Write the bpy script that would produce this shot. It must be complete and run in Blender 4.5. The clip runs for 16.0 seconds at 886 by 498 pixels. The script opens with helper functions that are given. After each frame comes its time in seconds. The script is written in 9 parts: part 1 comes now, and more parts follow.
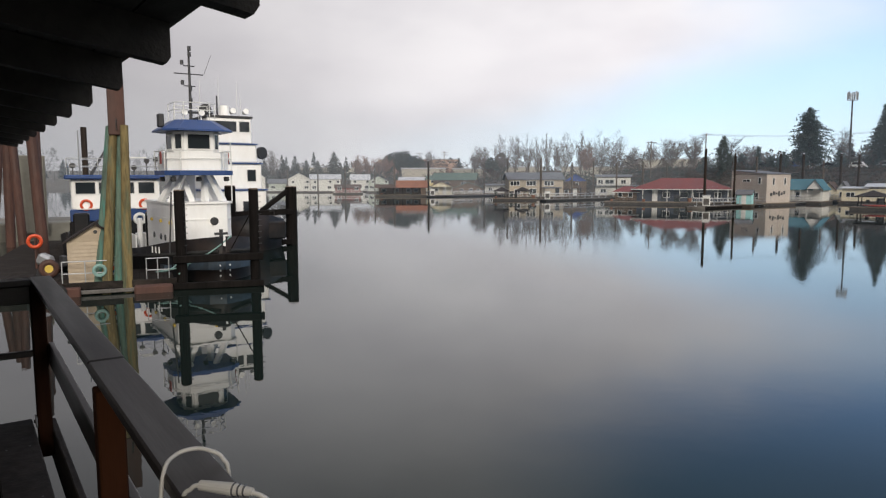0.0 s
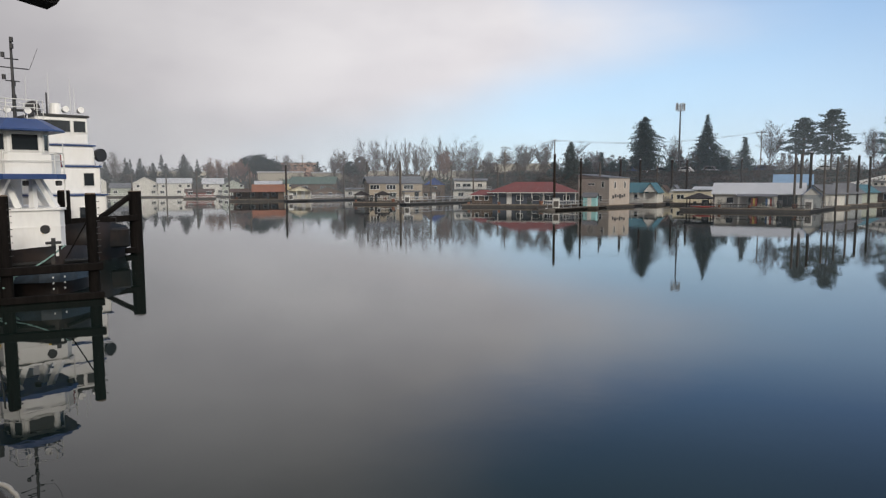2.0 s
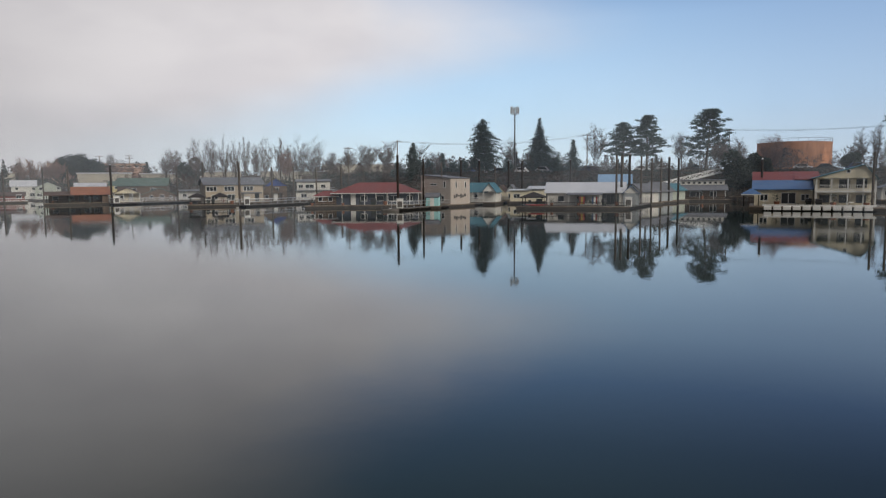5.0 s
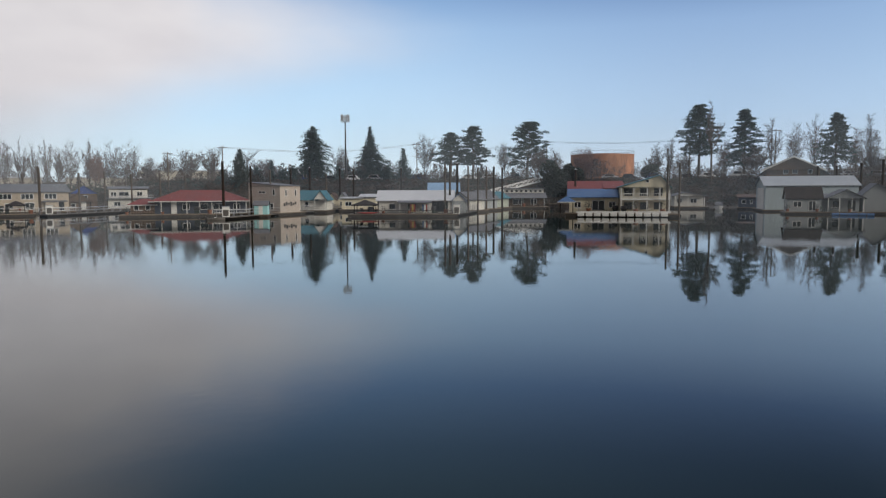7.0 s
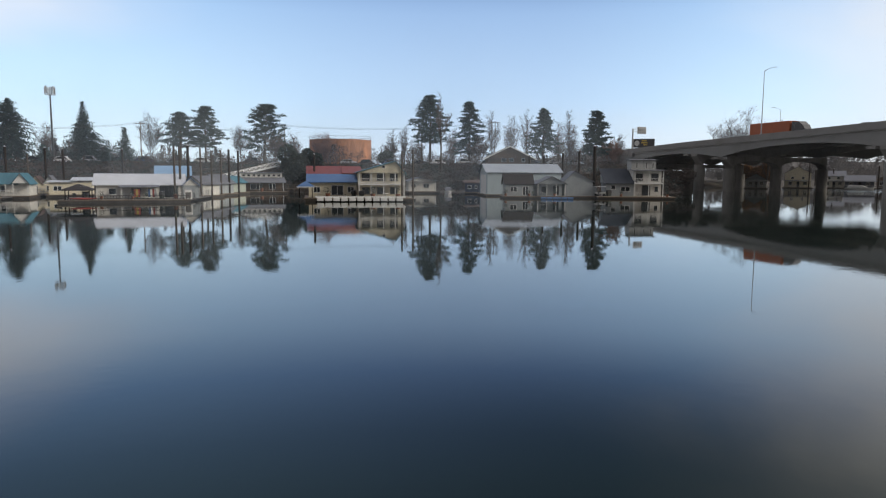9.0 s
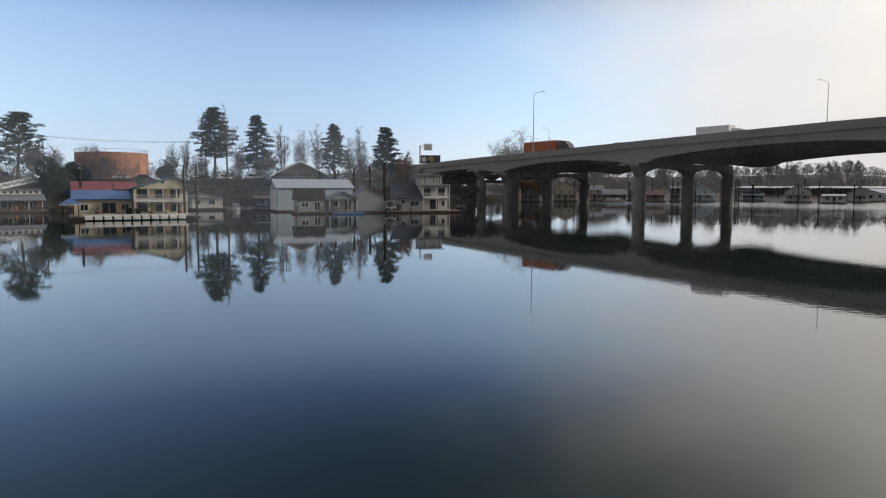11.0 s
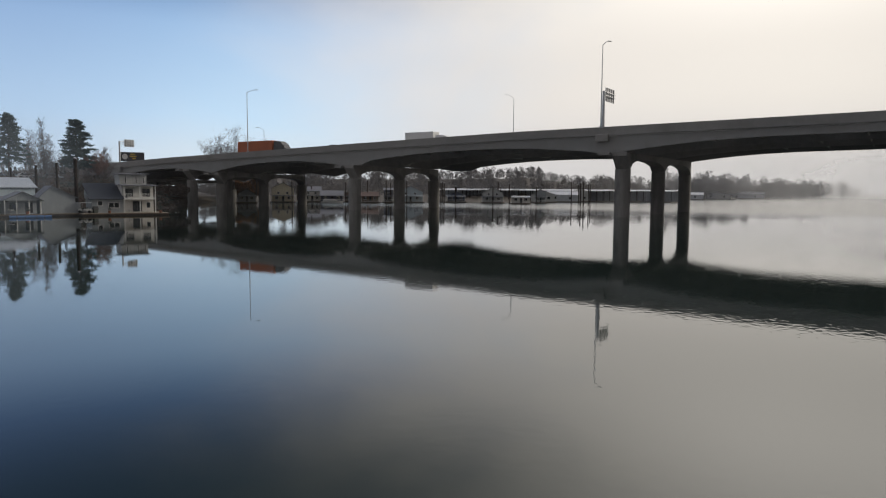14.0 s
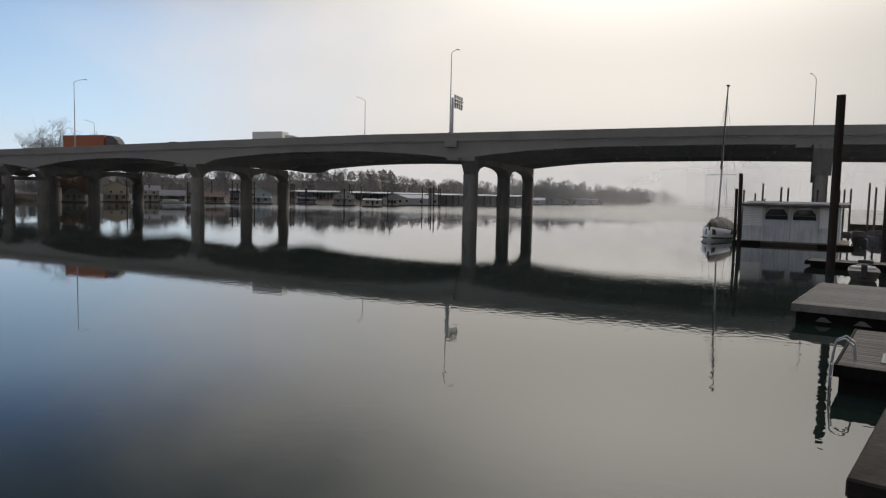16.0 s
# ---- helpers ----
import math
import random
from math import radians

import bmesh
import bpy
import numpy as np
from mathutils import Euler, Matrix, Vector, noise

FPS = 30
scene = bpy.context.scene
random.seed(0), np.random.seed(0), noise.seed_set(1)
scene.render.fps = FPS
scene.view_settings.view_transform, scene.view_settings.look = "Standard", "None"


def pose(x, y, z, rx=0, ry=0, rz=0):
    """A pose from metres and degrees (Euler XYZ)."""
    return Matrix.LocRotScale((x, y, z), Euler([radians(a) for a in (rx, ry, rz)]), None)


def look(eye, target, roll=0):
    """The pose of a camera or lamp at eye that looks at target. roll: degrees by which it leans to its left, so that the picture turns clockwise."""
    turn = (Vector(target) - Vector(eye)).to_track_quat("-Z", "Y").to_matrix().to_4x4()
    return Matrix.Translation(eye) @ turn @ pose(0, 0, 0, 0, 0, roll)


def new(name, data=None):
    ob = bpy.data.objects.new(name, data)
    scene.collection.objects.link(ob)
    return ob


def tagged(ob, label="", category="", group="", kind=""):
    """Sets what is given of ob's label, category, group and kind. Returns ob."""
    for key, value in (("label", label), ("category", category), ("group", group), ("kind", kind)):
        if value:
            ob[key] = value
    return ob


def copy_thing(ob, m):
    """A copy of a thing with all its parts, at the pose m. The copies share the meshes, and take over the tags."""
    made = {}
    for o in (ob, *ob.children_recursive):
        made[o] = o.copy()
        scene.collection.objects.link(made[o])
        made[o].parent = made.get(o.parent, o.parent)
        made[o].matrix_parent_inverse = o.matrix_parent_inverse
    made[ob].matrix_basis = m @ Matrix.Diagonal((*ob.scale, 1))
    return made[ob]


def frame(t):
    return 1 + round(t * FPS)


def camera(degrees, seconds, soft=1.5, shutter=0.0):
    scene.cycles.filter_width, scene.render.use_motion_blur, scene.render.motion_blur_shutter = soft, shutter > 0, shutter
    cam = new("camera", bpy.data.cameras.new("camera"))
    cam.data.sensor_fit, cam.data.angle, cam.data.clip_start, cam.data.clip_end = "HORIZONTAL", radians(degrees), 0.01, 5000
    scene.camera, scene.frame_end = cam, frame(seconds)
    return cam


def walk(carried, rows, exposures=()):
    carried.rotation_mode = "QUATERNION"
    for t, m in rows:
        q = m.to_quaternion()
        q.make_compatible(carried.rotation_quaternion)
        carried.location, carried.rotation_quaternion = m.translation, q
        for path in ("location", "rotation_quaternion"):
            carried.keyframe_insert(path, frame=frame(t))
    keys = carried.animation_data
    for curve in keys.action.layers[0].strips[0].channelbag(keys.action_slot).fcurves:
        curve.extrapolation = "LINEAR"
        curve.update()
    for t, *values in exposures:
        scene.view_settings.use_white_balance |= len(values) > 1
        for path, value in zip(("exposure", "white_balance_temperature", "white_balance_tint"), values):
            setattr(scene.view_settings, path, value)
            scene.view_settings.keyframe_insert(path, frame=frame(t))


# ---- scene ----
from math import sin, cos, tan, pi, hypot, atan2

# ---------------------------------------------------------------- camera
cam = camera(65.38, 16.0, soft=1.25)
EYE, ARM = 4.8, 0.5          # eye over the water; the phone is held at arm's length while the holder turns
ROWS = [
    (0.0, 0.00, -5.93, 0.12), (0.5, -3.26, -6.06, -0.12), (1.0, -6.73, -5.95, -0.04), (1.5, -8.98, -6.12, -0.20),
    (2.0, -11.51, -5.64, 0.15), (2.5, -14.85, -6.00, 0.39), (3.0, -17.81, -6.23, 0.02), (3.2, -18.56, -6.20, 0.02),
    (5.3, -25.93, -5.34, 0.70), (5.5, -27.19, -5.08, 0.91), (6.0, -30.49, -5.37, 0.63), (6.5, -33.75, -5.40, 0.27),
    (7.0, -38.13, -5.08, 0.24), (7.5, -42.40, -5.18, 0.20), (8.0, -47.23, -5.40, 0.22), (8.5, -52.54, -5.88, -0.42),
    (9.0, -59.36, -6.31, -0.33), (9.2, -60.94, -6.13, -0.29), (11.5, -80.98, -4.93, -0.40), (12.0, -85.39, -4.89, -0.98),
    (12.5, -89.69, -4.80, -1.49), (13.0, -93.49, -4.64, -1.25), (13.5, -96.53, -4.55, -0.90), (14.0, -99.40, -4.80, -0.40),
    (14.5, -102.41, -5.08, -0.84), (15.0, -105.59, -4.82, -1.37), (15.5, -108.14, -4.67, -1.52), (16.0, -111.61, -4.39, -1.29),
]
walk(cam, [(t, pose(-ARM * sin(radians(yaw)), ARM * cos(radians(yaw)), EYE, 90 + pitch, roll, yaw)) for t, yaw, pitch, roll in ROWS],
     exposures=[(0.0, 0.34), (1.2, 0.18), (3.0, 0.07), (5.5, -0.04), (7.0, 0.02), (9.0, 0.26), (11.5, 0.16), (12.5, 0.07), (16.0, 0.02)])

# ---------------------------------------------------------------- sky and sun
SUN_AZ, SUN_EL = 166.0, 25.0


def heading(az, el=0.0):
    a, e = radians(az), radians(el)
    return Vector((sin(a) * cos(e), cos(a) * cos(e), sin(e)))


class Graph:
    """Short-hand for wiring shader nodes."""

    def __init__(self, tree, empty=True):
        self.tree = tree
        if empty:
            tree.nodes.clear()

    def node(self, kind, sets=(), **inputs):
        n = self.tree.nodes.new(kind)
        for key, value in dict(sets).items():
            setattr(n, key, value)
        for key, value in inputs.items():
            self.feed(n.inputs[key.replace("_", " ")], value)
        return n

    def feed(self, socket, value):
        if isinstance(value, bpy.types.NodeSocket):
            self.tree.links.new(value, socket)
        elif isinstance(value, tuple) and len(value) == 3 and socket.type == "RGBA":
            socket.default_value = (*value, 1)
        else:
            socket.default_value = value

    def math(self, op, a, b=0.0, clamp=False):
        n = self.tree.nodes.new("ShaderNodeMath")
        n.operation, n.use_clamp = op, clamp
        self.feed(n.inputs[0], a), self.feed(n.inputs[1], b)
        return n.outputs[0]

    def vec(self, op, a, b=(0, 0, 0), out=0):
        n = self.tree.nodes.new("ShaderNodeVectorMath")
        n.operation = op
        self.feed(n.inputs[0], a), self.feed(n.inputs[1], b)
        return n.outputs[out]

    def mix(self, f, a, b, blend="MIX"):
        n = self.tree.nodes.new("ShaderNodeMix")
        n.data_type, n.blend_type = "RGBA", blend
        self.feed(n.inputs[0], f), self.feed(n.inputs[6], a), self.feed(n.inputs[7], b)
        return n.outputs[2]

    def ramp(self, x, lo, hi, a=0.0, b=1.0, smooth=True):
        n = self.tree.nodes.new("ShaderNodeMapRange")
        n.interpolation_type = "SMOOTHSTEP" if smooth else "LINEAR"
        for i, v in enumerate((x, lo, hi, a, b)):
            self.feed(n.inputs[i], v)
        return n.outputs[0]

    def noise(self, at, scale, detail=4.0, rough=0.55, distortion=0.0, colour=False):
        n = self.tree.nodes.new("ShaderNodeTexNoise")
        if at is not None:
            self.feed(n.inputs["Vector"], at)
        n.inputs["Scale"].default_value, n.inputs["Detail"].default_value = scale, detail
        n.inputs["Roughness"].default_value, n.inputs["Distortion"].default_value = rough, distortion
        return n.outputs["Color" if colour else "Fac"]


world = bpy.data.worlds.new("winter_sky")
scene.world = world
world.use_nodes = True
g = Graph(world.node_tree)
way = g.node("ShaderNodeTexCoord").outputs["Generated"]
sky = g.node("ShaderNodeTexSky", {"sky_type": "NISHITA", "sun_disc": False, "sun_elevation": radians(SUN_EL), "sun_rotation": radians(SUN_AZ),
                                  "air_density": 1.3, "dust_density": 2.0, "ozone_density": 2.5}).outputs[0]
# winter blue, pale hazy rim; upper stops tuned for water reflections, unseen top brightened
air = g.node("ShaderNodeValToRGB")
stops = ((0.0, (0.73, 0.85, 0.93)), (0.10, (0.535, 0.725, 0.93)), (0.215, (0.365, 0.54, 0.79)), (0.28, (0.185, 0.315, 0.57)), (0.36, (0.112, 0.19, 0.335)), (0.45, (0.085, 0.135, 0.19)), (0.54, (0.16, 0.22, 0.32)), (0.70, (0.98, 1.08, 1.25)))
ramp_ = air.color_ramp
while len(ramp_.elements) < len(stops):
    ramp_.elements.new(0.5)
for e, (at_, c_) in zip(ramp_.elements, stops):
    e.position, e.color = at_, (*c_, 1)
sep = g.node("ShaderNodeSeparateXYZ", Vector=way)
up = sep.outputs[2]
g.feed(air.inputs[0], up)
clear = g.mix(0.10, air.outputs[0], g.mix(1.0, sky, (0.088, 0.120, 0.160), "MULTIPLY"))
# cloud sheet to the left of the holder and mist to the right, with clear sky between them
flat = g.vec("MULTIPLY", way, (1.0, 1.0, 2.2))
puff = g.noise(flat, 2.1, 5.0, 0.55, 0.3)
billow = g.noise(flat, 3.6, 4.0, 0.5)
wisp = g.math("MULTIPLY", g.math("SUBTRACT", puff, 0.5), 0.42)
# the clear part is paler near the cloud and deeper towards the bridge
bearing = g.math("MULTIPLY", g.math("ARCTAN2", sep.outputs[0], sep.outputs[1]), 57.3)
fall = g.math("MULTIPLY", g.ramp(bearing, 66.0, 86.0, g.ramp(bearing, 28.0, 60.0, 1.08, 0.86), 1.06), g.ramp(up, 0.22, 0.36, 1.0, g.ramp(bearing, 36.0, 70.0, 1.0, 0.68)))
clear = g.mix(1.0, clear, g.node("ShaderNodeCombineColor", Red=fall, Green=fall, Blue=g.math("POWER", fall, 0.7)).outputs[0], "MULTIPLY")
# the cloud on the left ends in a tongue some ten to fifteen degrees above the horizon
tongue = g.math("MULTIPLY", g.ramp(up, 0.03, 0.20), g.ramp(up, 0.20, 0.42, 1.0, 0.0))
left_edge = g.math("SUBTRACT", g.math("ADD", bearing, g.math("MULTIPLY", wisp, 45.0)), g.math("ADD", g.math("MULTIPLY", tongue, 27.0), g.ramp(up, 0.24, 0.42, 0.0, 9.0)))
right_edge = g.math("ADD", g.vec("DOT_PRODUCT", way, (0.301, 0.620, -0.725), 1), wisp)
right_edge = g.math("ADD", right_edge, g.math("MULTIPLY", g.math("SUBTRACT", up, 0.25), 0.9))
cover = g.math("MAXIMUM", g.ramp(left_edge, -11.0, 13.0, 1.0, 0.0), g.ramp(right_edge, -0.12, 0.30, 1.0, 0.0))
glow = g.math("MAXIMUM", g.vec("DOT_PRODUCT", way, tuple(heading(140, 20)), 1), 0.0)
near_sun = g.math("POWER", glow, 2.0)
heart = g.math("MAXIMUM", g.vec("DOT_PRODUCT", way, tuple(heading(124, 15)), 1), 0.0)
core = g.math("POWER", heart, 22.0)
sheet = g.mix(g.ramp(billow, 0.30, 0.72), (0.635, 0.612, 0.640), (0.76, 0.735, 0.75))
sheet = g.mix(near_sun, sheet, (0.90, 0.85, 0.78))
sheet = g.mix(g.math("MULTIPLY", core, 0.40), sheet, (1.5, 1.40, 1.27))
low = g.ramp(up, 0.02, 0.14, 0.5, 0.0)
sheet = g.mix(low, sheet, (0.64, 0.64, 0.67))
turn = g.ramp(g.vec("DOT_PRODUCT", way, tuple(heading(50)), 1), 0.30, 0.95, 0.80, 1.08)
high = g.ramp(g.vec("DOT_PRODUCT", way, tuple(heading(52)), 1), 0.25, 0.85, 2.1, 0.95)
high = g.ramp(bearing, 62.0, 108.0, 0.72, high)
high = g.math("MULTIPLY", high, g.ramp(up, 0.27, 0.46, 1.0, 0.62))
lift = g.math("MULTIPLY", g.ramp(up, 0.18, 0.52, turn, high), g.ramp(g.vec("DOT_PRODUCT", way, tuple(heading(166)), 1), 0.84, 0.98, 1.0, 0.80))
# unseen cloud behind the viewer, dimmed to cut the light on facing walls
lift = g.math("MULTIPLY", lift, g.ramp(g.vec("DOT_PRODUCT", way, tuple(heading(258)), 1), -0.15, 0.75, 1.0, 0.50))
sheet = g.mix(1.0, sheet, g.node("ShaderNodeCombineColor", Red=lift, Green=lift, Blue=lift).outputs[0], "MULTIPLY")
# greyer mist low down on the left
murk = g.ramp(up, 0.08, 0.27, g.ramp(bearing, -24.0, 4.0, 0.86, 1.0), 1.0)
sheet = g.mix(1.0, sheet, g.node("ShaderNodeCombineColor", Red=murk, Green=murk, Blue=murk).outputs[0], "MULTIPLY")
out = g.mix(cover, clear, sheet)
# sky over the bridge darkened for reflections; unseen overhead part brightened as added fill
deep = g.ramp(up, 0.20, 0.40, 1.0, g.ramp(bearing, 90.0, 130.0, g.ramp(bearing, 50.0, 84.0, 1.0, 0.56), 1.0))
deep = g.math("MULTIPLY", deep, g.ramp(up, 0.52, 0.72, 1.0, 1.5))
out = g.mix(1.0, out, g.node("ShaderNodeCombineColor", Red=deep, Green=deep, Blue=g.math("POWER", deep, 1.1)).outputs[0], "MULTIPLY")
bg = g.node("ShaderNodeBackground", Color=out, Strength=1.0)
g.node("ShaderNodeOutputWorld", Surface=bg.outputs[0])

sun = new("sun", bpy.data.lights.new("sun", "SUN"))
sun.data.energy, sun.data.angle, sun.data.color = 1.5, radians(12), (1.0, 0.92, 0.80)
sun.matrix_world = look(heading(SUN_AZ, SUN_EL) * 100, (0, 0, 0))

# ---------------------------------------------------------------- materials


def surface(name, base, rough=0.7, metal=0.0, vary=0.25, grain=3.0, fine=40.0, bump=0.25, stain=None, stain_amount=0.4, random=0.0, spec=0.5, stretch=(1, 1, 1)):
    """A paint, wood, metal or earth: colour with broad stains and fine grain, and a fine relief."""
    m = bpy.data.materials.new(name)
    m.use_nodes = True
    g = Graph(m.node_tree)
    at = g.node("ShaderNodeTexCoord").outputs["Object"]
    at = g.vec("MULTIPLY", at, stretch)
    broad, small = g.noise(at, grain / 10, 5, 0.6), g.noise(at, fine / 10, 4, 0.6)
    f = g.math("ADD", g.math("MULTIPLY", broad, 0.6), g.math("MULTIPLY", small, 0.4))
    k = g.ramp(f, 0.3, 0.7, 1 - vary, 1 + vary * 0.6)
    if random:
        info = g.node("ShaderNodeObjectInfo").outputs["Random"]
        k = g.math("MULTIPLY", k, g.ramp(info, 0, 1, 1 - random, 1 + random, False))
    col = g.mix(1.0, base, g.node("ShaderNodeCombineColor", Red=k, Green=k, Blue=k).outputs[0], "MULTIPLY")
    if stain:
        blotch = g.noise(at, grain / 14, 6, 0.65, 0.8)
        col = g.mix(g.math("MULTIPLY", g.ramp(blotch, 0.48, 0.68), stain_amount), col, stain)
    b = g.node("ShaderNodeBump", Strength=bump, Distance=0.02, Height=small)
    p = g.node("ShaderNodeBsdfPrincipled", Base_Color=col, Metallic=metal, Normal=b.outputs[0])
    g.feed(p.inputs["Roughness"], g.ramp(broad, 0.3, 0.7, max(rough - 0.12, 0.02), min(rough + 0.1, 1.0)))
    p.inputs["Specular IOR Level"].default_value = spec
    g.node("ShaderNodeOutputMaterial", Surface=p.outputs[0])
    return m


def siding(name, base, pitch=0.18, upright=False, depth=0.5, vary=0.15, rough=0.6, metal=0.0):
    """Lapped boards or ribbed sheet: a saw-tooth relief along one direction, with weathering."""
    m = bpy.data.materials.new(name)
    m.use_nodes = True
    g = Graph(m.node_tree)
    at = g.node("ShaderNodeTexCoord").outputs["Object"]
    s = g.node("ShaderNodeSeparateXYZ", Vector=at)
    c = g.math("ADD", s.outputs[0], s.outputs[1]) if upright else s.outputs[2]
    saw = g.math("FRACT", g.math("DIVIDE", c, pitch))
    n = g.noise(at, 0.5, 5, 0.65)
    n2 = g.noise(g.vec("MULTIPLY", at, (3, 3, 0.4)), 1.2, 5, 0.65)
    k = g.ramp(g.math("ADD", g.math("MULTIPLY", n, 0.5), g.math("MULTIPLY", n2, 0.5)), 0.3, 0.7, 1 - vary, 1 + vary * 0.5)
    groove = g.ramp(saw, 0.0, 0.12, 0.72, 1.0)
    k = g.math("MULTIPLY", k, groove)
    col = g.mix(1.0, base, g.node("ShaderNodeCombineColor", Red=k, Green=k, Blue=k).outputs[0], "MULTIPLY")
    b = g.node("ShaderNodeBump", Strength=depth, Distance=0.03, Height=saw)
    p = g.node("ShaderNodeBsdfPrincipled", Base_Color=col, Roughness=rough, Metallic=metal, Normal=b.outputs[0])
    g.node("ShaderNodeOutputMaterial", Surface=p.outputs[0])
    return m


def glass_dark(name, tint=(0.02, 0.025, 0.03)):
    m = bpy.data.materials.new(name)
    m.use_nodes = True
    g = Graph(m.node_tree)
    at = g.node("ShaderNodeTexCoord").outputs["Object"]
    n = g.noise(at, 0.8, 2, 0.5)
    b = g.node("ShaderNodeBump", Strength=0.04, Distance=0.05, Height=n)
    p = g.node("ShaderNodeBsdfPrincipled", Base_Color=tint, Roughness=0.04, IOR=1.5, Normal=b.outputs[0])
    g.node("ShaderNodeOutputMaterial", Surface=p.outputs[0])
    return m


def leaves(name, base, dark):
    m = bpy.data.materials.new(name)
    m.use_nodes = True
    g = Graph(m.node_tree)
    isl = g.node("ShaderNodeNewGeometry").outputs["Random Per Island"]
    at = g.node("ShaderNodeTexCoord").outputs["Object"]
    k = g.math("ADD", g.math("MULTIPLY", isl, 0.6), g.math("MULTIPLY", g.noise(at, 0.5, 3), 0.5))
    col = g.mix(g.ramp(k, 0.2, 0.9), dark, base)
    p = g.node("ShaderNodeBsdfPrincipled", Base_Color=col, Roughness=0.75)
    p.inputs["Specular IOR Level"].default_value = 0.2
    through_ = g.node("ShaderNodeBsdfTranslucent", Color=col)
    both = g.node("ShaderNodeMixShader")
    both.inputs[0].default_value = 0.5
    g.feed(both.inputs[1], p.outputs[0]), g.feed(both.inputs[2], through_.outputs[0])
    g.node("ShaderNodeOutputMaterial", Surface=both.outputs[0])
    return m


def water_surface():
    m = bpy.data.materials.new("still_river_water")
    m.use_nodes = True
    g = Graph(m.node_tree)
    at = g.node("ShaderNodeTexCoord").outputs["Object"]
    ripple = g.noise(at, 2.6, 1.5, 0.5, 0.4)
    tiny = g.noise(at, 7.0, 2, 0.5)
    swell = g.noise(at, 0.16, 2, 0.5, 0.3)
    ruffle = g.noise(at, 0.018, 3, 0.5)
    h = g.math("ADD", g.math("MULTIPLY", ripple, g.ramp(ruffle, 0.42, 0.64, 0.20, 0.85)), g.math("ADD", g.math("MULTIPLY", swell, 0.30), g.math("MULTIPLY", tiny, 0.02)))
    # wind on the open reach past the bridge
    s = g.node("ShaderNodeSeparateXYZ", Vector=at)
    past = g.math("ADD", g.math("MULTIPLY", s.outputs[0], 0.738), g.math("MULTIPLY", s.outputs[1], -0.674))
    wind = g.ramp(past, 136.0, 168.0, 1.0, 4.0)
    b = g.node("ShaderNodeBump", Strength=1.0, Distance=0.0042, Height=g.math("MULTIPLY", h, wind))
    silt = g.noise(at, 0.05, 3, 0.5)
    col = g.mix(silt, (0.007, 0.0135, 0.0115), (0.010, 0.0175, 0.0145))
    p = g.node("ShaderNodeBsdfPrincipled", Base_Color=col, IOR=1.65, Roughness=g.ramp(past, 128.0, 210.0, 0.004, 0.20), Normal=b.outputs[0])
    g.node("ShaderNodeOutputMaterial", Surface=p.outputs[0])
    return m


M_WATER = water_surface()
M_BANK = surface("brambly_bank_earth", (0.075, 0.062, 0.050), 0.95, vary=0.4, grain=1.6, fine=14, bump=0.8, stain=(0.055, 0.057, 0.042), stain_amount=0.7)
M_CONCRETE = surface("bridge_concrete", (0.25, 0.243, 0.23), 0.85, vary=0.16, grain=1.0, fine=12, stain=(0.16, 0.15, 0.13), stain_amount=0.45)
M_GIRDER = surface("grey_painted_girder", (0.235, 0.235, 0.228), 0.6, vary=0.12, grain=0.8, fine=10, stain=(0.16, 0.15, 0.13), stain_amount=0.35, stretch=(1, 1, 0.4))
# base colour raised to make up for bounced light missing under the deck
M_SOFFIT = surface("lightened_soffit", (0.46, 0.45, 0.44), 0.9, vary=0.2, grain=1, fine=8)
M_ASPHALT = surface("asphalt", (0.055, 0.055, 0.057), 0.9, vary=0.2)
M_WHITE = surface("white_paint", (0.86, 0.86, 0.85), 0.45, vary=0.07, grain=6, fine=50, bump=0.08, stain=(0.60, 0.52, 0.40), stain_amount=0.16, stretch=(1, 1, 0.35))
M_TRIM = surface("white_trim", (0.72, 0.72, 0.70), 0.5, vary=0.08, bump=0.05)
M_BLUE = surface("blue_paint", (0.022, 0.058, 0.185), 0.4, vary=0.18, grain=6, bump=0.06)
M_BLACKHULL = surface("black_hull_paint", (0.010, 0.011, 0.013), 0.5, vary=0.3, grain=5, fine=40, stain=(0.07, 0.04, 0.025), stain_amount=0.22, spec=0.2)
M_STEELBLUE = surface("scuffed_blue_steel", (0.03, 0.05, 0.075), 0.5, vary=0.5, grain=8, fine=60, stain=(0.02, 0.02, 0.02), stain_amount=0.6)
M_CREOSOTE = surface("creosoted_timber", (0.011, 0.0095, 0.009), 0.92, vary=0.6, grain=14, fine=90, bump=0.7, spec=0.08, stretch=(1, 1, 0.15))
M_LOGFLOAT = surface("wet_log_float", (0.052, 0.043, 0.036), 0.85, vary=0.5, grain=6, fine=40, bump=0.6, random=0.2)
M_OLDWOOD = surface("weathered_timber", (0.16, 0.125, 0.09), 0.8, vary=0.4, grain=12, fine=90, bump=0.5, random=0.2, stretch=(1, 1, 0.2))
# heavy dark stain on the columns also stands in for shade under the deck
M_COLUMN = surface("stained_shade_toned_column", (0.235, 0.226, 0.212), 0.9, vary=0.3, grain=1.6, fine=14, stain=(0.075, 0.07, 0.062), stain_amount=0.7, stretch=(1, 1, 0.3))
M_TANPILE = surface("tan_streaked_pile", (0.19, 0.145, 0.065), 0.8, vary=0.65, grain=18, fine=90, bump=0.8, stain=(0.075, 0.12, 0.085), stain_amount=0.7, stretch=(1.8, 1.8, 0.18), spec=0.25)
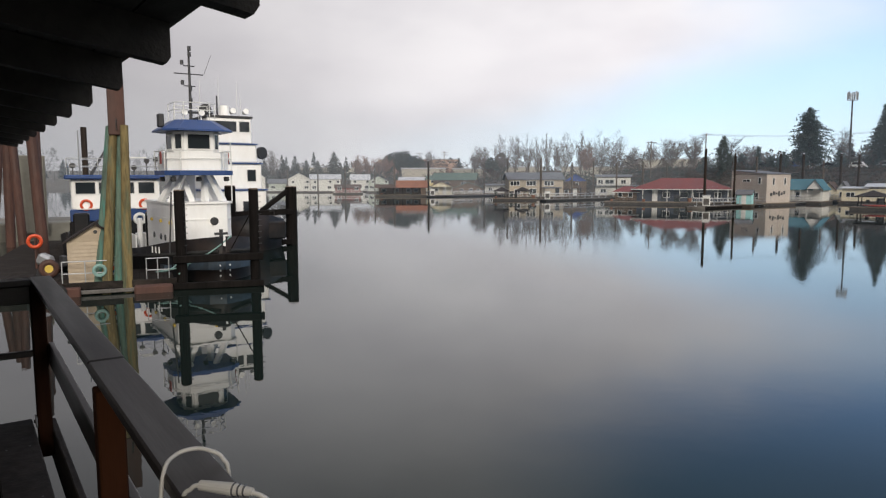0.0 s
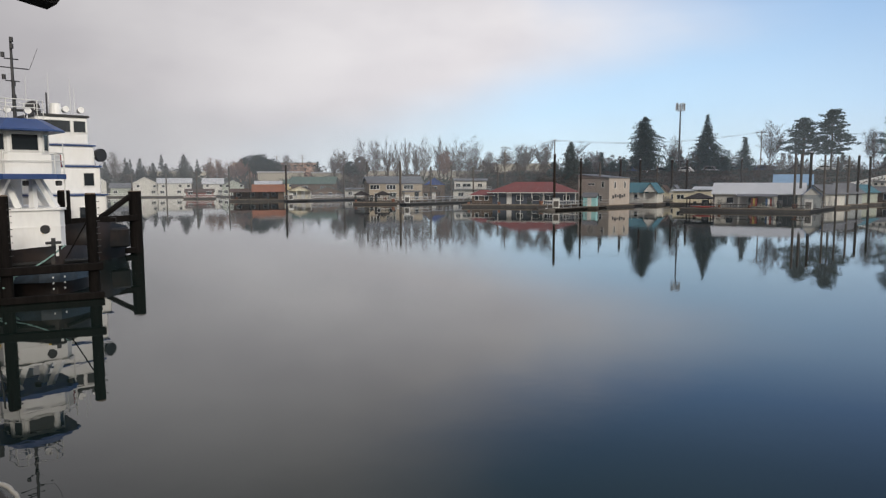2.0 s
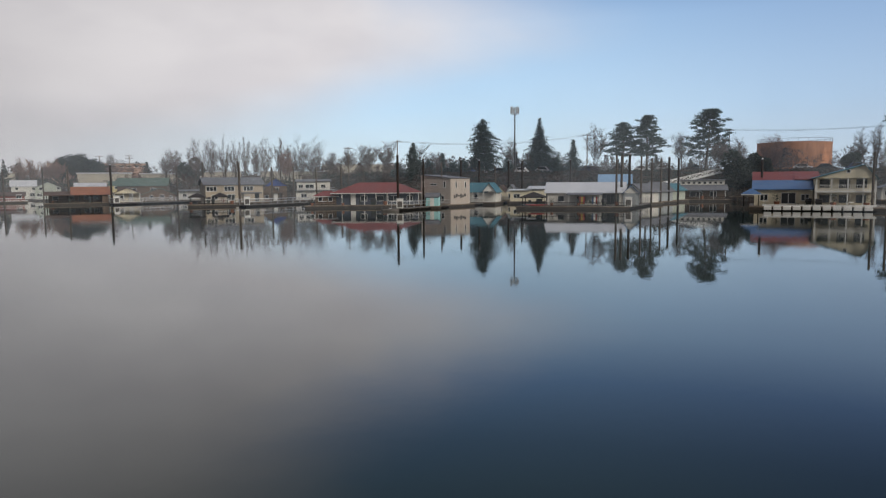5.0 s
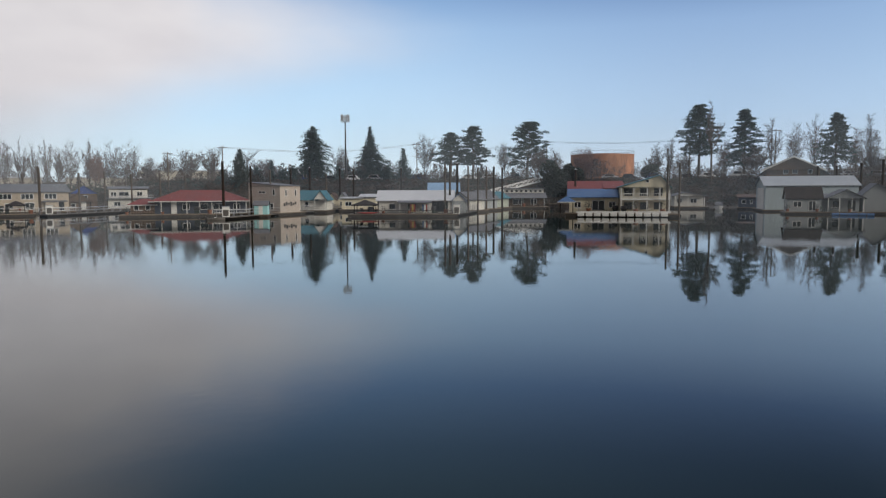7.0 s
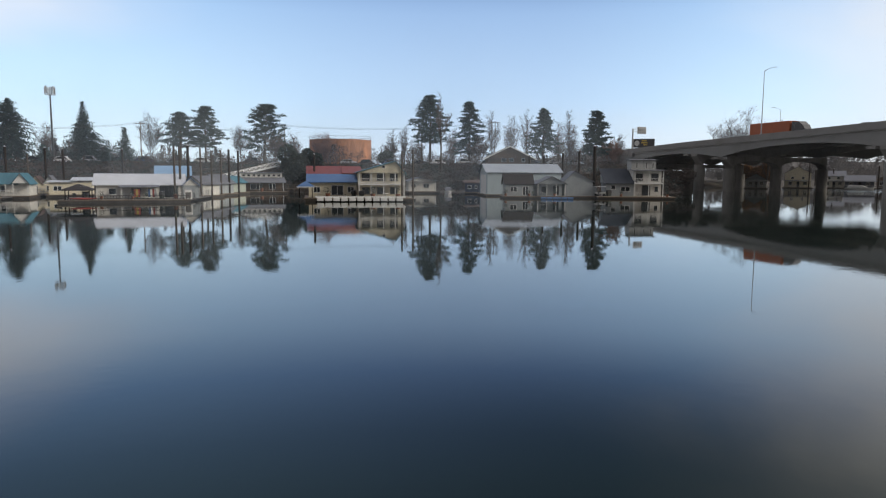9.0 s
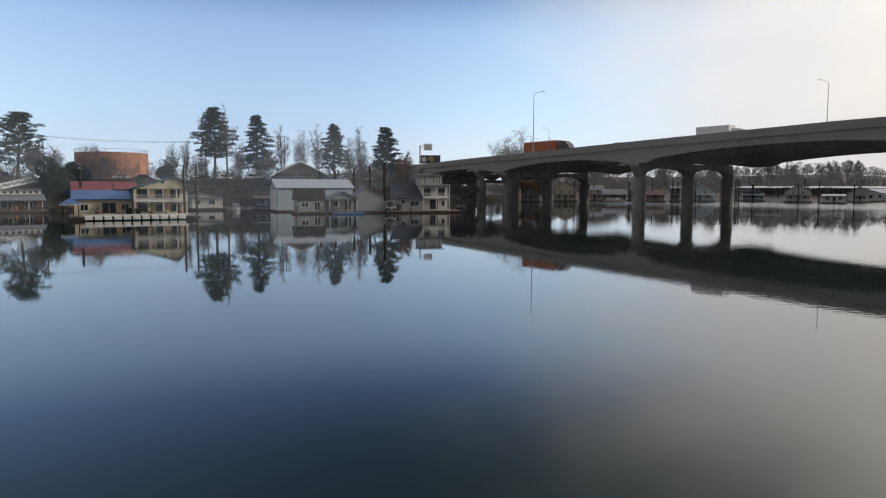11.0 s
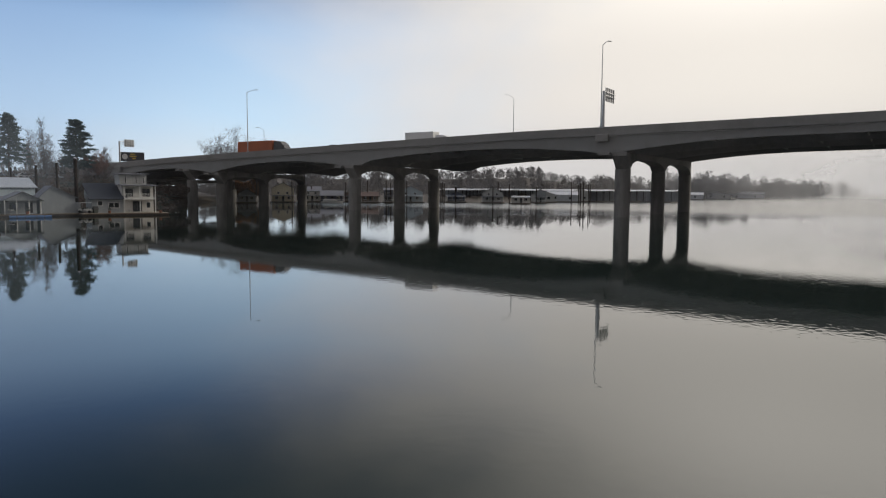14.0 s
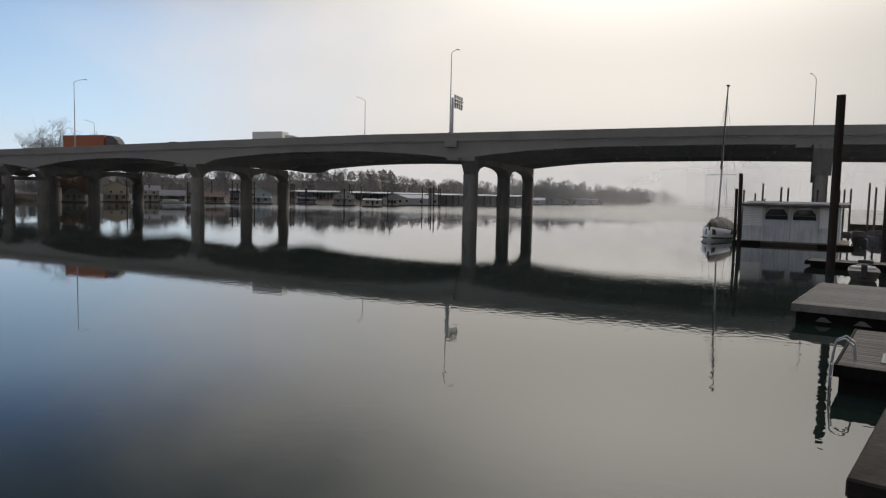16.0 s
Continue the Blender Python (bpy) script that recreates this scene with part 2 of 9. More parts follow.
M_GREENPILE = surface("green_treated_pile", (0.10, 0.15, 0.115), 0.75, vary=0.6, grain=16, fine=80, bump=0.8, stain=(0.06, 0.20, 0.165), stain_amount=0.95, stretch=(1.6, 1.6, 0.22))
M_RUST = surface("rusty_steel", (0.075, 0.034, 0.025), 0.75, vary=0.4, grain=8, fine=50, bump=0.3, stretch=(1, 1, 0.3))
M_BROWNPILE = surface("brown_timber_pile", (0.085, 0.066, 0.052), 0.85, vary=0.5, grain=10, fine=60, bump=0.5, random=0.25, stretch=(1, 1, 0.2))
M_STEELPILE = surface("dark_steel_pile", (0.034, 0.026, 0.022), 0.85, vary=0.35, grain=6, fine=30, spec=0.15, stretch=(1, 1, 0.3))
M_GREYWOOD = surface("silvered_decking", (0.13, 0.122, 0.115), 0.85, vary=0.4, grain=10, fine=90, bump=0.5, random=0.25, spec=0.25)
M_DARKWOOD = surface("wet_dark_rail_timber", (0.019, 0.0165, 0.016), 0.42, vary=0.55, grain=22, fine=170, bump=0.1, stain=(0.055, 0.054, 0.057), stain_amount=0.6, random=0.12, stretch=(0.10, 1, 1), spec=0.42)
M_DRYDARK = surface("dull_dark_timber", (0.024, 0.020, 0.018), 0.9, vary=0.6, grain=20, fine=140, bump=0.4, stain=(0.05, 0.042, 0.036), stain_amount=0.6, spec=0.15, random=0.2)
M_BROWNPOST = surface("brown_stained_post", (0.022, 0.0075, 0.0030), 0.8, spec=0.08, vary=0.6, grain=14, fine=100, bump=0.5, stain=(0.008, 0.0055, 0.004), stain_amount=0.7, stretch=(1, 1, 0.25))
M_RAFTER = surface("tarred_rafter_timber", (0.045, 0.040, 0.036), 0.8, vary=0.55, grain=10, fine=70, bump=0.9, stretch=(0.35, 1, 1))
M_METAL = surface("galvanised_steel", (0.42, 0.43, 0.44), 0.45, metal=0.7, vary=0.15)
M_DARKMETAL = surface("dark_painted_metal", (0.035, 0.035, 0.038), 0.5, vary=0.25)
M_RUBBER = surface("black_rubber", (0.015, 0.015, 0.015), 0.8, vary=0.3)
M_GLASS = glass_dark("dark_window_glass")
M_ROPE = surface("green_grey_rope", (0.22, 0.36, 0.33), 0.9, vary=0.3, fine=200)
M_CORD = surface("grey_cord", (0.36, 0.35, 0.33), 0.6, vary=0.2)
M_ORANGE = surface("orange_plastic", (0.62, 0.075, 0.02), 0.5, vary=0.15)
M_BARK = surface("grey_brown_bark", (0.075, 0.062, 0.052), 0.95, vary=0.4, grain=10, fine=60, bump=0.6)
M_TWIG = surface("bare_twigs", (0.135, 0.115, 0.108), 0.95, vary=0.3)
M_FIR = leaves("fir_needles", (0.088, 0.125, 0.112), (0.052, 0.078, 0.074))
M_PINE = leaves("pine_needles", (0.088, 0.128, 0.118), (0.052, 0.080, 0.080))
M_SHRUB = leaves("evergreen_shrub", (0.085, 0.105, 0.090), (0.048, 0.060, 0.055))
M_RUSSET = leaves("russet_leaves", (0.26, 0.125, 0.045), (0.07, 0.038, 0.022))
M_SCRUB = leaves("brown_scrub_twigs", (0.13, 0.092, 0.075), (0.055, 0.042, 0.037))
M_BRUSH = leaves("winter_brush", (0.135, 0.108, 0.090), (0.075, 0.062, 0.054))


def haze_toned(name, base, dark, thin):
    """Far foliage and twigs with mist put into the material: paler, and partly see-through by thin."""
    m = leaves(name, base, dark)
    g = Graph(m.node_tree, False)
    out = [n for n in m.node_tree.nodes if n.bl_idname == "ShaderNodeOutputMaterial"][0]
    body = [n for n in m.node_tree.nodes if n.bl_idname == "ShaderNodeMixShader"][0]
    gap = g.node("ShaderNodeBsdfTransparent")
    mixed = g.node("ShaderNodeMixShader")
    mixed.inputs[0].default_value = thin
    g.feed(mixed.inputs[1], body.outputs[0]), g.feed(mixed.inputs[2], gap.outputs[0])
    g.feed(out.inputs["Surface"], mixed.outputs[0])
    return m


# haze is put into these colours and their transparency, stronger with distance
M_FARWOOD = haze_toned("haze_toned_leafless_woods", (0.17, 0.145, 0.135), (0.09, 0.08, 0.08), 0.25)
M_FARTREE = haze_toned("haze_toned_evergreen_woods", (0.12, 0.135, 0.13), (0.07, 0.08, 0.08), 0.25)
M_FARRISE = haze_toned("haze_toned_wood_on_the_rise", (0.15, 0.14, 0.138), (0.085, 0.086, 0.09), 0.06)
M_MIST1 = haze_toned("woods_thin_mist_tone", (0.20, 0.19, 0.18), (0.12, 0.115, 0.11), 0.54)
M_HAZEFIR = haze_toned("haze_toned_fir_needles", (0.13, 0.145, 0.14), (0.075, 0.088, 0.085), 0.38)
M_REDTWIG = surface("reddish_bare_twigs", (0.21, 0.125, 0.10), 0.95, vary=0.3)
M_MIST3 = haze_toned("woods_faint_mist_tone", (0.26, 0.25, 0.24), (0.18, 0.175, 0.17), 0.80)
M_MIST2 = haze_toned("woods_thick_mist_tone", (0.24, 0.23, 0.22), (0.16, 0.155, 0.15), 0.68)

# ---------------------------------------------------------------- building blocks
U = 1.143                    # metres to a unit of the plan


def spot(az, d, z=0.0):
    a = radians(az)
    return Vector((U * d * sin(a), U * d * cos(a), z))


def part(name, bm, material, parent=None, label="", smooth=False):
    me = bpy.data.meshes.new(name)
    bm.normal_update()
    bm.to_mesh(me)
    bm.free()
    me.materials.append(material)
    if smooth:
        me.shade_smooth()
    ob = new(name, me)
    if parent is not None:
        ob.parent = parent
    if label:
        tagged(ob, label)
    return ob


def thing(name, label, category, m=None, group="", kind=""):
    ob = new(name)
    ob.empty_display_size = 0.3
    if m is not None:
        ob.matrix_world = m
    return tagged(ob, label, category, group, kind)


def box(bm, x0, x1, y0, y1, z0, z1, m=None, bevel=0.0):
    vs = [bm.verts.new((x, y, z)) for z in (z0, z1) for x, y in ((x0, y0), (x1, y0), (x1, y1), (x0, y1))]
    fs = [bm.faces.new([vs[i] for i in q]) for q in ((3, 2, 1, 0), (4, 5, 6, 7), (0, 1, 5, 4), (1, 2, 6, 5), (2, 3, 7, 6), (3, 0, 4, 7))]
    if bevel:
        es = list({e for f in fs for e in f.edges})
        r = bmesh.ops.bevel(bm, geom=es, offset=bevel, segments=1, affect="EDGES", profile=0.5)
        vs = list({v for f in r["faces"] for v in f.verts} | {v for v in vs if v.is_valid})
    if m is not None:
        bmesh.ops.transform(bm, matrix=m, verts=vs)
    return vs


def boxed(*args, **kw):
    bm = bmesh.new()
    box(bm, *args, **kw)
    return bm


def prism(bm, outline, axis, a, b):
    """Extrude a closed outline of (p, q) along an axis from a to b: axis x takes (y, z), y takes (x, z), z takes (x, y)."""
    def put(p, q, r):
        return {"x": (r, p, q), "y": (p, r, q), "z": (p, q, r)}[axis]
    lo = [bm.verts.new(put(p, q, a)) for p, q in outline]
    hi = [bm.verts.new(put(p, q, b)) for p, q in outline]
    n = len(outline)
    for i in range(n):
        bm.faces.new((lo[i], lo[(i + 1) % n], hi[(i + 1) % n], hi[i]))
    bm.faces.new(lo[::-1]), bm.faces.new(hi)
    bmesh.ops.recalc_face_normals(bm, faces=bm.faces[:])
    return bm


def tube(bm, a, b, ra, rb=None, sides=8, caps=True):
    rb = ra if rb is None else rb
    a, b = Vector(a), Vector(b)
    q = (b - a).to_track_quat("Z", "Y")
    rings = []
    for p, r in ((a, ra), (b, rb)):
        rings.append([bm.verts.new(p + q @ Vector((r * cos(2 * pi * i / sides), r * sin(2 * pi * i / sides), 0))) for i in range(sides)])
    for i in range(sides):
        j = (i + 1) % sides
        bm.faces.new((rings[0][i], rings[0][j], rings[1][j], rings[1][i]))
    if caps:
        bm.faces.new(rings[0][::-1]), bm.faces.new(rings[1])
    return bm


def tubed(*args, **kw):
    return tube(bmesh.new(), *args, **kw)


def path_tube(bm, pts, r, sides=6):
    for a, b in zip(pts, pts[1:]):
        tube(bm, a, b, r, r, sides)
    return bm


def ring(bm, centre, normal, big, small, seg=20, sides=8):
    q = Vector(normal).to_track_quat("Z", "Y")
    rows = []
    for i in range(seg):
        a = 2 * pi * i / seg
        rows.append([bm.verts.new(Vector(centre) + q @ Vector(((big + small * cos(2 * pi * j / sides)) * cos(a), (big + small * cos(2 * pi * j / sides)) * sin(a), small * sin(2 * pi * j / sides)))) for j in range(sides)])
    for i in range(seg):
        for j in range(sides):
            bm.faces.new((rows[i][j], rows[(i + 1) % seg][j], rows[(i + 1) % seg][(j + 1) % sides], rows[i][(j + 1) % sides]))
    return bm


def sweep(pts, r, sides=10):
    """One seamless round cord along the points."""
    bm = bmesh.new()
    rows = []
    for i, p in enumerate(pts):
        way_ = pts[min(i + 1, len(pts) - 1)] - pts[max(i - 1, 0)]
        q = way_.to_track_quat("Z", "Y")
        rows.append([bm.verts.new(p + q @ Vector((r * cos(2 * pi * k / sides), r * sin(2 * pi * k / sides), 0))) for k in range(sides)])
    for a, b in zip(rows, rows[1:]):
        # match the rings where the frame turns over
        off = min(range(sides), key=lambda k: (a[0].co - b[k].co).length)
        for k in range(sides):
            bm.faces.new((a[k], a[(k + 1) % sides], b[(k + 1 + off) % sides], b[(k + off) % sides]))
    return bm

# ---------------------------------------------------------------- ground and water
SHORE = [(-180, 900), (-75, 900), (-60, 480), (-40, 400), (-24, 380), (-19, 300), (-15.5, 226), (-12, 222), (-4, 205), (4, 188), (12, 168), (20, 148), (26, 142), (34, 143), (40, 146),
         (46, 150), (52, 138), (57, 152), (62, 150), (70, 146), (76, 152), (78.4, 170), (79.4, 224), (82, 238), (85, 244), (90, 252), (97, 256), (104, 262), (110, 300), (116, 380), (122, 520), (127, 680), (131, 900), (134, 4300), (168, 4300), (180, 900)]


def shore(az):
    return float(np.interp(az, [a for a, _ in SHORE], [d for _, d in SHORE]))


def ground_z(az, d):
    """Height of the ground in metres at a heading and a distance in plan units."""
    e = d - shore(az)
    n = noise.noise(Vector((d * sin(radians(az)) * 0.03, d * cos(radians(az)) * 0.03, 0.3)))
    top = 6.6 if 15 < az < 74 else 3.6 if 74 <= az < 78 else 2.4 if 78 <= az < 106 else -0.5 if 124 < az < 172 else 1.2 if az > 106 else 4.2
    rise = min(max(e / 20.0, -1.0), 1.0)
    z = top * (rise * rise * (3 - 2 * rise)) if rise > 0 else rise * 2.5
    if rise > 0.2 and top > 1:
        z += n * 0.8 * min(rise, 1)
    if 80 < az < 118 and d > 300:             # wooded rise beyond the bridge
        u = min((d - 300) / 220, 1)
        z += 13 * u * u * (3 - 2 * u) * min((az - 80) / 4, 1) * min((118 - az) / 10, 1)
    if d > 500 and not 122 < az < 172:
        z += min((d - 500) / 1500, 1) * (26 if az < 25 else 8) * (0.8 + 0.6 * noise.noise(Vector((az * 0.05, d * 0.0012, 2))))
    return z


bm = bmesh.new()
radii = [-6, 0, 3, 7, 11, 15, 20, 28, 40, 60, 90, 140, 220, 360, 600, 1000, 1700, 3200]
headings = [-180 + 1.0 * i for i in range(361)]
grid = [[bm.verts.new((*spot(az, shore(az) + r)[:2], ground_z(az, shore(az) + r))) for r in radii] for az in headings]
for i in range(len(headings) - 1):
    for j in range(len(radii) - 1):
        bm.faces.new((grid[i][j], grid[i][j + 1], grid[i + 1][j + 1], grid[i + 1][j]))
bmesh.ops.recalc_face_normals(bm, faces=bm.faces[:])
ground = tagged(part("ground", bm, M_BANK, smooth=True), "brambly brown river bank rising to flat land", "ground", kind="structure")

bm = bmesh.new()
steps = [0, 10, 20, 40, 70, 110, 170, 260, 400, 700, 1300, 2600, 4600]
rows = [[bm.verts.new((r * sin(radians(a)), r * cos(radians(a)), 0)) for a in range(0, 360, 5)] for r in steps[1:]]
centre = bm.verts.new((0, 0, 0))
for i in range(72):
    j = (i + 1) % 72
    bm.faces.new((centre, rows[0][j], rows[0][i]))
    for k in range(len(rows) - 1):
        bm.faces.new((rows[k][i], rows[k][j], rows[k + 1][j], rows[k + 1][i]))
bmesh.ops.recalc_face_normals(bm, faces=bm.faces[:])
if bm.faces[0].normal.z < 0:
    bmesh.ops.reverse_faces(bm, faces=bm.faces[:])
water = tagged(part("water", bm, M_WATER), "still dark river water mirroring the sky", "water", kind="structure")

# ---------------------------------------------------------------- highway bridge
B0, BU, BN = Vector((111.0, -45.5, 0)), Vector((0.674, 0.738, 0)), Vector((0.738, -0.674, 0))
BENTS = [-113.0, -56.5, -2.8, 55.8, 98.9, 140.0, 176.0]
PIERS = BENTS + [110.0]
TOP = [(-170, 14.6), (-110, 15.2), (-64, 15.5), (-45, 15.6), (0, 15.05), (16, 14.9), (54, 14.0), (87, 13.1), (115, 12.4), (140, 11.5), (200, 9.6), (260, 8.2)]


def deck_z(s):
    return U * float(np.interp(s, [a for a, _ in TOP], [b for _, b in TOP]))


def on_bridge(s, d, z):
    p = (B0 + BU * s + BN * d) * U
    return Vector((p.x, p.y, z))


def girder_depth(s):
    """Metres from the parapet's top to the girder's lower edge, deepest over the piers."""
    k = min(range(len(BENTS) - 1), key=lambda i: abs((BENTS[i] + BENTS[i + 1]) / 2 - s))
    a, b = BENTS[k] + 1.5, BENTS[k + 1] + 1.5
    x = min(max((s - a) / (b - a), 0), 1) * 2 - 1
    if s < -29:                  # the spans past the fourth pier are of even depth
        x = 0
    return U * (2.75 + 1.75 * abs(x) ** 2.2)


bridge = thing("highway_bridge", "long grey highway bridge on round concrete columns", "bridge")
stations = [-170 + 2.5 * i for i in range(int(430 / 2.5) + 1)]


def along(name, d0, d1, z0, z1, material, label="", where=stations):
    """A band that follows the bridge: offsets across it, and two functions for its lower and upper height."""
    bm = bmesh.new()
    rows = [[bm.verts.new(on_bridge(s, d, z)) for d, z in ((d0, z0(s)), (d1, z0(s)), (d1, z1(s)), (d0, z1(s)))] for s in where]
    for a, b in zip(rows, rows[1:]):
        for i in range(4):
            bm.faces.new((a[i], a[(i + 1) % 4], b[(i + 1) % 4], b[i]))
    bm.faces.new(rows[0]), bm.faces.new(rows[-1])
    bmesh.ops.recalc_face_normals(bm, faces=bm.faces[:])
    return part(name, bm, material, bridge, label)


along("deck", 0.3, 45.7, lambda s: deck_z(s) - 1.55, lambda s: deck_z(s) - 1.05, M_ASPHALT, "asphalt road deck")
along("deck_slab", 0.2, 45.8, lambda s: deck_z(s) - 1.85, lambda s: deck_z(s) - 1.56, M_SOFFIT)
for d in (0.0, 45.6):
    along("parapet", d, d + 0.4, lambda s: deck_z(s) - 1.15, lambda s: deck_z(s), M_CONCRETE, "weathered concrete parapet")
    along("deck_edge", d - 0.12 if d == 0 else d + 0.1, d + 0.3 if d == 0 else d + 0.52, lambda s: deck_z(s) - 1.65, lambda s: deck_z(s) - 1.16, M_CONCRETE)
along("median_barrier", 22.7, 23.1, lambda s: deck_z(s) - 1.05, lambda s: deck_z(s) - 0.25, M_CONCRETE)
for d in (0.25, 15.0, 30.0, 45.2):
    along("girder", d, d + 0.35, lambda s: deck_z(s) - girder_depth(s), lambda s: deck_z(s) - 1.66, M_GIRDER if d in (0.25, 45.2) else M_SOFFIT, "grey haunched girder")
for s in [x for x in stations if int(x * 2) % 15 == 0]:
    bm = bmesh.new()
    prism(bm, [(0, 0.4), (45, 0.4), (45, 0.9), (0, 0.9)], "y", -0.15, 0.15)
    m = Matrix.Translation(on_bridge(s, 0.4, deck_z(s) - 2.9)) @ Matrix(((BN.x, BU.x, 0, 0), (BN.y, BU.y, 0, 0), (0, 0, 1, 0), (0, 0, 0, 1)))
    bmesh.ops.transform(bm, matrix=m @ Matrix.Diagonal((U, 1, 1, 1)), verts=bm.verts[:])
    part("cross_beam", bm, M_SOFFIT, bridge)

def pier_axes(s, skew):
    n = BN + BU * skew
    return Matrix.Translation(on_bridge(s, 0, 0)) @ Matrix(((n.x, BU.x, 0, 0), (n.y, BU.y, 0, 0), (0, 0, 1, 0), (0, 0, 0, 1)))


for s in PIERS:
    skew = -0.12 if s == -56.5 else 0.0      # this pier is set askew so its columns line up from the camera
    rows = {-2.8: (2.0, 23.0, 43.4), 55.8: (2.0, 18.0, 32.7), 98.9: (2.0, 15.8, 30.1), 110.0: (2.0, 13.3, 26.0)}.get(s, (2.0, 21.0, 40.0))
    ds = list(rows)
    under = deck_z(s) - girder_depth(s) + 0.05
    head = U * 8.4 if s < -29 else under - 3.2
    for d in ds:
        bm = bmesh.new()
        p = on_bridge(s + skew * d, d, -3)
        r = (0.86 if s == -56.5 else 1.30) * U
        tube(bm, p, (p.x, p.y, head), r, r, 20)
        part("column", bm, M_COLUMN, bridge, "round stained concrete column", smooth=False)
    # arched cap beam between the columns
    for a, b in zip(ds, ds[1:]):
        bm = bmesh.new()
        lower = []
        for i in range(17):
            x = -1 + 2 * i / 16
            lower.append((a + (b - a) * i / 16, (1 - abs(x) ** 2.6) ** 0.5 * (under - head - 1.1) + head))
        outline = [(x * U, z) for x, z in lower] + [(b * U, under), (a * U, under)]
        prism(bm, outline, "y", -1.44, 1.44)
        bmesh.ops.transform(bm, matrix=pier_axes(s, skew), verts=bm.verts[:])
        part("cap_beam", bm, M_COLUMN, bridge)
    # end cantilever and the bearing block on the near face
    for d, w in ((ds[0], -1.9),) + (((ds[-1], 3.0),) if s < -29 else ()):
        bm = bmesh.new()
        prism(bm, [(d * U, head), ((d + w) * U, under - 0.7), ((d + w) * U, under), (d * U, under)], "y", -1.43, 1.43)
        bmesh.ops.transform(bm, matrix=pier_axes(s, skew), verts=bm.verts[:])
        part("cap_end", bm, M_COLUMN, bridge)
    bm = bmesh.new()
    prism(bm, [(-1.1, -0.28), (1.1, -0.28), (1.1, 0.28), (-1.1, 0.28)], "x", -0.5, 0.55)
    bmesh.ops.transform(bm, matrix=Matrix.Translation(on_bridge(s + 2.6, 0, under - 0.3)) @ Matrix(((BN.x, BU.x, 0, 0), (BN.y, BU.y, 0, 0), (0, 0, 1, 0), (0, 0, 0, 1))), verts=bm.verts[:])
    part("bearing_block", bm, M_CONCRETE, bridge)


def lamp_post(s, d, height, arm, lift=0.9, name="street_lamp", label="tall galvanised street lamp on the bridge parapet"):
    """A tapered pole with a curved arm that reaches arm metres along the bridge's cross direction."""
    base = on_bridge(s, d, deck_z(s) - 0.2)
    t = thing(name, label, "street lamp", Matrix.Translation(base), "bridge street lamps")
    part("pole", tubed((0, 0, 0), (0, 0, height), 0.14, 0.07, 8), M_METAL, t)
    bm = bmesh.new()
    w = (BN - BU * 0.6) * (1 if arm > 0 else -1)
    w.normalize()
    pts = [Vector((0, 0, height)) + w * abs(arm) * (i / 5) + Vector((0, 0, lift * sin(pi / 2 * i / 5))) for i in range(6)]
    path_tube(bm, pts, 0.055, 6)
    part("arm", bm, M_METAL, t)
    bm = boxed(-0.32, 0.32, -0.16, 0.16, -0.11, 0.05, bevel=0.04)
    bmesh.ops.transform(bm, matrix=Matrix.Translation(pts[-1]) @ w.to_track_quat("X", "Z").to_matrix().to_4x4(), verts=bm.verts[:])
    part("lamp_head", bm, M_METAL, t)
    part("base_plate", boxed(-0.3, 0.3, -0.3, 0.3, 0, 0.35, bevel=0.03), M_METAL, t)
    return t



# ---------------------------------------------------------------- floating homes: one builder, many forms


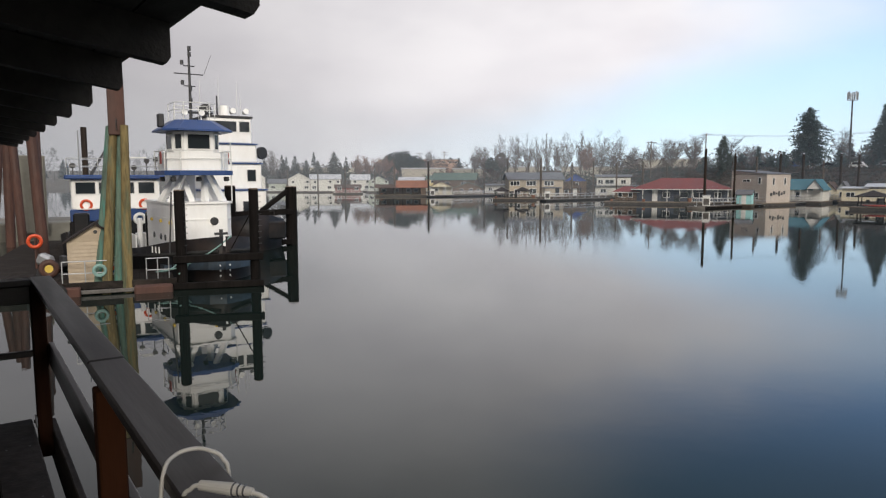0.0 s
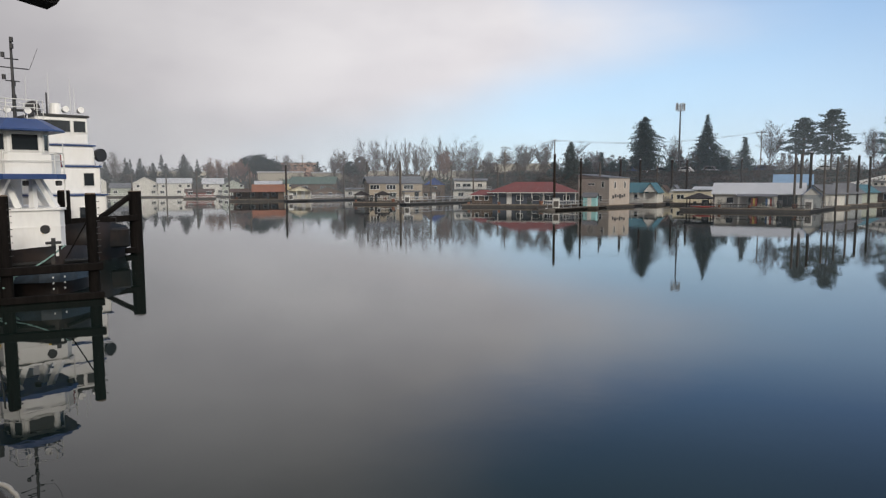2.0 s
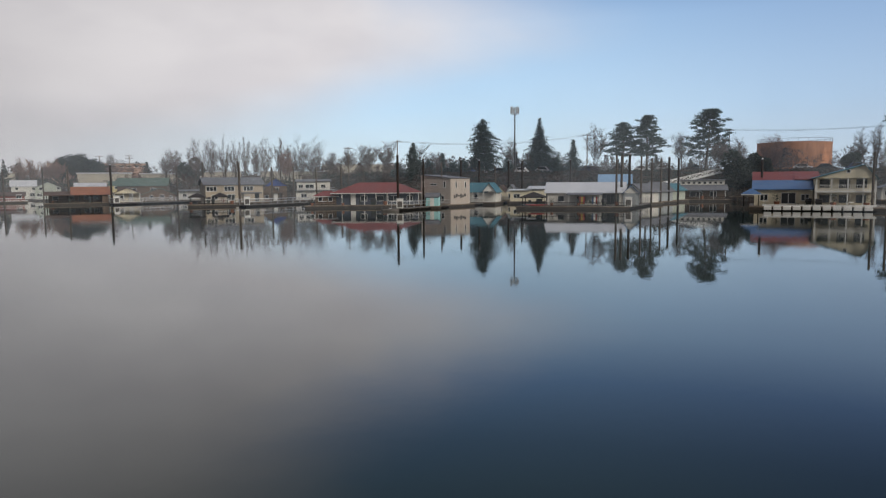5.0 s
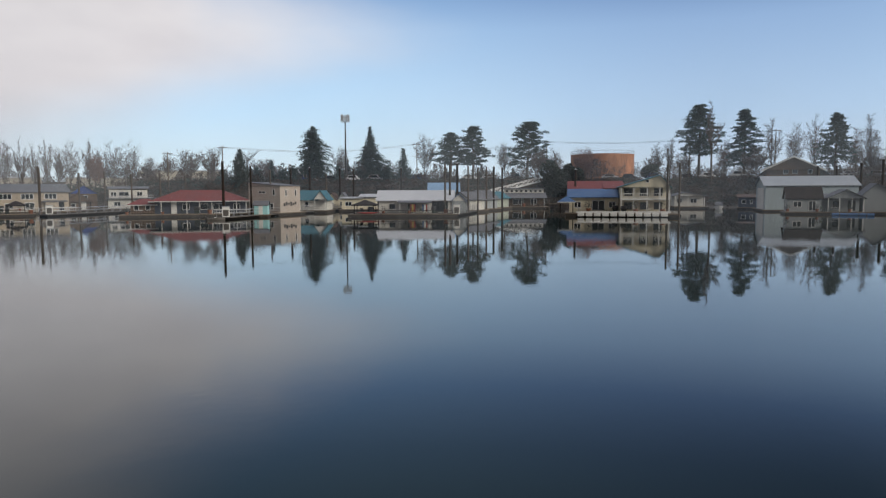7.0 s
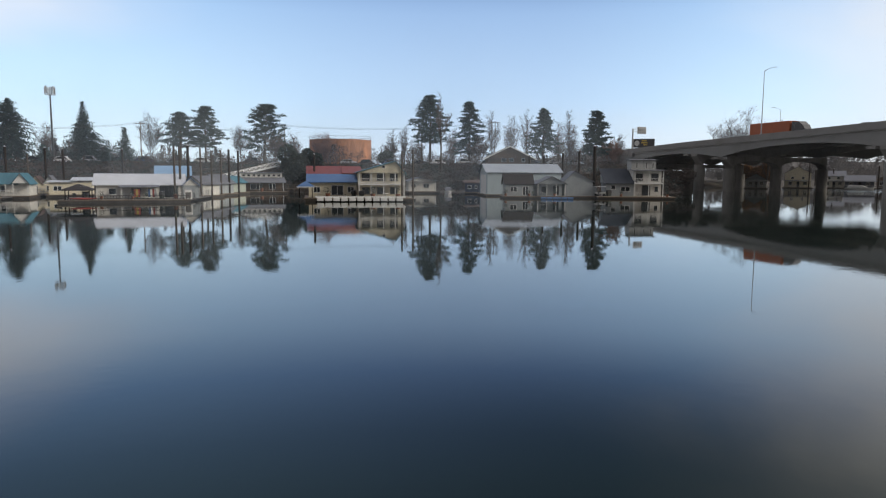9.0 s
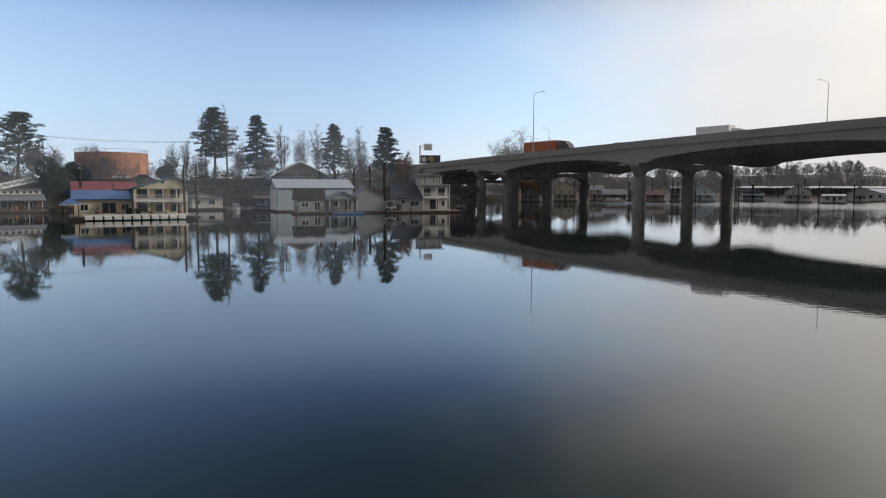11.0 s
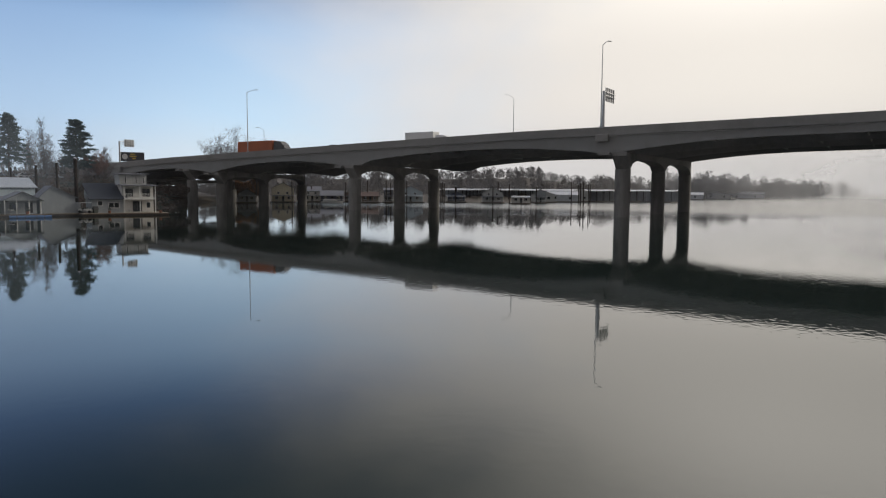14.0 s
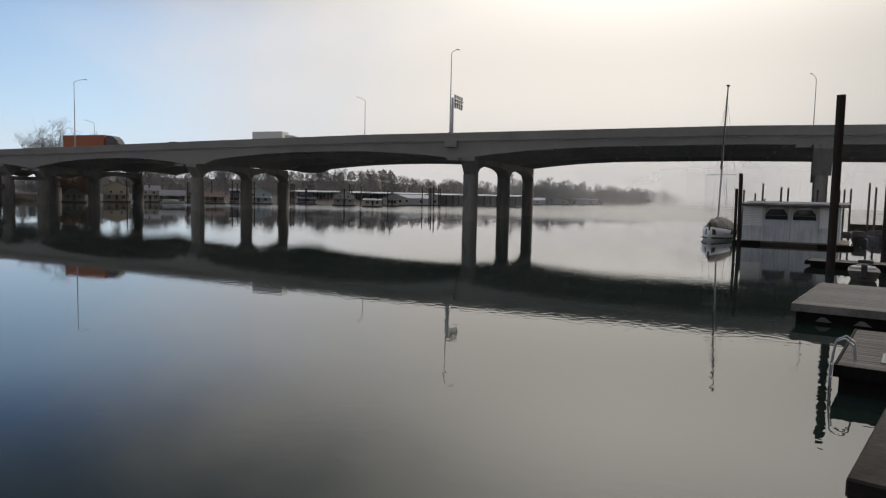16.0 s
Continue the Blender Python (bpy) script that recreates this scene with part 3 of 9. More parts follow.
class Home:
    """A floating home. Plan units: x to the right as seen from the river, y away from the river, z up from the water."""

    def __init__(self, label, az, d, turn=0.0, name="floating_home", category="house", group="floating homes"):
        self.t = thing(name, label, category, Matrix.Translation(spot(az, d)) @ Matrix.Rotation(radians(-az + turn), 4, "Z"), group)

    def put(self, name, bm, mat, label="", parent=None):
        bmesh.ops.scale(bm, vec=(U, U, U), verts=bm.verts[:])
        return part(name, bm, mat, parent or self.t, label)

    def base(self, x0, x1, y0, y1, top=0.45, skirt=None, thick=0.14):
        self.put("float", boxed(x0 + 0.1, x1 - 0.1, y0 + 0.1, y1 - 0.1, -0.4, top - thick), skirt or M_LOGFLOAT, "dark log float")
        self.put("float_deck", boxed(x0, x1, y0, y1, top - thick + 0.003, top), M_OLDWOOD)
        return self

    def wall(self, x0, x1, y0, y1, z0, z1, mat):
        self.put("wall", boxed(x0, x1, y0, y1, z0, z1), mat)
        return self

    def gable(self, x0, x1, y0, y1, ze, zr, roof, wall, axis="x", over=0.3, skew=0.5, thick=0.10):
        """Ridge along axis; skew moves the ridge across the span."""
        bm = bmesh.new()
        (a0, a1, b0, b1) = (y0, y1, x0, x1) if axis == "x" else (x0, x1, y0, y1)
        mid = a0 + (a1 - a0) * skew
        prism(bm, [(a0, ze), (a1, ze), (mid, zr)], axis, b0 + 0.02, b1 - 0.02)
        self.put("gable_wall", bm, wall)
        for e in (a0, a1):
            sl = (zr - ze) / (mid - e)
            eo = e - over if e == a0 else e + over
            zo = ze + sl * (eo - e)
            bm = bmesh.new()
            prism(bm, [(eo, zo + 0.02), (mid, zr + 0.02), (mid, zr + 0.02 + thick), (eo, zo + 0.02 + thick)], axis, b0 - over, b1 + over)
            self.put("roof", bm, roof)
        return self

    def hip(self, x0, x1, y0, y1, ze, zr, roof, inset=None, over=0.4):
        x0, x1, y0, y1 = x0 - over, x1 + over, y0 - over, y1 + over
        i = (y1 - y0) / 2 if inset is None else inset
        bm = bmesh.new()
        vs = [bm.verts.new(p) for p in ((x0, y0, ze), (x1, y0, ze), (x1, y1, ze), (x0, y1, ze), (x0 + i, (y0 + y1) / 2, zr), (x1 - i, (y0 + y1) / 2, zr))]
        for q in ((0, 1, 5, 4), (1, 2, 5), (2, 3, 4, 5), (3, 0, 4), (3, 2, 1, 0)):
            bm.faces.new([vs[k] for k in q])
        self.put("roof", bm, roof)
        self.put("eave", boxed(x0 + 0.03, x1 - 0.03, y0 + 0.03, y1 - 0.03, ze - 0.12, ze - 0.004), M_CREOSOTE if roof is R_DARK else M_TRIM)
        return self

    def slope(self, x0, x1, y0, y1, z_front, z_back, roof, wall=None, over=0.25, across=False, thick=0.1):
        bm = bmesh.new()
        a0, a1 = (x0, x1) if across else (y0, y1)
        b0, b1 = (y0, y1) if across else (x0, x1)
        ax = "y" if across else "x"
        s = (z_back - z_front) / (a1 - a0)
        lo, hi = a0 - over, a1 + over
        prism(bm, [(lo, z_front - s * over), (hi, z_back + s * over), (hi, z_back + s * over + thick), (lo, z_front - s * over + thick)], ax, b0 - over, b1 + over)
        self.put("roof", bm, roof)
        if wall:
            zl = min(z_front, z_back)
            bm = bmesh.new()
            prism(bm, [(a0, zl), (a1, zl), (a1, z_back - 0.005), (a0, z_front - 0.005)] if abs(z_front - z_back) > 0.02 else [(a0, zl - 0.1), (a1, zl - 0.1), (a1, zl), (a0, zl)], ax, b0 + 0.01, b1 - 0.01)
            self.put("gable_wall", bm, wall)
        return self

    def window(self, x, z, w, h, y, panes=1, side="front", frame=None, fw=0.07):
        """side front: on the plane y, centred at x. side right / left: on the plane x = y, centred at y = x."""
        fr = bmesh.new()
        o = 0.05
        for a, b, c, d in ((-w / 2, w / 2, -h / 2, -h / 2 + fw), (-w / 2, w / 2, h / 2 - fw, h / 2)):
            box(fr, a, b, -o, 0.02, c, d)
        for k in range(panes + 1):
            c = -w / 2 + (w - fw) * k / panes
            box(fr, c, c + fw, -o + 0.004, 0.02, -h / 2 + fw, h / 2 - fw)
        gl = boxed(-w / 2 + fw * 0.6, w / 2 - fw * 0.6, -o * 0.5, 0.015, -h / 2 + fw * 0.6, h / 2 - fw * 0.6)
        m = {"front": Matrix.Translation((x, y, z)), "right": Matrix.Translation((y, x, z)) @ Matrix.Rotation(pi / 2, 4, "Z"),
             "left": Matrix.Translation((y, x, z)) @ Matrix.Rotation(-pi / 2, 4, "Z")}[side]
        for bm in (fr, gl):
            bmesh.ops.transform(bm, matrix=m, verts=bm.verts[:])
        win = self.put("window", fr, frame or M_TRIM)
        self.put("pane", gl, M_GLASS, "", win)
        return self

    def door(self, x, y, z0, h=1.85, w=0.8, mat=None):
        self.put("door", boxed(x - w / 2, x + w / 2, y - 0.06, y + 0.01, z0, z0 + h), mat or M_TRIM)
        return self

    def posts(self, xs, y, z0, z1, r=0.07, mat=None):
        for x in xs:
            self.put("post", boxed(x - r, x + r, y - r, y + r, z0, z1), mat or M_TRIM)
        return self

    def rail(self, x0, x1, y, z, h=0.85, mat=None, gap=0.35, side=False):
        bm = bmesh.new()
        n = max(2, int(abs(x1 - x0) / gap))
        for zz in (z + h - 0.06, z + 0.12):
            box(bm, x0, x1, y - 0.03, y + 0.03, zz, zz + 0.06)
        for k in range(n + 1):
            x = x0 + (x1 - x0) * k / n
            box(bm, x - 0.02, x + 0.02, y - 0.02, y + 0.02, z, z + h - 0.06)
        if side:
            bmesh.ops.transform(bm, matrix=Matrix.Rotation(pi / 2, 4, "Z"), verts=bm.verts[:])
        self.put("railing", bm, mat or M_TRIM)
        return self


def paint(name, c, rough=0.6, **kw):
    return surface(name, c, rough, vary=0.22, grain=4, fine=30, bump=0.12, spec=0.2, **kw)


S_TAN, S_CREAM, S_WHITE = siding("tan_lap_siding", (0.40, 0.34, 0.265)), siding("cream_lap_siding", (0.70, 0.64, 0.49)), siding("white_lap_siding", (0.66, 0.65, 0.61))
S_GREY, S_BROWN, S_GREEN = siding("grey_lap_siding", (0.33, 0.36, 0.375)), siding("brown_shingle_siding", (0.14, 0.095, 0.065)), siding("sage_lap_siding", (0.40, 0.44, 0.38))
S_NAVY, S_RED, S_TURQ = siding("navy_lap_siding", (0.055, 0.068, 0.10)), siding("red_lap_siding", (0.20, 0.065, 0.055)), siding("turquoise_siding", (0.36, 0.66, 0.68))
S_YELLOW, S_BLUE = siding("yellow_lap_siding", (0.58, 0.49, 0.24)), siding("blue_shingle_gable", (0.05, 0.085, 0.28))
S_SHEET = siding("pale_ribbed_sheet", (0.42, 0.50, 0.54), 0.3, True, 0.4, rough=0.45)
S_PANEL = siding("grey_panel_wall", (0.42, 0.43, 0.42), 1.2, True, 0.15)
R_GREY, R_RED, R_ORANGE = paint("grey_shingles", (0.135, 0.14, 0.155), 0.85), paint("red_metal_roof", (0.165, 0.045, 0.042), 0.75), paint("terracotta_roof", (0.25, 0.115, 0.075), 0.85)
R_GREEN, R_BLUE, R_TEAL = paint("green_metal_roof", (0.085, 0.130, 0.108), 0.6), paint("blue_metal_roof", (0.055, 0.115, 0.235), 0.5), paint("teal_roof", (0.055, 0.15, 0.19), 0.6)
R_DARK, R_BROWN = paint("dark_shingles", (0.030, 0.025, 0.024), 0.95), paint("brown_shingles", (0.10, 0.07, 0.06), 0.9)
R_SLATE = paint("dark_slate_roof", (0.036, 0.042, 0.052), 0.85)
S_PINK = siding("pinkish_beige_boards", (0.47, 0.41, 0.36), 0.3, True, 0.3)
S_BOATHOUSE = siding("grey_weathered_panels", (0.47, 0.50, 0.53), 1.2, True, 0.15, 0.3)
R_WHITE = siding("frosted_ribbed_roof", (0.46, 0.475, 0.50), 0.45, True, 0.5, rough=0.5)
R_SHED = siding("dull_ribbed_shed_roof", (0.27, 0.30, 0.33), 0.45, True, 0.5, rough=0.5)
R_LBLUE = paint("faded_blue_metal_roof", (0.19, 0.31, 0.46), 0.5)

# terracotta-roofed home with an open boat porch
h = Home("brown floating home with terracotta roof and open porch", -3.4, 153).base(-5.8, 5.6, -1.5, 6)
h.wall(4.2, 5.3, 0.2, 5, 0.45, 2.0, S_BROWN).wall(-5.2, 4.2, 3.0, 5, 0.45, 2.0, S_BROWN).gable(-1.0, 5.4, 0, 5, 2.05, 3.4, R_ORANGE, S_BROWN)
h.slope(-5.6, -1.2, -0.2, 4.0, 1.9, 2.5, R_BROWN).posts((-5.4, -3.6, -1.8, 0.2, 2.2, 4.0), 0.1, 0.45, 2.0, 0.06, M_CREOSOTE).rail(-5.6, -2.0, -1.2, 0.45, 0.7, M_CREOSOTE)
for x in (-4, -1.2, 1.5, 3.2):
    h.window(x, 1.3, 1.0, 0.8, 3.0)
h = Home("small cream home with a white-edged gable porch", -0.1, 152).base(-2.8, 2.8, -1.2, 5, 0.4)
h.wall(-2.4, 2.2, 1.6, 5, 0.4, 2.1, S_CREAM).gable(-2.6, 2.4, -0.4, 5, 2.15, 3.2, R_BROWN, S_CREAM, "y").posts((-2.4, -0.8, 0.8, 2.2), -0.3, 0.4, 2.15)
h.window(-1.3, 1.3, 1.0, 0.9, 1.6, 2).door(0.6, 1.6, 0.4).rail(-2.6, 2.6, -1.0, 0.4, 0.7)
h = Home("tall brown home with a green metal roof", 0.9, 172, -8).base(-5.5, 5.5, -1, 7)
h.wall(-5.2, 5.2, 0, 6, 0.45, 3.6, S_BROWN).gable(-5.3, 5.3, 0, 6, 3.6, 5.2, R_GREEN, S_BROWN).window(-2, 2.6, 1.6, 0.9, 0, 2).window(2.4, 2.6, 1.2, 0.9, 0, 2).window(1, 1.2, 1.0, 1.2, 0)
h = Home("low brown home with a green gabled roof", 2.1, 160).base(-3.6, 3.6, -1.2, 5, 0.4)
h.wall(-3.2, 3.2, 0, 5, 0.4, 1.7, S_BROWN).gable(-3.4, 3.4, 0, 5, 1.7, 3.0, R_GREEN, S_BROWN, "y").window(-1.6, 1.2, 0.8, 0.8, 0).window(0.5, 1.25, 0.9, 0.8, 0).window(2.2, 1.2, 0.6, 0.7, 0).rail(-3.5, 3.5, -1.1, 0.4, 0.6)
h = Home("long low white home behind the gardens", 4.6, 166).base(-3.5, 3.5, -0.5, 4, 0.4)
h.wall(-3.2, 3.2, 0.5, 4, 0.4, 2.2, S_WHITE).slope(-3.4, 3.4, -0.3, 4, 2.25, 2.5, R_GREY).posts((-3.2, -1.6, 0, 1.6, 3.2), -0.2, 0.4, 2.2).window(-2, 1.3, 1.0, 0.9, 0.5, 2).window(0.6, 1.3, 1.2, 0.9, 0.5, 2)

# garden float with two dark gazebos
h = Home("wooden garden float with two dark gazebos", 5.9, 127, 0, "garden_float", "float", "garden floats").base(-4.0, 4.0, -2, 3, 0.45)
for x in (-2.4, 1.4):
    h.hip(x - 1.2, x + 1.2, -0.8, 1.6, 1.75, 2.45, R_DARK, None, 0.25).posts((x - 1.15, x + 1.15), -0.75, 0.45, 1.7, 0.05, M_CREOSOTE).posts((x - 1.15, x + 1.15), 1.5, 0.45, 1.7, 0.05, M_CREOSOTE)
h.rail(-3.9, 3.9, -1.9, 0.45, 0.6, M_CREOSOTE)

# tan two-storey home, its gable end turned towards the sun
h = Home("two-storey tan floating home with grey roof", 7.6, 136, 12).base(-5.8, 6.2, -1.4, 6, 0.45)
h.wall(-5.2, 5.4, 0, 5.4, 0.45, 3.8, S_TAN).gable(-5.3, 5.4, 0, 5.4, 3.8, 5.0, R_GREY, S_TAN, "x", 0.35)
for x, w, p in ((-4.1, 1.9, 3), (-0.9, 1.9, 3), (2.6, 1.9, 3)):
    h.window(x, 3.0, w, 0.95, 0, p)
h.window(-3.6, 1.4, 1.2, 1.0, 0, 2).window(-0.6, 1.4, 1.4, 1.2, 0, 2).wall(1.6, 4.6, -0.9, 0, 0.45, 2.1, S_TAN).slope(1.5, 4.7, -0.9, 0, 2.1, 2.2, R_GREY).door(4.0, -0.9, 0.45, 1.6, 0.8, M_GLASS)
h.window(2.0, 3.1, 0.7, 0.8, 5.4, 1, "right").window(4.0, 3.1, 0.7, 0.8, 5.4, 1, "right").window(2.0, 1.3, 0.8, 0.9, 5.4, 1, "right").window(4.2, 1.3, 0.8, 0.9, 5.4, 1, "right").rail(-5.7, 6.1, -1.3, 0.45, 0.7)

h = Home("grey-roofed home with a bright blue shingled gable", 10.8, 152).base(-2.6, 2.6, -1, 6)
h.wall(-2.3, 2.3, 0, 5, 0.45, 3.3, S_BROWN).gable(-2.4, 2.4, 0, 5, 3.3, 4.9, R_GREY, S_BLUE, "y").window(0, 2.6, 1.2, 0.8, 0, 2)
h = Home("low brown cabin with a steep gable porch", 10.4, 143).base(-2.4, 2.4, -1, 4)
h.wall(-2, 2, 0, 4, 0.45, 1.9, S_BROWN).gable(-2.2, 2.2, -0.6, 4, 1.9, 3.5, R_BROWN, S_BROWN, "y").posts((-2, 2), -0.5, 0.45, 1.9, 0.07, M_CREOSOTE).window(-0.8, 1.2, 0.8, 0.8, 0).door(0.9, 0, 0.45)
h = Home("modern white two-storey home with a flat grey roof", 14.0, 147).base(-4.6, 4.6, -1.2, 6)
h.wall(-4.2, 4.2, 0, 5, 0.45, 2.2, S_WHITE).wall(-4.0, 2.8, 0.6, 5, 2.2, 4.0, S_WHITE).slope(-4.1, 2.9, 0.5, 5, 4.2, 4.6, R_GREY, S_WHITE).slope(-4.3, 4.3, -0.5, 5, 2.3, 2.35, R_GREY)
for x, w in ((-3.2, 1.0), (-1.4, 1.8), (1.4, 1.0)):
    h.window(x, 3.2, w, 0.9, 0.6, 2)
h.rail(-4.0, 3.8, -0.3, 2.4, 0.6, M_METAL).window(-2.6, 1.3, 1.2, 1.0, 0, 2).window(0.6, 1.2, 1.6, 1.4, 0, 2)

# wide red-roofed home
h = Home("wide navy floating home under a red hipped roof", 18.4, 112, -4).base(-10.2, 8.6, -2.6, 7, 0.45)
h.wall(-5.6, 7.6, 0.4, 6.5, 0.45, 2.3, S_NAVY).hip(-6.0, 7.8, -0.6, 6.8, 2.35, 4.0, R_RED, 4.2).wall(-9.0, -5.6, 0.6, 5, 0.45, 1.8, S_BROWN).hip(-9.2, -5.4, 0.2, 5.2, 1.85, 2.7, R_RED, 1.5, 0.25)
h.posts((-4.6, -2.8, -1.0, 0.8, 2.6, 4.4, 6.2, 7.6), -0.5, 0.45, 2.3, 0.06)
for x, w, p in ((-8.2, 0.7, 1), (-6.6, 0.7, 1), (-1.2, 1.1, 1), (1.4, 1.2, 1), (3.6, 1.8, 2), (6.2, 1.0, 1)):
    h.window(x, 1.45, w, 0.9, 0.4 if x > -5 else 0.6, p)
h.door(-2.9, 0.4, 0.45).rail(-9.8, -5.4, -2.4, 0.45, 0.6, M_CREOSOTE).rail(3.0, 8.4, -2.4, 0.45, 0.6)
h = Home("small turquoise shed with white trim", 23.4, 105, -10, "garden_shed", "shed", "sheds").base(-1.2, 1.2, -0.6, 2, 0.4)
h.wall(-0.95, 0.95, 0, 1.8, 0.4, 1.75, S_TURQ).gable(-1.0, 1.0, 0, 1.8, 1.75, 2.3, R_GREY, S_TURQ, "x", 0.15).door(0, 0, 0.4, 1.3, 0.6)
# tall tan block with a single slope
h = Home("tall tan block-like floating home with a slanting roof", 23.7, 112, -40).base(-3.5, 3.5, -1.2, 6, 0.45)
h.wall(-3.1, 3.1, 0, 5, 0.45, 4.5, S_PINK).slope(-3.1, 3.1, 0, 5, 5.1, 4.55, R_GREY, S_PINK, 0.15, True)
h.window(-2.6, 3.6, 0.5, 1.0, 0).window(-0.4, 3.6, 1.4, 0.4, 0, 2).window(1.9, 3.6, 0.5, 1.0, 0).window(1.2, 1.4, 1.2, 1.0, 0, 2).window(-1.8, 1.5, 1.0, 1.2, 0).window(1.4, 3.5, 0.5, 1.1, 3.1, 1, "right").window(3.8, 3.5, 0.5, 1.1, 3.1, 1, "right")
for k in range(6):
    h.put("wall_emblem", boxed(3.104, 3.13, 0.8 + 0.55 * k, 1.2 + 0.55 * k, 1.4 + 0.12 * (k % 3), 1.9 + 0.2 * (k % 2)), M_DARKMETAL)
h = Home("white home with a teal roof and gabled porch", 27.2, 121, -14).base(-3.4, 3.4, -1.4, 6, 0.45)
h.wall(-3, 3, 0.5, 5, 0.45, 2.2, S_WHITE).gable(-3.1, 1.4, 0.3, 5, 2.25, 3.7, R_TEAL, S_WHITE).gable(1.0, 3.2, -0.6, 4, 2.3, 3.7, R_TEAL, M_TRIM, "y", 0.2)
h.posts((-2.9, -1.9, -0.9, 0.1, 1.1, 3.0), -0.5, 0.45, 2.2, 0.05).window(-2.2, 1.4, 0.8, 1.0, 0.5).window(-0.4, 1.4, 0.9, 1.0, 0.5).rail(-3.3, 3.3, -1.2, 0.45, 0.6)
h = Home("small white twin-gabled home", 29.4, 131, -10).base(-2.2, 2.2, -1, 5, 0.45)
h.wall(-1.9, 1.9, 0, 4, 0.45, 2.0, S_CREAM).gable(-1.9, 0.1, 0, 4, 2.0, 3.2, R_BROWN, S_CREAM, "y", 0.2).gable(0.1, 1.9, 0.6, 4, 2.0, 3.3, R_GREY, S_GREY, "y", 0.2).window(-0.9, 1.3, 0.7, 0.9, 0).window(1.0, 1.3, 0.7, 0.9, 0)
h = Home("long cream home with a low flat roof", 31.2, 124, -6).base(-3.4, 3.4, -1, 5, 0.45)
h.wall(-3.0, 3.0, 0, 4, 0.45, 2.3, S_CREAM).slope(-3.1, 0.4, -0.2, 4, 2.35, 2.5, R_WHITE).slope(0.2, 3.1, -0.1, 4, 2.6, 3.0, R_WHITE, S_CREAM).window(-1.8, 1.4, 1.2, 0.8, 0, 2).window(1.4, 1.4, 1.2, 0.8, 0, 2)

# home with the frosted ribbed roof, its float and gazebo
h = Home("white home under a frosted ribbed metal roof", 35.9, 105, -3).base(-9.6, 6.4, -5.5, 5.5, 0.45)
h.wall(-5.6, 5.4, 0, 5, 0.45, 2.3, S_WHITE).gable(-5.8, 5.6, -0.2, 5.2, 2.3, 3.7, R_WHITE, S_WHITE, "x", 0.25)
h.window(3.6, 1.35, 2.4, 1.6, 0, 4, "front", M_DARKMETAL).window(-3.6, 1.4, 1.0, 0.9, 0).window(-0.6, 1.4, 1.4, 1.0, 0, 2).slope(-2.4, 2.2, -2.2, 0, 2.0, 2.25, R_GREY).posts((-2.3, 2.1), -2.1, 0.45, 1.95, 0.05)
h.hip(-8.8, -5.8, -4.6, -1.6, 1.75, 2.5, R_DARK, None, 0.35).posts((-8.7, -5.9), -4.5, 0.45, 1.7, 0.06, M_CREOSOTE).posts((-8.7, -5.9), -1.7, 0.45, 1.7, 0.06, M_CREOSOTE)
h.rail(-9.4, 6.2, -5.3, 0.45, 0.55, M_CREOSOTE).wall(5.4, 7.6, -0.2, 4, 0.45, 2.2, S_GREY).gable(5.4, 7.6, -0.3, 4, 2.2, 3.2, R_BLUE, S_WHITE, "y", 0.2)
h = Home("home with a faded blue metal roof behind the walkway", 38.2, 126, 0).base(-3, 3, -1, 6, 0.45)
h.wall(-2.6, 2.6, 0, 5, 0.45, 3.4, S_GREY).gable(-2.7, 2.7, 0, 5, 3.5, 5.0, R_LBLUE, S_GREY).window(-1, 2.4, 1.0, 0.9, 0)
for az, d, lab, sm, rm, zz in ((39.6, 117, "small white gabled home beside the walkway", S_WHITE, R_GREY, 3.4), (40.8, 125, "small grey gabled home beside the walkway", S_GREY, R_GREY, 3.6), (41.8, 133, "small sage home with a teal roof", S_GREEN, R_TEAL, 3.3)):
    h = Home(lab, az, d, -40).base(-2.2, 2.2, -1, 5, 0.45)
    h.wall(-1.9, 1.9, 0, 4, 0.45, 2.2, sm).gable(-2, 2, 0, 4, 2.2, zz, rm, sm, "y").window(-0.9, 1.4, 0.8, 0.9, 0).door(0.8, 0, 0.45)
h = Home("brown home with a white clerestory of small windows", 44.5, 138, 3).base(-5.6, 5.4, -1.4, 6, 0.45)
h.wall(-4.9, 4.7, 0.4, 5, 0.45, 2.1, S_BROWN).slope(-5.0, 4.9, -0.6, 2.4, 2.1, 3.0, R_GREY).wall(-3.1, 4.7, 2.4, 5, 2.1, 3.9, S_WHITE).slope(-3.2, 4.8, 2.3, 5, 3.9, 3.95, R_GREY)
for k in range(8):
    h.window(-2.6 + 0.95 * k, 3.45, 0.55, 0.45, 2.4, 1, "front", M_TRIM, 0.04)
for x, w in ((-3.6, 1.3), (-0.4, 2.2), (2.6, 1.2)):
    h.window(x, 1.35, w, 1.1, 0.4, 2)
h.posts((-4.8, -2.4, 0.2, 2.6, 4.6), -0.5, 0.45, 2.05, 0.05).rail(-5.4, 5.2, -1.2, 0.45, 0.5, M_CREOSOTE)

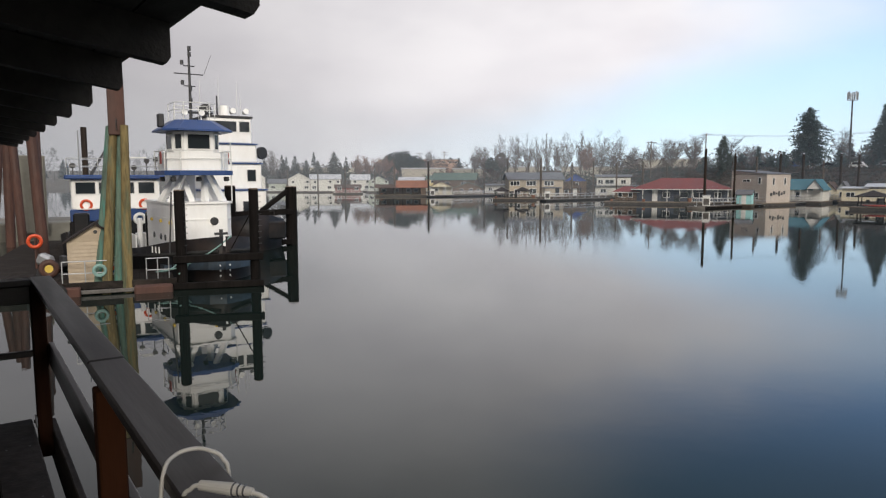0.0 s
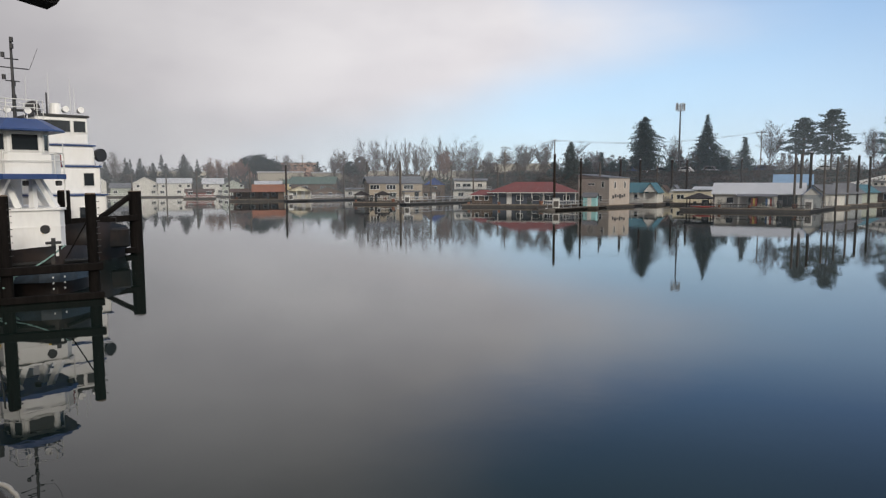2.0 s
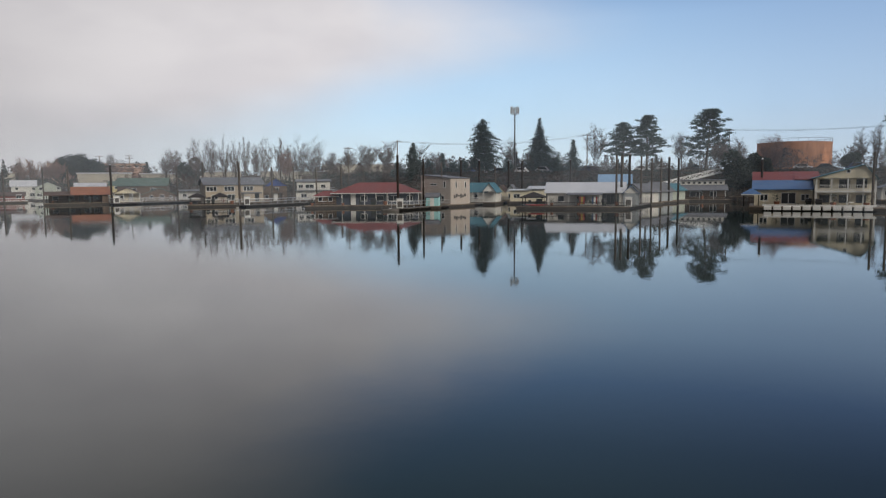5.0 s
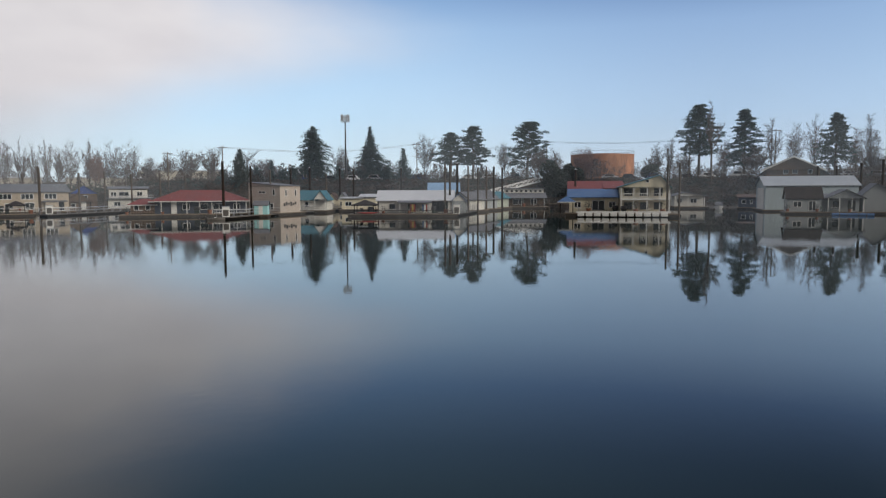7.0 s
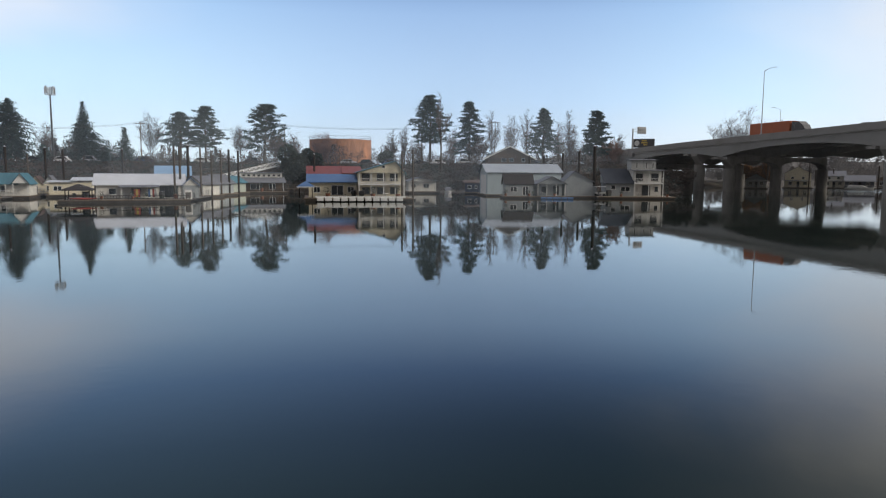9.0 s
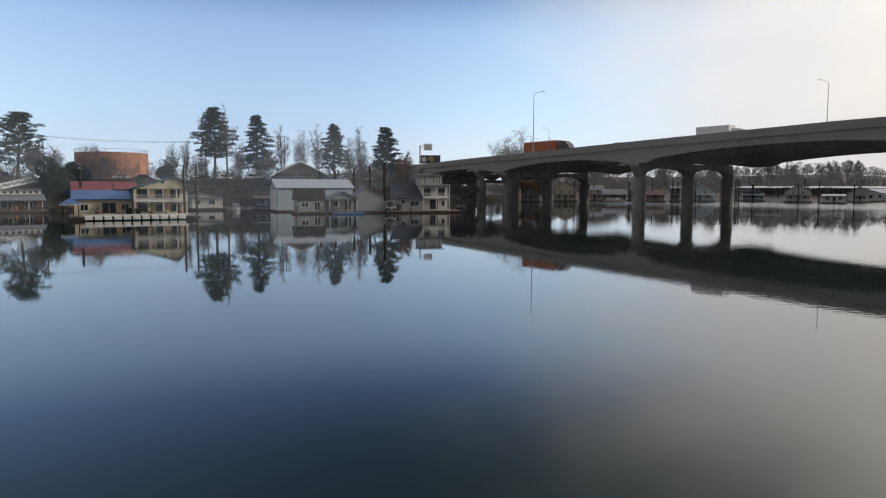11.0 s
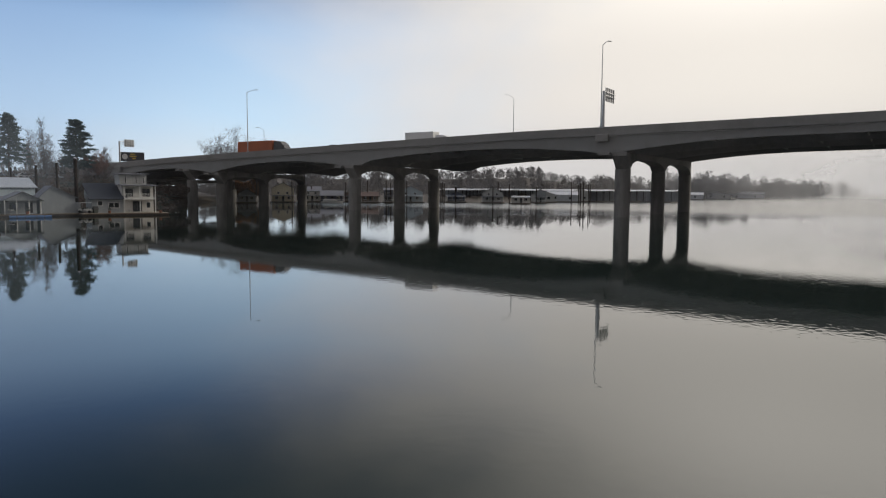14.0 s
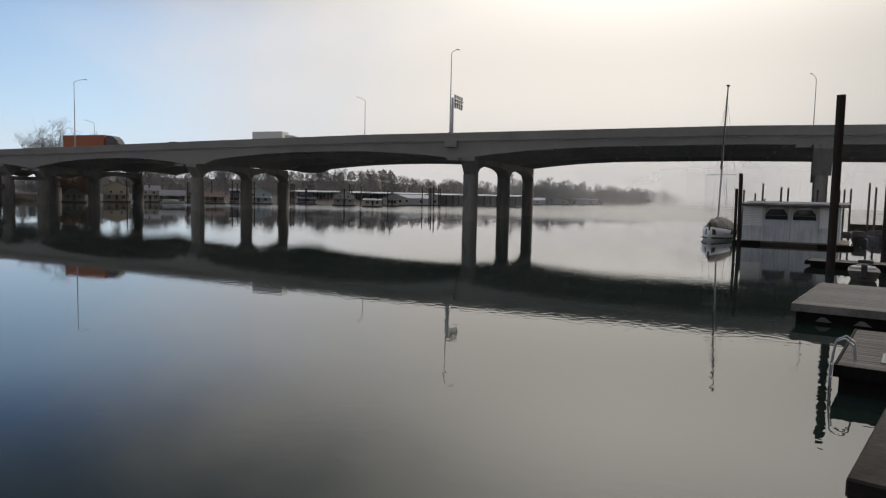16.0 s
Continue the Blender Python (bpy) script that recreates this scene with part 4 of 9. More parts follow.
# blue- and red-roofed home, and the two-storey gabled one on the white bumper float
h = Home("cream home with a blue metal roof and red roof behind", 50.4, 105, 2).base(-4.2, 3.6, -4, 8, 0.5)
h.wall(-3.6, 3.5, 0, 3.4, 0.5, 2.7, S_CREAM).slope(-3.7, 3.4, -0.3, 3.2, 2.7, 3.75, R_BLUE).wall(-3.6, 3.5, 3.5, 8, 0.5, 3.8, S_RED).slope(-3.7, 1.6, 3.4, 8, 3.8, 5.0, R_RED).slope(1.7, 4.4, 3.4, 8, 4.0, 5.0, R_RED)
h.window(-2.4, 1.6, 1.0, 0.9, 0, 2).window(0.6, 1.5, 1.8, 1.5, 0, 2).window(2.6, 1.6, 1.0, 0.9, 0, 2).hip(-5.0, -3.0, -3.0, -1.2, 2.1, 2.85, R_BLUE, None, 0.3).posts((-4.9, -3.1), -2.9, 0.5, 2.05, 0.06, M_CREOSOTE)
h = Home("cream two-storey home with a lopsided white gable and balcony", 54.3, 102, 4).base(-3.9, 4.4, -2.2, 8, 0.5)
h.wall(-3.3, 3.3, 0.9, 7, 0.5, 4.1, S_CREAM).gable(-3.4, 3.4, -0.5, 7, 4.15, 5.75, R_TEAL, S_CREAM, "y", 0.25, 0.80).posts((-3.2, -1.5, 0.3, 2.0, 3.3), -0.45, 0.5, 4.1, 0.07)
h.put("balcony", boxed(-3.3, 3.4, -0.6, 0.9, 2.35, 2.55), M_TRIM, "white balcony floor")
h.rail(-3.3, 3.4, -0.52, 2.56, 0.75, None, 0.25)
for x in (-2.2, 0.0, 1.9):
    h.window(x, 3.45, 1.2, 1.1, 0.9, 2, "front", M_DARKMETAL).window(x, 1.5, 1.1, 1.0, 0.9, 1, "front", M_DARKMETAL)
h.window(0.3, 5.0, 0.5, 0.45, -0.5)
for k in range(11):
    h.put("bumper", boxed(-9.2 + 1.12 * k, -8.3 + 1.12 * k, -2.75, -2.25, 0.12, 0.62, bevel=0.05), M_TRIM, "white float bumper")
h.put("bumper_beam", boxed(-9.4, 3.3, -2.7, -2.3, 0.63, 0.82), M_TRIM)
h.put("bumper_float", boxed(-9.4, 3.3, -2.7, 0.4, -0.3, 0.11), M_CREOSOTE)
h = Home("small white bungalow with a wide gable roof", 57.7, 141, 10).base(-3.2, 3.2, -2, 5, 0.45)
h.wall(-2.8, 2.6, 0.6, 4.5, 0.45, 2.4, S_WHITE).gable(-2.9, 2.8, -0.4, 4.6, 2.45, 3.1, R_GREY, S_WHITE, "y", 0.3, 0.35).posts((-2.7, -0.4, 2.6), -0.3, 0.45, 2.4, 0.06).window(-1.8, 1.5, 1.0, 0.8, 0.6, 2).window(0.8, 1.5, 1.2, 0.9, 0.6, 2)
h = Home("dark blue-grey work shed at the bank", 61.8, 139, 0, "work_shed", "shed", "sheds").base(-1.8, 1.8, -0.8, 4, 0.4)
h.wall(-1.5, 1.5, 0, 3.4, 0.4, 2.1, S_NAVY).slope(-1.6, 1.6, -0.2, 3.4, 2.2, 2.6, R_BROWN, S_NAVY).window(-0.6, 1.4, 0.8, 0.7, 0).window(0.7, 1.4, 0.5, 0.7, 0)

# long pale boat shed and the homes in front of it
h = Home("long pale ribbed boat shed with a gable roof", 66.0, 128, 14, "boat_shed", "boathouse").base(-7.2, 7.4, -0.4, 8, 0.35)
h.wall(-6.8, 7.0, 0, 7.5, 0.35, 4.3, S_SHEET).gable(-6.9, 7.1, 0, 7.5, 4.3, 5.8, R_SHED, S_SHEET, "x", 0.25)
h.put("door", boxed(-6.86, -6.79, 1.2, 6.2, 0.4, 3.9), M_TRIM, "tall white boat door")
for k in range(26):
    h.put("rafter_tail", boxed(-6.6 + 0.53 * k, -6.5 + 0.53 * k, -0.22, 0.0, 4.12, 4.24), M_DARKMETAL)
h = Home("small grey home with a dark shingle roof", 65.6, 117.5, 8).base(-2.8, 3.0, -1.6, 4, 0.4)
h.wall(-2.3, 2.3, 0, 3.6, 0.4, 2.4, S_GREY).gable(-2.4, 2.4, 0, 3.6, 2.4, 4.0, R_DARK, S_GREY, "x", 0.2).window(-0.9, 1.5, 1.2, 0.9, 0, 2).window(1.1, 1.25, 1.0, 1.5, 0, 2).window(1.8, 1.5, 0.7, 0.8, -2.3, 1, "left")
h = Home("grey gabled home with a deep front porch", 68.2, 119, 10).base(-4.4, 3.0, -1.6, 5, 0.4)
h.wall(-2.0, 2.0, 0.8, 5, 0.4, 2.4, S_GREY).gable(-2.4, 2.4, -0.6, 5, 2.4, 3.6, R_GREY, S_GREY, "y", 0.25).wall(-4.4, -2.0, 1.4, 5, 0.4, 2.2, S_GREY).slope(-4.5, -1.9, 0.6, 5, 2.2, 2.9, R_GREY).posts((-2.3, -0.8, 0.8, 2.3), -0.5, 0.4, 2.4, 0.06)
h.window(-1.0, 1.4, 1.0, 1.1, 0.8, 1, "front", M_DARKMETAL).window(1.0, 1.3, 1.0, 1.5, 0.8, 1, "front", M_DARKMETAL)
h = Home("grey barn-like home with a plain gable", 70.4, 121, 10).base(-2.6, 3.4, -1.0, 6, 0.4)
h.wall(-2.4, 2.4, 0, 5.5, 0.4, 2.8, S_GREY).gable(-2.5, 2.5, 0, 5.5, 2.8, 4.5, R_GREY, S_GREY, "y", 0.2, 0.35).wall(2.4, 3.2, 0.4, 4, 0.4, 2.0, S_GREY)
# white three-level home at the bridge
h = Home("white three-level home with a balcony and dark side roof", 74.7, 122, 12).base(-6.4, 6.4, -2.4, 6, 0.4)
h.wall(-4.6, 0, 0, 5, 0.4, 2.7, S_GREY).slope(-4.8, 0.4, -0.2, 5, 2.6, 4.9, R_SLATE, S_GREY, 0.25).window(-3.4, 1.9, 0.8, 0.8, 0).window(-1.4, 1.6, 1.6, 0.9, 0, 2)
h.wall(0, 4.7, 0.6, 5, 0.4, 4.8, S_WHITE).wall(-0.2, 3.9, 1.4, 5, 4.8, 6.5, S_PANEL).slope(-0.3, 4.0, 1.3, 5, 6.5, 6.65, R_GREY).slope(-0.1, 4.9, -0.5, 1.4, 4.7, 4.8, R_GREY)
h.put("balcony", boxed(0, 4.8, -0.6, 0.6, 2.5, 2.68), M_TRIM)
h.rail(0, 4.8, -0.52, 2.69, 0.75, None, 0.22).posts((0.05, 2.4, 4.75), -0.5, 0.4, 4.7, 0.06)
for x in (1.0, 3.6):
    h.window(x, 3.6, 1.2, 1.3, 0.6, 2, "front", M_DARKMETAL)
h.window(2.2, 1.4, 1.4, 1.7, 0.6, 2, "front", M_DARKMETAL).window(3.9, 1.6, 0.7, 1.0, 0.6)
for x in (0.7, 2.3, 3.4):
    h.window(x, 5.6, 0.28, 1.0, 1.4, 1, "front", M_TRIM, 0.05)
# brown chalet up on the bank
h = Home("brown gabled lodge on top of the bank", 64.8, 162, 6, "lodge", "house", "")
h.wall(-5.0, 5.0, 0, 9, 4.0, 8.0, S_BROWN).gable(-5.6, 5.6, -0.6, 9, 7.6, 10.3, R_BROWN, S_BROWN, "y", 0.5).window(-1.3, 7.2, 1.0, 0.9, 0, 2).window(0.4, 7.2, 1.0, 0.9, 0, 2).window(3.2, 7.2, 0.8, 0.8, 0)
for e in (-1, 1):
    h.put("rake_board", prism(bmesh.new(), [(0, 10.12), (0, 10.42), (e * 6.1, 7.5), (e * 6.1, 7.2)], "y", -1.16, -1.11), M_TRIM)

# the misty row farther down the river
for az, d, w, ze, zr, sm, rm, ax, lab in (
        (-14.8, 213, 3.4, 4.2, 5.6, S_WHITE, R_GREY, "y", "tall white floating home with balconies"), (-13.4, 206, 5.0, 2.6, 3.7, S_GREEN, R_GREY, "x", "low pale green home with a porch"),
        (-11.7, 201, 6.0, 3.9, 5.5, S_WHITE, R_GREY, "y", "white gabled two-storey floating home"), (-9.6, 199, 8.4, 3.8, 5.0, S_WHITE, R_WHITE, "x", "long white two-storey home"),
        (-6.8, 204, 5.4, 3.6, 5.0, S_WHITE, R_WHITE, "x", "white home with a frosted roof"), (-5.3, 196, 5.6, 3.2, 4.6, S_GREEN, R_GREY, "y", "pale green home with a wide gable"),
        (-7.8, 178, 6.4, 1.6, 2.3, S_RED, R_BROWN, "x", "low red home with white windows"), (-2.6, 200, 7.0, 3.4, 4.2, S_WHITE, R_WHITE, "x", "long white home behind the row"),
        (-0.6, 196, 5.0, 3.6, 4.6, S_YELLOW, R_GREEN, "x", "yellow home with a green roof")):
    h = Home(lab, az, d).base(-w / 2 - 0.6, w / 2 + 0.6, -1.4, 6, 0.4)
    h.wall(-w / 2, w / 2, 0, 5, 0.4, ze, sm).gable(-w / 2, w / 2, 0, 5, ze, zr, rm, sm, ax)
    for k in range(max(2, int(w / 1.8))):
        x = -w / 2 + w * (k + 0.5) / max(2, int(w / 1.8))
        if k % 2 == 0:
            h.window(x, 1.4, 1.1, 0.9, 0, 2)
        if ze > 3 and k % 3 != 1:
            h.window(x + 0.3, 3.0, 0.8, 0.7, 0, 1)
    h.rail(-w / 2 - 0.5, w / 2 + 0.5, -1.3, 0.4, 0.7)

# the row beyond the bridge
for az, d, w, ze, zr, sm, rm, ax, lab in (
        (83.6, 226, 7.0, 3.2, 5.0, S_GREY, R_GREY, "y", "grey gabled boathouse beyond the bridge"), (86.4, 238, 9.5, 5.4, 7.6, S_CREAM, R_GREY, "y", "tall cream gabled home beyond the bridge"),
        (88.7, 244, 8.0, 4.4, 6.2, S_WHITE, R_GREY, "x", "white home with a grey roof beyond the bridge"), (90.3, 240, 10.0, 2.9, 4.6, S_NAVY, R_GREY, "x", "dark blue home beyond the bridge"),
        (93.4, 235, 7.5, 2.7, 4.2, S_BROWN, R_BROWN, "x", "brown home with a shingle roof"), (94.9, 240, 4.0, 5.0, 5.8, S_NAVY, R_GREY, "x", "tall narrow dark boathouse"),
        (96.7, 246, 11.5, 4.3, 6.6, S_SHEET, R_WHITE, "y", "wide pale boathouse with a gable roof"), (98.6, 248, 4.0, 4.0, 4.1, S_SHEET, R_WHITE, "x", "white boxy boathouse beyond the bridge"),
        (100.5, 257, 8.6, 2.9, 4.8, S_NAVY, R_WHITE, "y", "navy floating cottage with white trim"), (103.5, 246, 9.6, 4.2, 6.4, S_PANEL, R_GREY, "y", "grey panelled boathouse with wide gable"),
        (105.8, 232, 7.6, 2.8, 3.0, S_WHITE, R_WHITE, "x", "low white boat garage"), (107.4, 252, 5.0, 4.0, 6.2, S_GREY, R_GREY, "y", "grey gabled boathouse with timber float"), (92.0, 252, 8.0, 3.4, 5.0, S_BROWN, R_GREY, "y", "brown gabled home beyond the bridge")):
    w, ze, zr = w * 0.76, 0.4 + (ze - 0.4) * 0.86, 0.4 + (zr - 0.4) * 0.86
    h = Home(lab, az, d).base(-w / 2 - 0.6, w / 2 + 0.6, -1.4, 6, 0.4)
    h.wall(-w / 2, w / 2, 0, 8, 0.4, ze, sm).gable(-w / 2, w / 2, 0, 8, ze, zr, rm, sm, ax)
    for k in range(2):
        h.window(w * (k - 0.5) * 0.56, 1.6, 1.0, 1.0, 0, 2)
        if ze > 3.6:
            h.window(w * (k - 0.5) * 0.4, 3.2, 0.8, 0.8, 0)
    h.door(0.1, 0, 0.4, 1.7, 0.7, M_GLASS).rail(-w / 2 - 0.4, w / 2 + 0.4, -1.3, 0.4, 0.7, None, 0.6)
    h.slope(-w / 2 - 0.2, w / 2 + 0.2, -1.2, 0, 2.25, 2.4, rm, None, 0.1)
    h.posts((-w / 2, w / 2), -1.0, 0.4, 2.2, 0.06)
# long frosted moorage roofs beyond the bridge
for k in range(7):
    az = 100.5 + 2.6 * k
    h = Home("long covered moorage with a frosted flat roof", az, 275 + 6 * k, -20, "covered_moorage", "boathouse", "covered moorages").base(-9, 9, -1, 12, 0.3)
    h.slope(-9.2, 9.2, -1, 12, 4.6, 5.2, R_WHITE).posts((-9, -6, -3, 0, 3, 6, 9), -0.9, 0.3, 4.6, 0.1, M_CREOSOTE).wall(-9, 9, 11.4, 11.8, 0.3, 4.8, S_BOATHOUSE)


# pale sheds and boathouses along the misty reach past the bridge
for k, (az, w, hh) in enumerate(((107.6, 9, 3.2), (109.2, 12, 3.0), (110.6, 7, 4.2), (112.0, 14, 3.0), (113.6, 8, 3.6), (115.0, 16, 3.0), (117.0, 10, 3.4), (118.8, 18, 3.0), (121.0, 16, 3.2), (123.0, 24, 3.4))):
    h = Home("pale low boathouse in the river mist", az, shore(az) - 12, 0, "boathouse", "boathouse", "misty boathouses").base(-w / 2 - 1, w / 2 + 1, -1.5, 8, 0.4)
    h.wall(-w / 2, w / 2, 0, 7, 0.4, hh, S_BOATHOUSE if k % 2 else S_PANEL).gable(-w / 2, w / 2, 0, 7, hh, hh + 1.3, R_WHITE if k % 3 == 1 else R_GREY, S_PANEL, "x" if k % 2 else "y")
    h.window(-w / 4, 1.8, 1.2, 1.2, 0).window(w / 4, 1.8, 1.2, 1.2, 0)


# ---------------------------------------------------------------- garden things on the floats
M_POT, M_SEAT = paint("terracotta_pot", (0.24, 0.11, 0.07), 0.8), paint("dark_patio_plastic", (0.05, 0.06, 0.055), 0.6)


def on_float(az, d, x, y, z, turn=0.0):
    return Matrix.Translation(spot(az, d)) @ Matrix.Rotation(radians(-az), 4, "Z") @ Matrix.Translation((x * U, y * U, z * U)) @ Matrix.Rotation(radians(turn), 4, "Z")


def planter(m, seed, size=1.0):
    rng = random.Random(seed)
    t = thing("potted_plant", "leafy potted plant on a garden float", "plant", m, "potted plants")
    part("pot", tubed((0, 0, 0), (0, 0, 0.45 * size), 0.2 * size, 0.28 * size, 12), M_POT, t)
    vs, fs = [], []
    for _ in range(60):
        c = Vector((rng.gauss(0, 0.2), rng.gauss(0, 0.2), rng.uniform(0.5, 1.2))) * size
        d = Vector((rng.gauss(0, 1), rng.gauss(0, 1), rng.uniform(0, 1.4))).normalized() * 0.22 * size
        e = d.cross(Vector((rng.gauss(0, 1), rng.gauss(0, 1), 1))).normalized() * 0.05
        k = len(vs)
        vs += [c - e, c + d, c + e]
        fs.append((k, k + 1, k + 2))
    me = bpy.data.meshes.new("foliage")
    me.from_pydata(vs, [], fs)
    me.materials.append(M_SHRUB)
    ob = new("foliage", me)
    ob.parent = t


def patio_chair(m):
    t = thing("patio_chair", "dark plastic patio chair on a float", "chair", m, "patio chairs")
    part("seat", boxed(-0.24, 0.24, -0.24, 0.24, 0.42, 0.46, bevel=0.01), M_SEAT, t)
    part("backrest", boxed(-0.24, 0.24, 0.21, 0.25, 0.47, 0.95, bevel=0.01), M_SEAT, t)
    for x in (-0.21, 0.21):
        for y in (-0.21, 0.21):
            part("leg", boxed(x - 0.02, x + 0.02, y - 0.02, y + 0.02, 0, 0.415), M_SEAT, t)


def grill(m):
    t = thing("barbecue_grill", "black covered barbecue grill on a float", "grill", m, "barbecue grills")
    part("bowl", boxed(-0.5, 0.5, -0.3, 0.3, 0.55, 0.95, bevel=0.08), M_DARKMETAL, t)
    part("lid", boxed(-0.5, 0.5, -0.3, 0.3, 0.955, 1.2, bevel=0.12), M_DARKMETAL, t)
    part("cart", boxed(-0.4, 0.4, -0.22, 0.22, 0, 0.545), M_SEAT, t)


def patio_table(m):
    t = thing("patio_table", "round pale patio table on a float", "table", m, "patio tables")
    part("tabletop", tubed((0, 0, 0.7), (0, 0, 0.74), 0.5, 0.5, 18), M_TRIM, t)
    part("pedestal", tubed((0, 0, 0), (0, 0, 0.698), 0.05, 0.05, 8), M_METAL, t)


for i, (az, d, xs, y, z) in enumerate(((5.9, 127, (-3.4, -0.6, 0.2, 3.3), -1.4, 0.45), (18.4, 112, (-9.2, -7.4, -4.4, -1.6, 0.4, 2.2, 5.0), -1.8, 0.45), (35.9, 105, (-8.0, -6.6, -4.8, -3.4, -1.0, 0.6, 2.6, 4.4), -3.2, 0.45), (50.4, 105, (-2.2, -0.8, 1.6, 3.0), -1.2, 0.5),
                                     (54.3, 102, (-2.8, -1.2, 0.6, 2.4), -1.2, 0.5), (65.6, 117.5, (-2.2, 2.4), -1.0, 0.4), (68.2, 119, (-3.6, -1.4, 0.6), -1.1, 0.4), (74.7, 122, (-5.6, -4.0, -2.0, 0.8, 5.4), -1.5, 0.4), (44.5, 138, (-3.4, 0.6, 3.4), -0.9, 0.45), (7.6, 136, (-4.6, -2.0, 0.6), -1.0, 0.45), (-3.4, 153, (-4.4, -1.4, 2.0), -0.9, 0.45), (27.2, 121, (-2.4, 0.4), -0.9, 0.45))):
    for j, x in enumerate(xs):
        m = on_float(az, d, x, y + 0.3 * ((i + j) % 3 - 1), z, 40 * j)
        k = (i * 3 + j) % 5
        if k in (0, 3):
            planter(m, 100 * i + j, 1.0 + 0.5 * (j % 2))
        elif k == 1:
            patio_chair(m)
        elif k == 2:
            grill(m)
        else:
            patio_table(m)


def kayak(m, colour, word):
    """A slim closed hull with a cockpit rim."""
    t = thing("kayak", word + " plastic kayak lying on a float", "kayak", m, "kayaks")
    bm = bmesh.new()
    rows = []
    for i in range(11):
        u = i / 10
        w = 0.32 * sin(pi * min(max(u, 0.03), 0.97)) ** 0.7
        rows.append([bm.verts.new((-1.9 + 3.8 * u, w * cos(2 * pi * k / 8), 0.17 + 0.17 * (w / 0.32) * sin(2 * pi * k / 8) + 0.12 * (2 * u - 1) ** 4)) for k in range(8)])
    for a, b in zip(rows, rows[1:]):
        for k in range(8):
            bm.faces.new((a[k], a[(k + 1) % 8], b[(k + 1) % 8], b[k]))
    bm.faces.new(rows[0][::-1]), bm.faces.new(rows[-1])
    bmesh.ops.recalc_face_normals(bm, faces=bm.faces[:])
    part("hull", bm, colour, t, "", True)
    part("cockpit_rim", ring(bmesh.new(), (0, 0, 0.36), (0, 0, 1), 0.22, 0.03, 16, 5), M_DARKMETAL, t)


K_RED, K_YELLOW = paint("faded_red_plastic", (0.26, 0.055, 0.045), 0.5), paint("dull_yellow_cloth", (0.40, 0.30, 0.09), 0.8)
kayak(on_float(35.9, 105, -6.8, -4.9, 0.46, 4), K_RED, "red")


def hung_cloth(m, stripes, label):
    """A cloth on a rod, in upright stripes that ripple a little."""
    t = thing("hanging_cloth", label, "cloth", m, "hanging cloths")
    part("rod", tubed((-0.05, 0, 1.5), (0.30 * len(stripes) + 0.05, 0, 1.5), 0.02, 0.02, 6), M_METAL, t)
    for k, mat in enumerate(stripes):
        bm = bmesh.new()
        lo = [(0.30 * k + 0.06 * j, 0.03 * sin(2.1 * (5 * k + j))) for j in range(6)]
        prism(bm, lo + [(x, y + 0.012) for x, y in lo[::-1]], "z", 0.25, 1.48)
        part("stripe", bm, mat, t)


hung_cloth(on_float(35.9, 105, -0.9, -2.1, 0.45), (K_RED, K_YELLOW, K_RED), "red and yellow cloth hung under the porch")
hung_cloth(on_float(35.9, 105, 0.9, -2.1, 0.45), (R_BLUE, M_TRIM, K_RED, M_TRIM), "striped blue, white and red cloth under the porch")


def deck_cart(m):
    """A small roofed cart on four wheels."""
    t = thing("deck_cart", "small white roofed cart parked on the float", "cart", m)
    part("body", boxed(-0.55, 0.55, -1.1, 1.0, 0.28, 0.75, bevel=0.08), M_TRIM, t)
    part("bench", boxed(-0.5, 0.5, -0.3, 0.2, 0.76, 0.98, bevel=0.05), M_SEAT, t)
    part("canopy", boxed(-0.62, 0.62, -1.0, 0.85, 1.78, 1.86, bevel=0.03), M_TRIM, t, "flat white canopy")
    for x in (-0.55, 0.55):
        for y in (-0.9, 0.75):
            part("strut", tubed((x, y, 0.7), (x * 0.98, y, 1.78), 0.025, 0.025, 6), M_METAL, t)
            part("wheel", tubed((x - 0.08, y, 0.24), (x + 0.08, y, 0.24), 0.24, 0.24, 12), M_RUBBER, t)


deck_cart(on_float(74.7, 122, -5.4, -0.9, 0.41, 70))


def wall_ring(m):
    t = thing("life_ring", "pale life ring hung on the house wall", "life ring", m, "life rings")
    part("ring", ring(bmesh.new(), (0, 0, 0), (0, 1, 0), 0.3, 0.075, 18, 6), M_TRIM, t)
    part("hook", tubed((0, 0.02, 0.3), (0, 0.12, 0.36), 0.02, 0.02, 6), M_METAL, t)


wall_ring(on_float(54.3, 102, -1.1, 0.79, 1.6, 4))

# ---------------------------------------------------------------- trees


def skin(name, verts, faces, material, parent=None):
    me = bpy.data.meshes.new(name)
    me.from_pydata(verts, [], faces)
    me.materials.append(material)
    ob = new(name, me)
    if parent is not None:
        ob.parent = parent
    return ob


def sticks(segments, sides=4):
    """Verts and faces of tapered rods (a, b, radius a, radius b)."""
    vs, fs = [], []
    for a, b, ra, rb in segments:
        q = (b - a).to_track_quat("Z", "Y")
        k = len(vs)
        for p, r in ((a, ra), (b, rb)):
            vs += [p + q @ Vector((r * cos(2 * pi * i / sides), r * sin(2 * pi * i / sides), 0)) for i in range(sides)]
        fs += [(k + i, k + (i + 1) % sides, k + sides + (i + 1) % sides, k + sides + i) for i in range(sides)]
    return vs, fs


